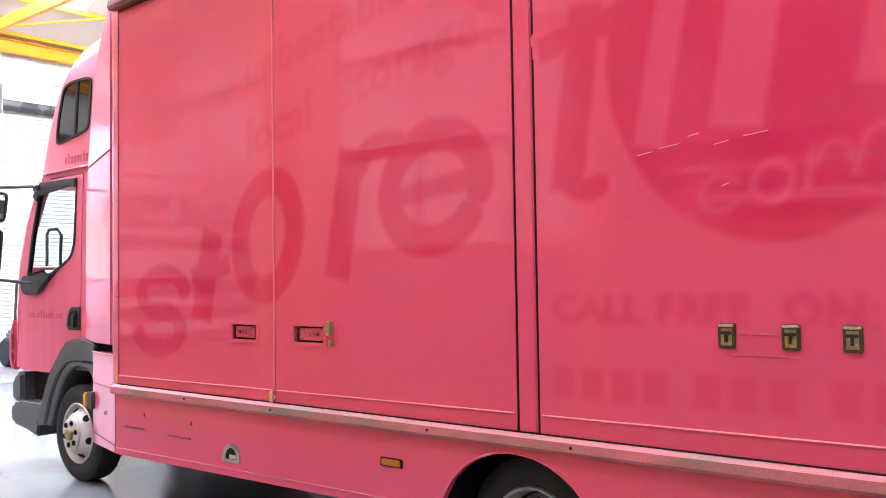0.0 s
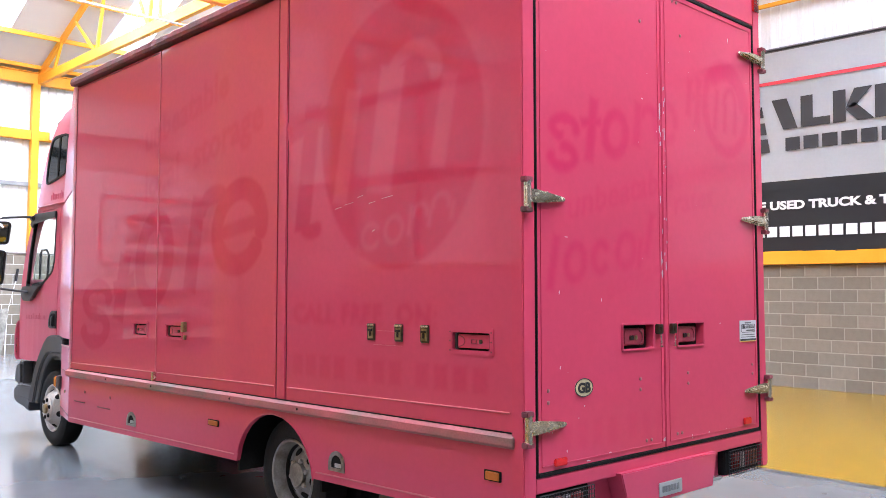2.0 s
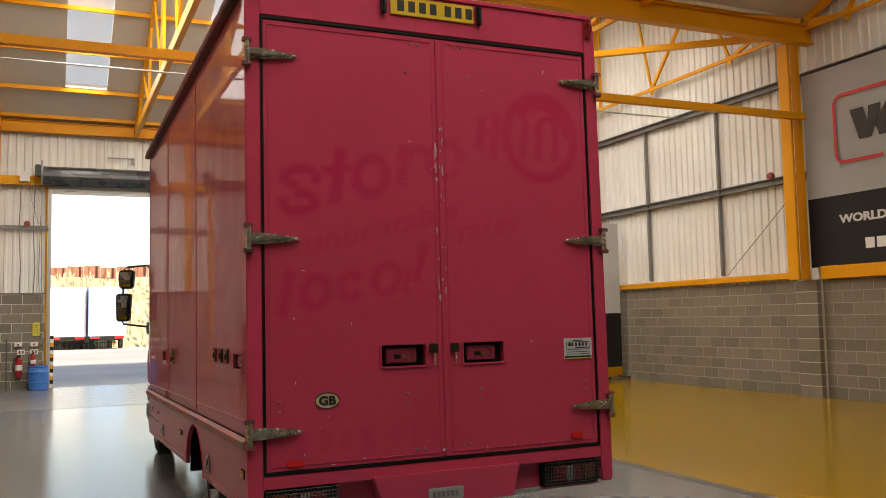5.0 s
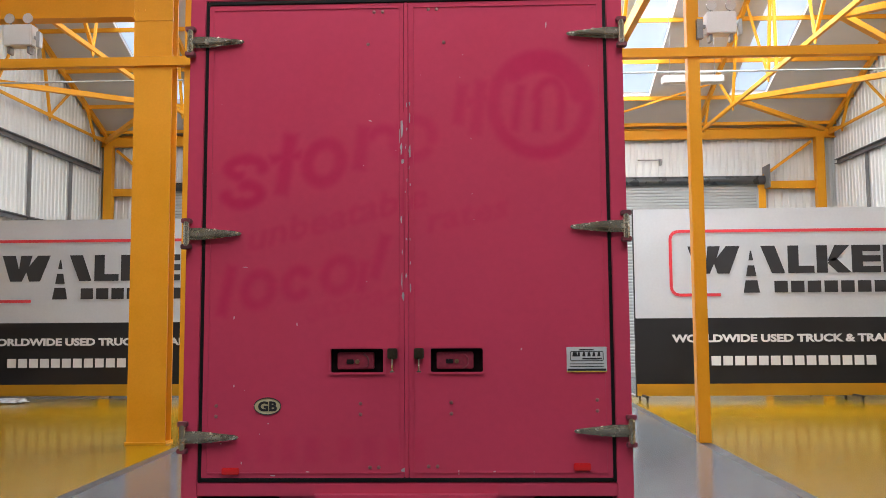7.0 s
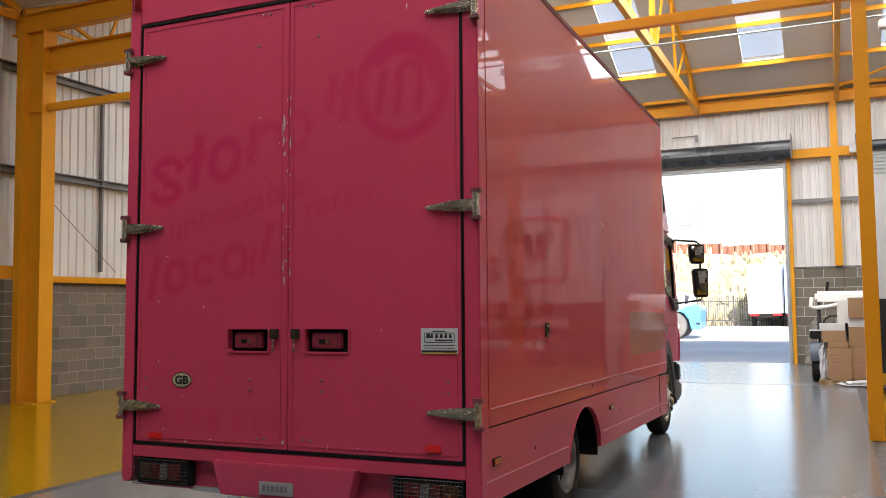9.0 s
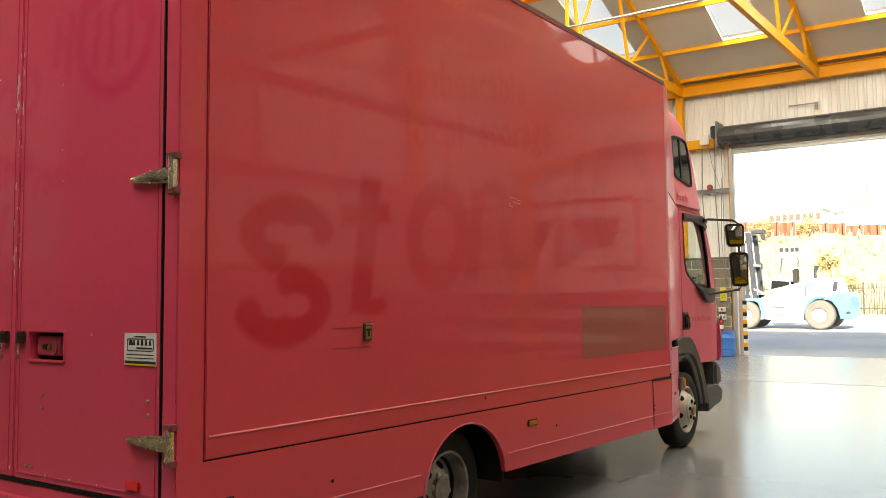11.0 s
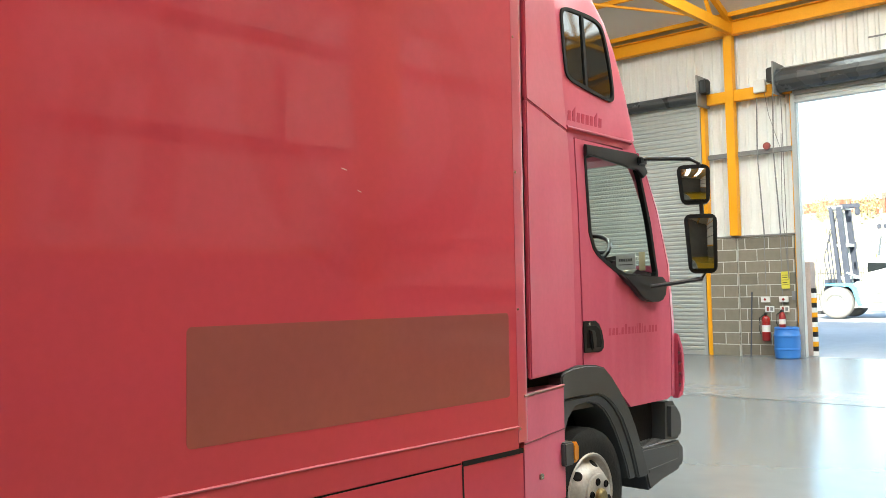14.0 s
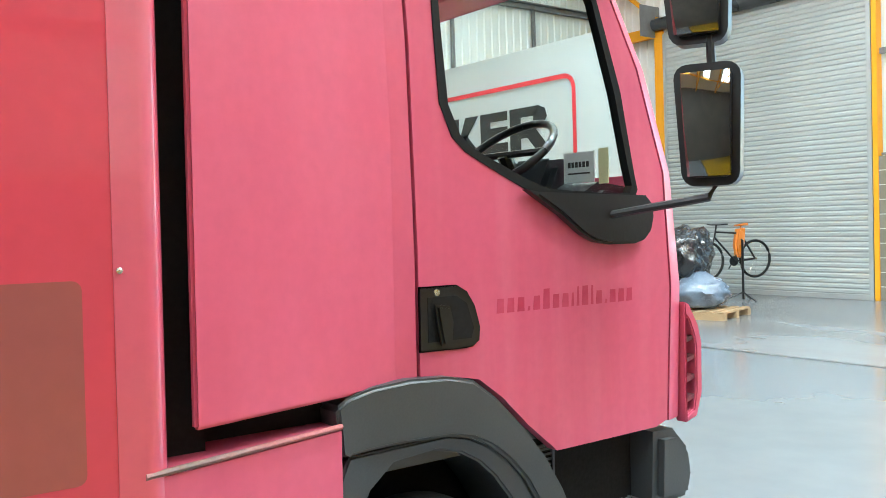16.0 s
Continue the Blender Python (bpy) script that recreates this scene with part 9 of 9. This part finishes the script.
# ---- rooflight sheets ----
for lo, hi in SPANS:
    mid = (lo + hi) / 2
    for ya, yb in ((lo + 1.45, mid - 0.85), (mid + 0.85, hi - 1.45)):
        for x in LIGHTS_X:
            bm = B()
            c = [bm.verts.new((xx, y, roof_z(y) + dz)) for dz in (0.12, 0.14) for xx, y in ((x - 0.56, ya), (x + 0.56, ya), (x + 0.56, yb), (x - 0.56, yb))]
            for f in ((0, 3, 2, 1), (4, 5, 6, 7), (0, 1, 5, 4), (1, 2, 6, 5), (2, 3, 7, 6), (3, 0, 4, 7)):
                bm.faces.new([c[i] for i in f])
            solid("rooflight", bm, MILKY, "milky plastic rooflight sheet in the roof", "rooflight", kind="structure")

# ---- concrete blocks of the walls, each a piece of its wall ----
JT = 0.014


def block_mesh(length, height, depth=0.05):
    bm = B()
    box(bm, 0, length, -depth, 0, 0, height - JT, 0.0)
    bmesh.ops.bevel(bm, geom=[e for e in bm.edges if all(v.co.y < -depth + 1e-4 for v in e.verts)], offset=0.004, segments=1, affect="EDGES")
    return mesh_of("block", bm, BLOCK)


BLOCK_MESHES = {}


def lay(wall, m, length, courses, near=None, bl=0.45, bh=0.22):
    """Courses of blocks in stretcher bond along a face; m maps (along, out, up). Blocks outside 'near' are joined into one part."""
    rest = B()
    r_ = random.Random(1)
    for c in range(courses):
        a = -bl / 2 if c % 2 else 0.0
        while a < length - 0.02:
            x0, x1 = max(a, 0), min(a + bl - JT, length)
            a += bl
            if x1 - x0 < 0.03:
                continue
            w = round(x1 - x0, 3)
            off = r_.uniform(-0.0015, 0.0015)
            if near and not near[0] <= x0 <= near[1]:
                box(rest, x0, x1, -0.05 + off, 0, c * bh, c * bh + bh - JT, 0, m)
                continue
            if (w, bh) not in BLOCK_MESHES:
                BLOCK_MESHES[(w, bh)] = block_mesh(w, bh)
            ob = new("block", BLOCK_MESHES[(w, bh)])
            ob.matrix_world = m @ Matrix.Translation((x0, off, c * bh))
            ob.parent = wall
    if len(rest.verts):
        tagged(part("blocks", rest, BLOCK, wall), kind="stuff")
    bm = B()
    box(bm, 0, length, -0.0465, 0.12, 0, courses * bh - JT, 0, m)
    part("mortar", bm, MORTAR if wall == wall_front else SIDE_MORTAR, wall)


# side walls: 10 courses, facing inwards
lay(wall_right, plane((WALL_R + 0.02, WALL_F - 0.1, 0.0), (0, -1, 0), (0, 0, 1)) @ Matrix.Rotation(radians(-90), 4, "X"), WALL_F - WALL_B - 0.2, 10, near=(7.6, 20.4))
lay(wall_left, plane((WALL_L - 0.02, WALL_B + 0.1, 0.0), (0, 1, 0), (0, 0, 1)) @ Matrix.Rotation(radians(-90), 4, "X"), WALL_F - WALL_B - 0.2, 10, near=(10.5, 23.0))
for x0, x1 in ((-4.28, -2.52), (2.08, 3.92)):
    lay(wall_front, pose(x0, WALL_F + 0.02, 0), x1 - x0, 10, bl=0.50, bh=0.2505)
    bm = B(); box(bm, x0, x1, WALL_F - 0.025, WALL_F + 0.1, 10 * 0.2505, 2.52)
    part("coping", bm, BLOCK, wall_front)
    lay(wall_front, pose(x0 if x0 < 0 else x1 - 0.6, WALL_F - 0.08, 0), 0.6, 10, bl=0.60, bh=0.2505)
for x0, x1 in ((WALL_L, -8.95), (8.8, WALL_R)):
    bm = B(); box(bm, x0, x1, WALL_F - 0.02, WALL_F + 0.1, 0, 2.52)
    part("blockwork", bm, BLOCK, wall_front)
# block piers where the wall frames stand
for wall, x, s in ((wall_right, WALL_R, -1), (wall_left, WALL_L, 1)):
    for y in (6.85,):
        bm = B(); box(bm, min(x, x + 0.20 * s), max(x, x + 0.20 * s), y - 0.3 + 0.3 * (s < 0), y + 0.3 + 0.2 * (s < 0), 0, 2.2)
        part("pier_core", bm, MORTAR, wall)
        for c in range(10):
            bm = B(); box(bm, min(x + 0.205 * s, x + 0.10 * s), max(x + 0.205 * s, x + 0.10 * s), y - 0.305 + 0.3 * (s < 0), y + 0.305 + 0.2 * (s < 0), c * 0.22, c * 0.22 + 0.22 - JT)
            part("block", bm, BLOCK, wall)
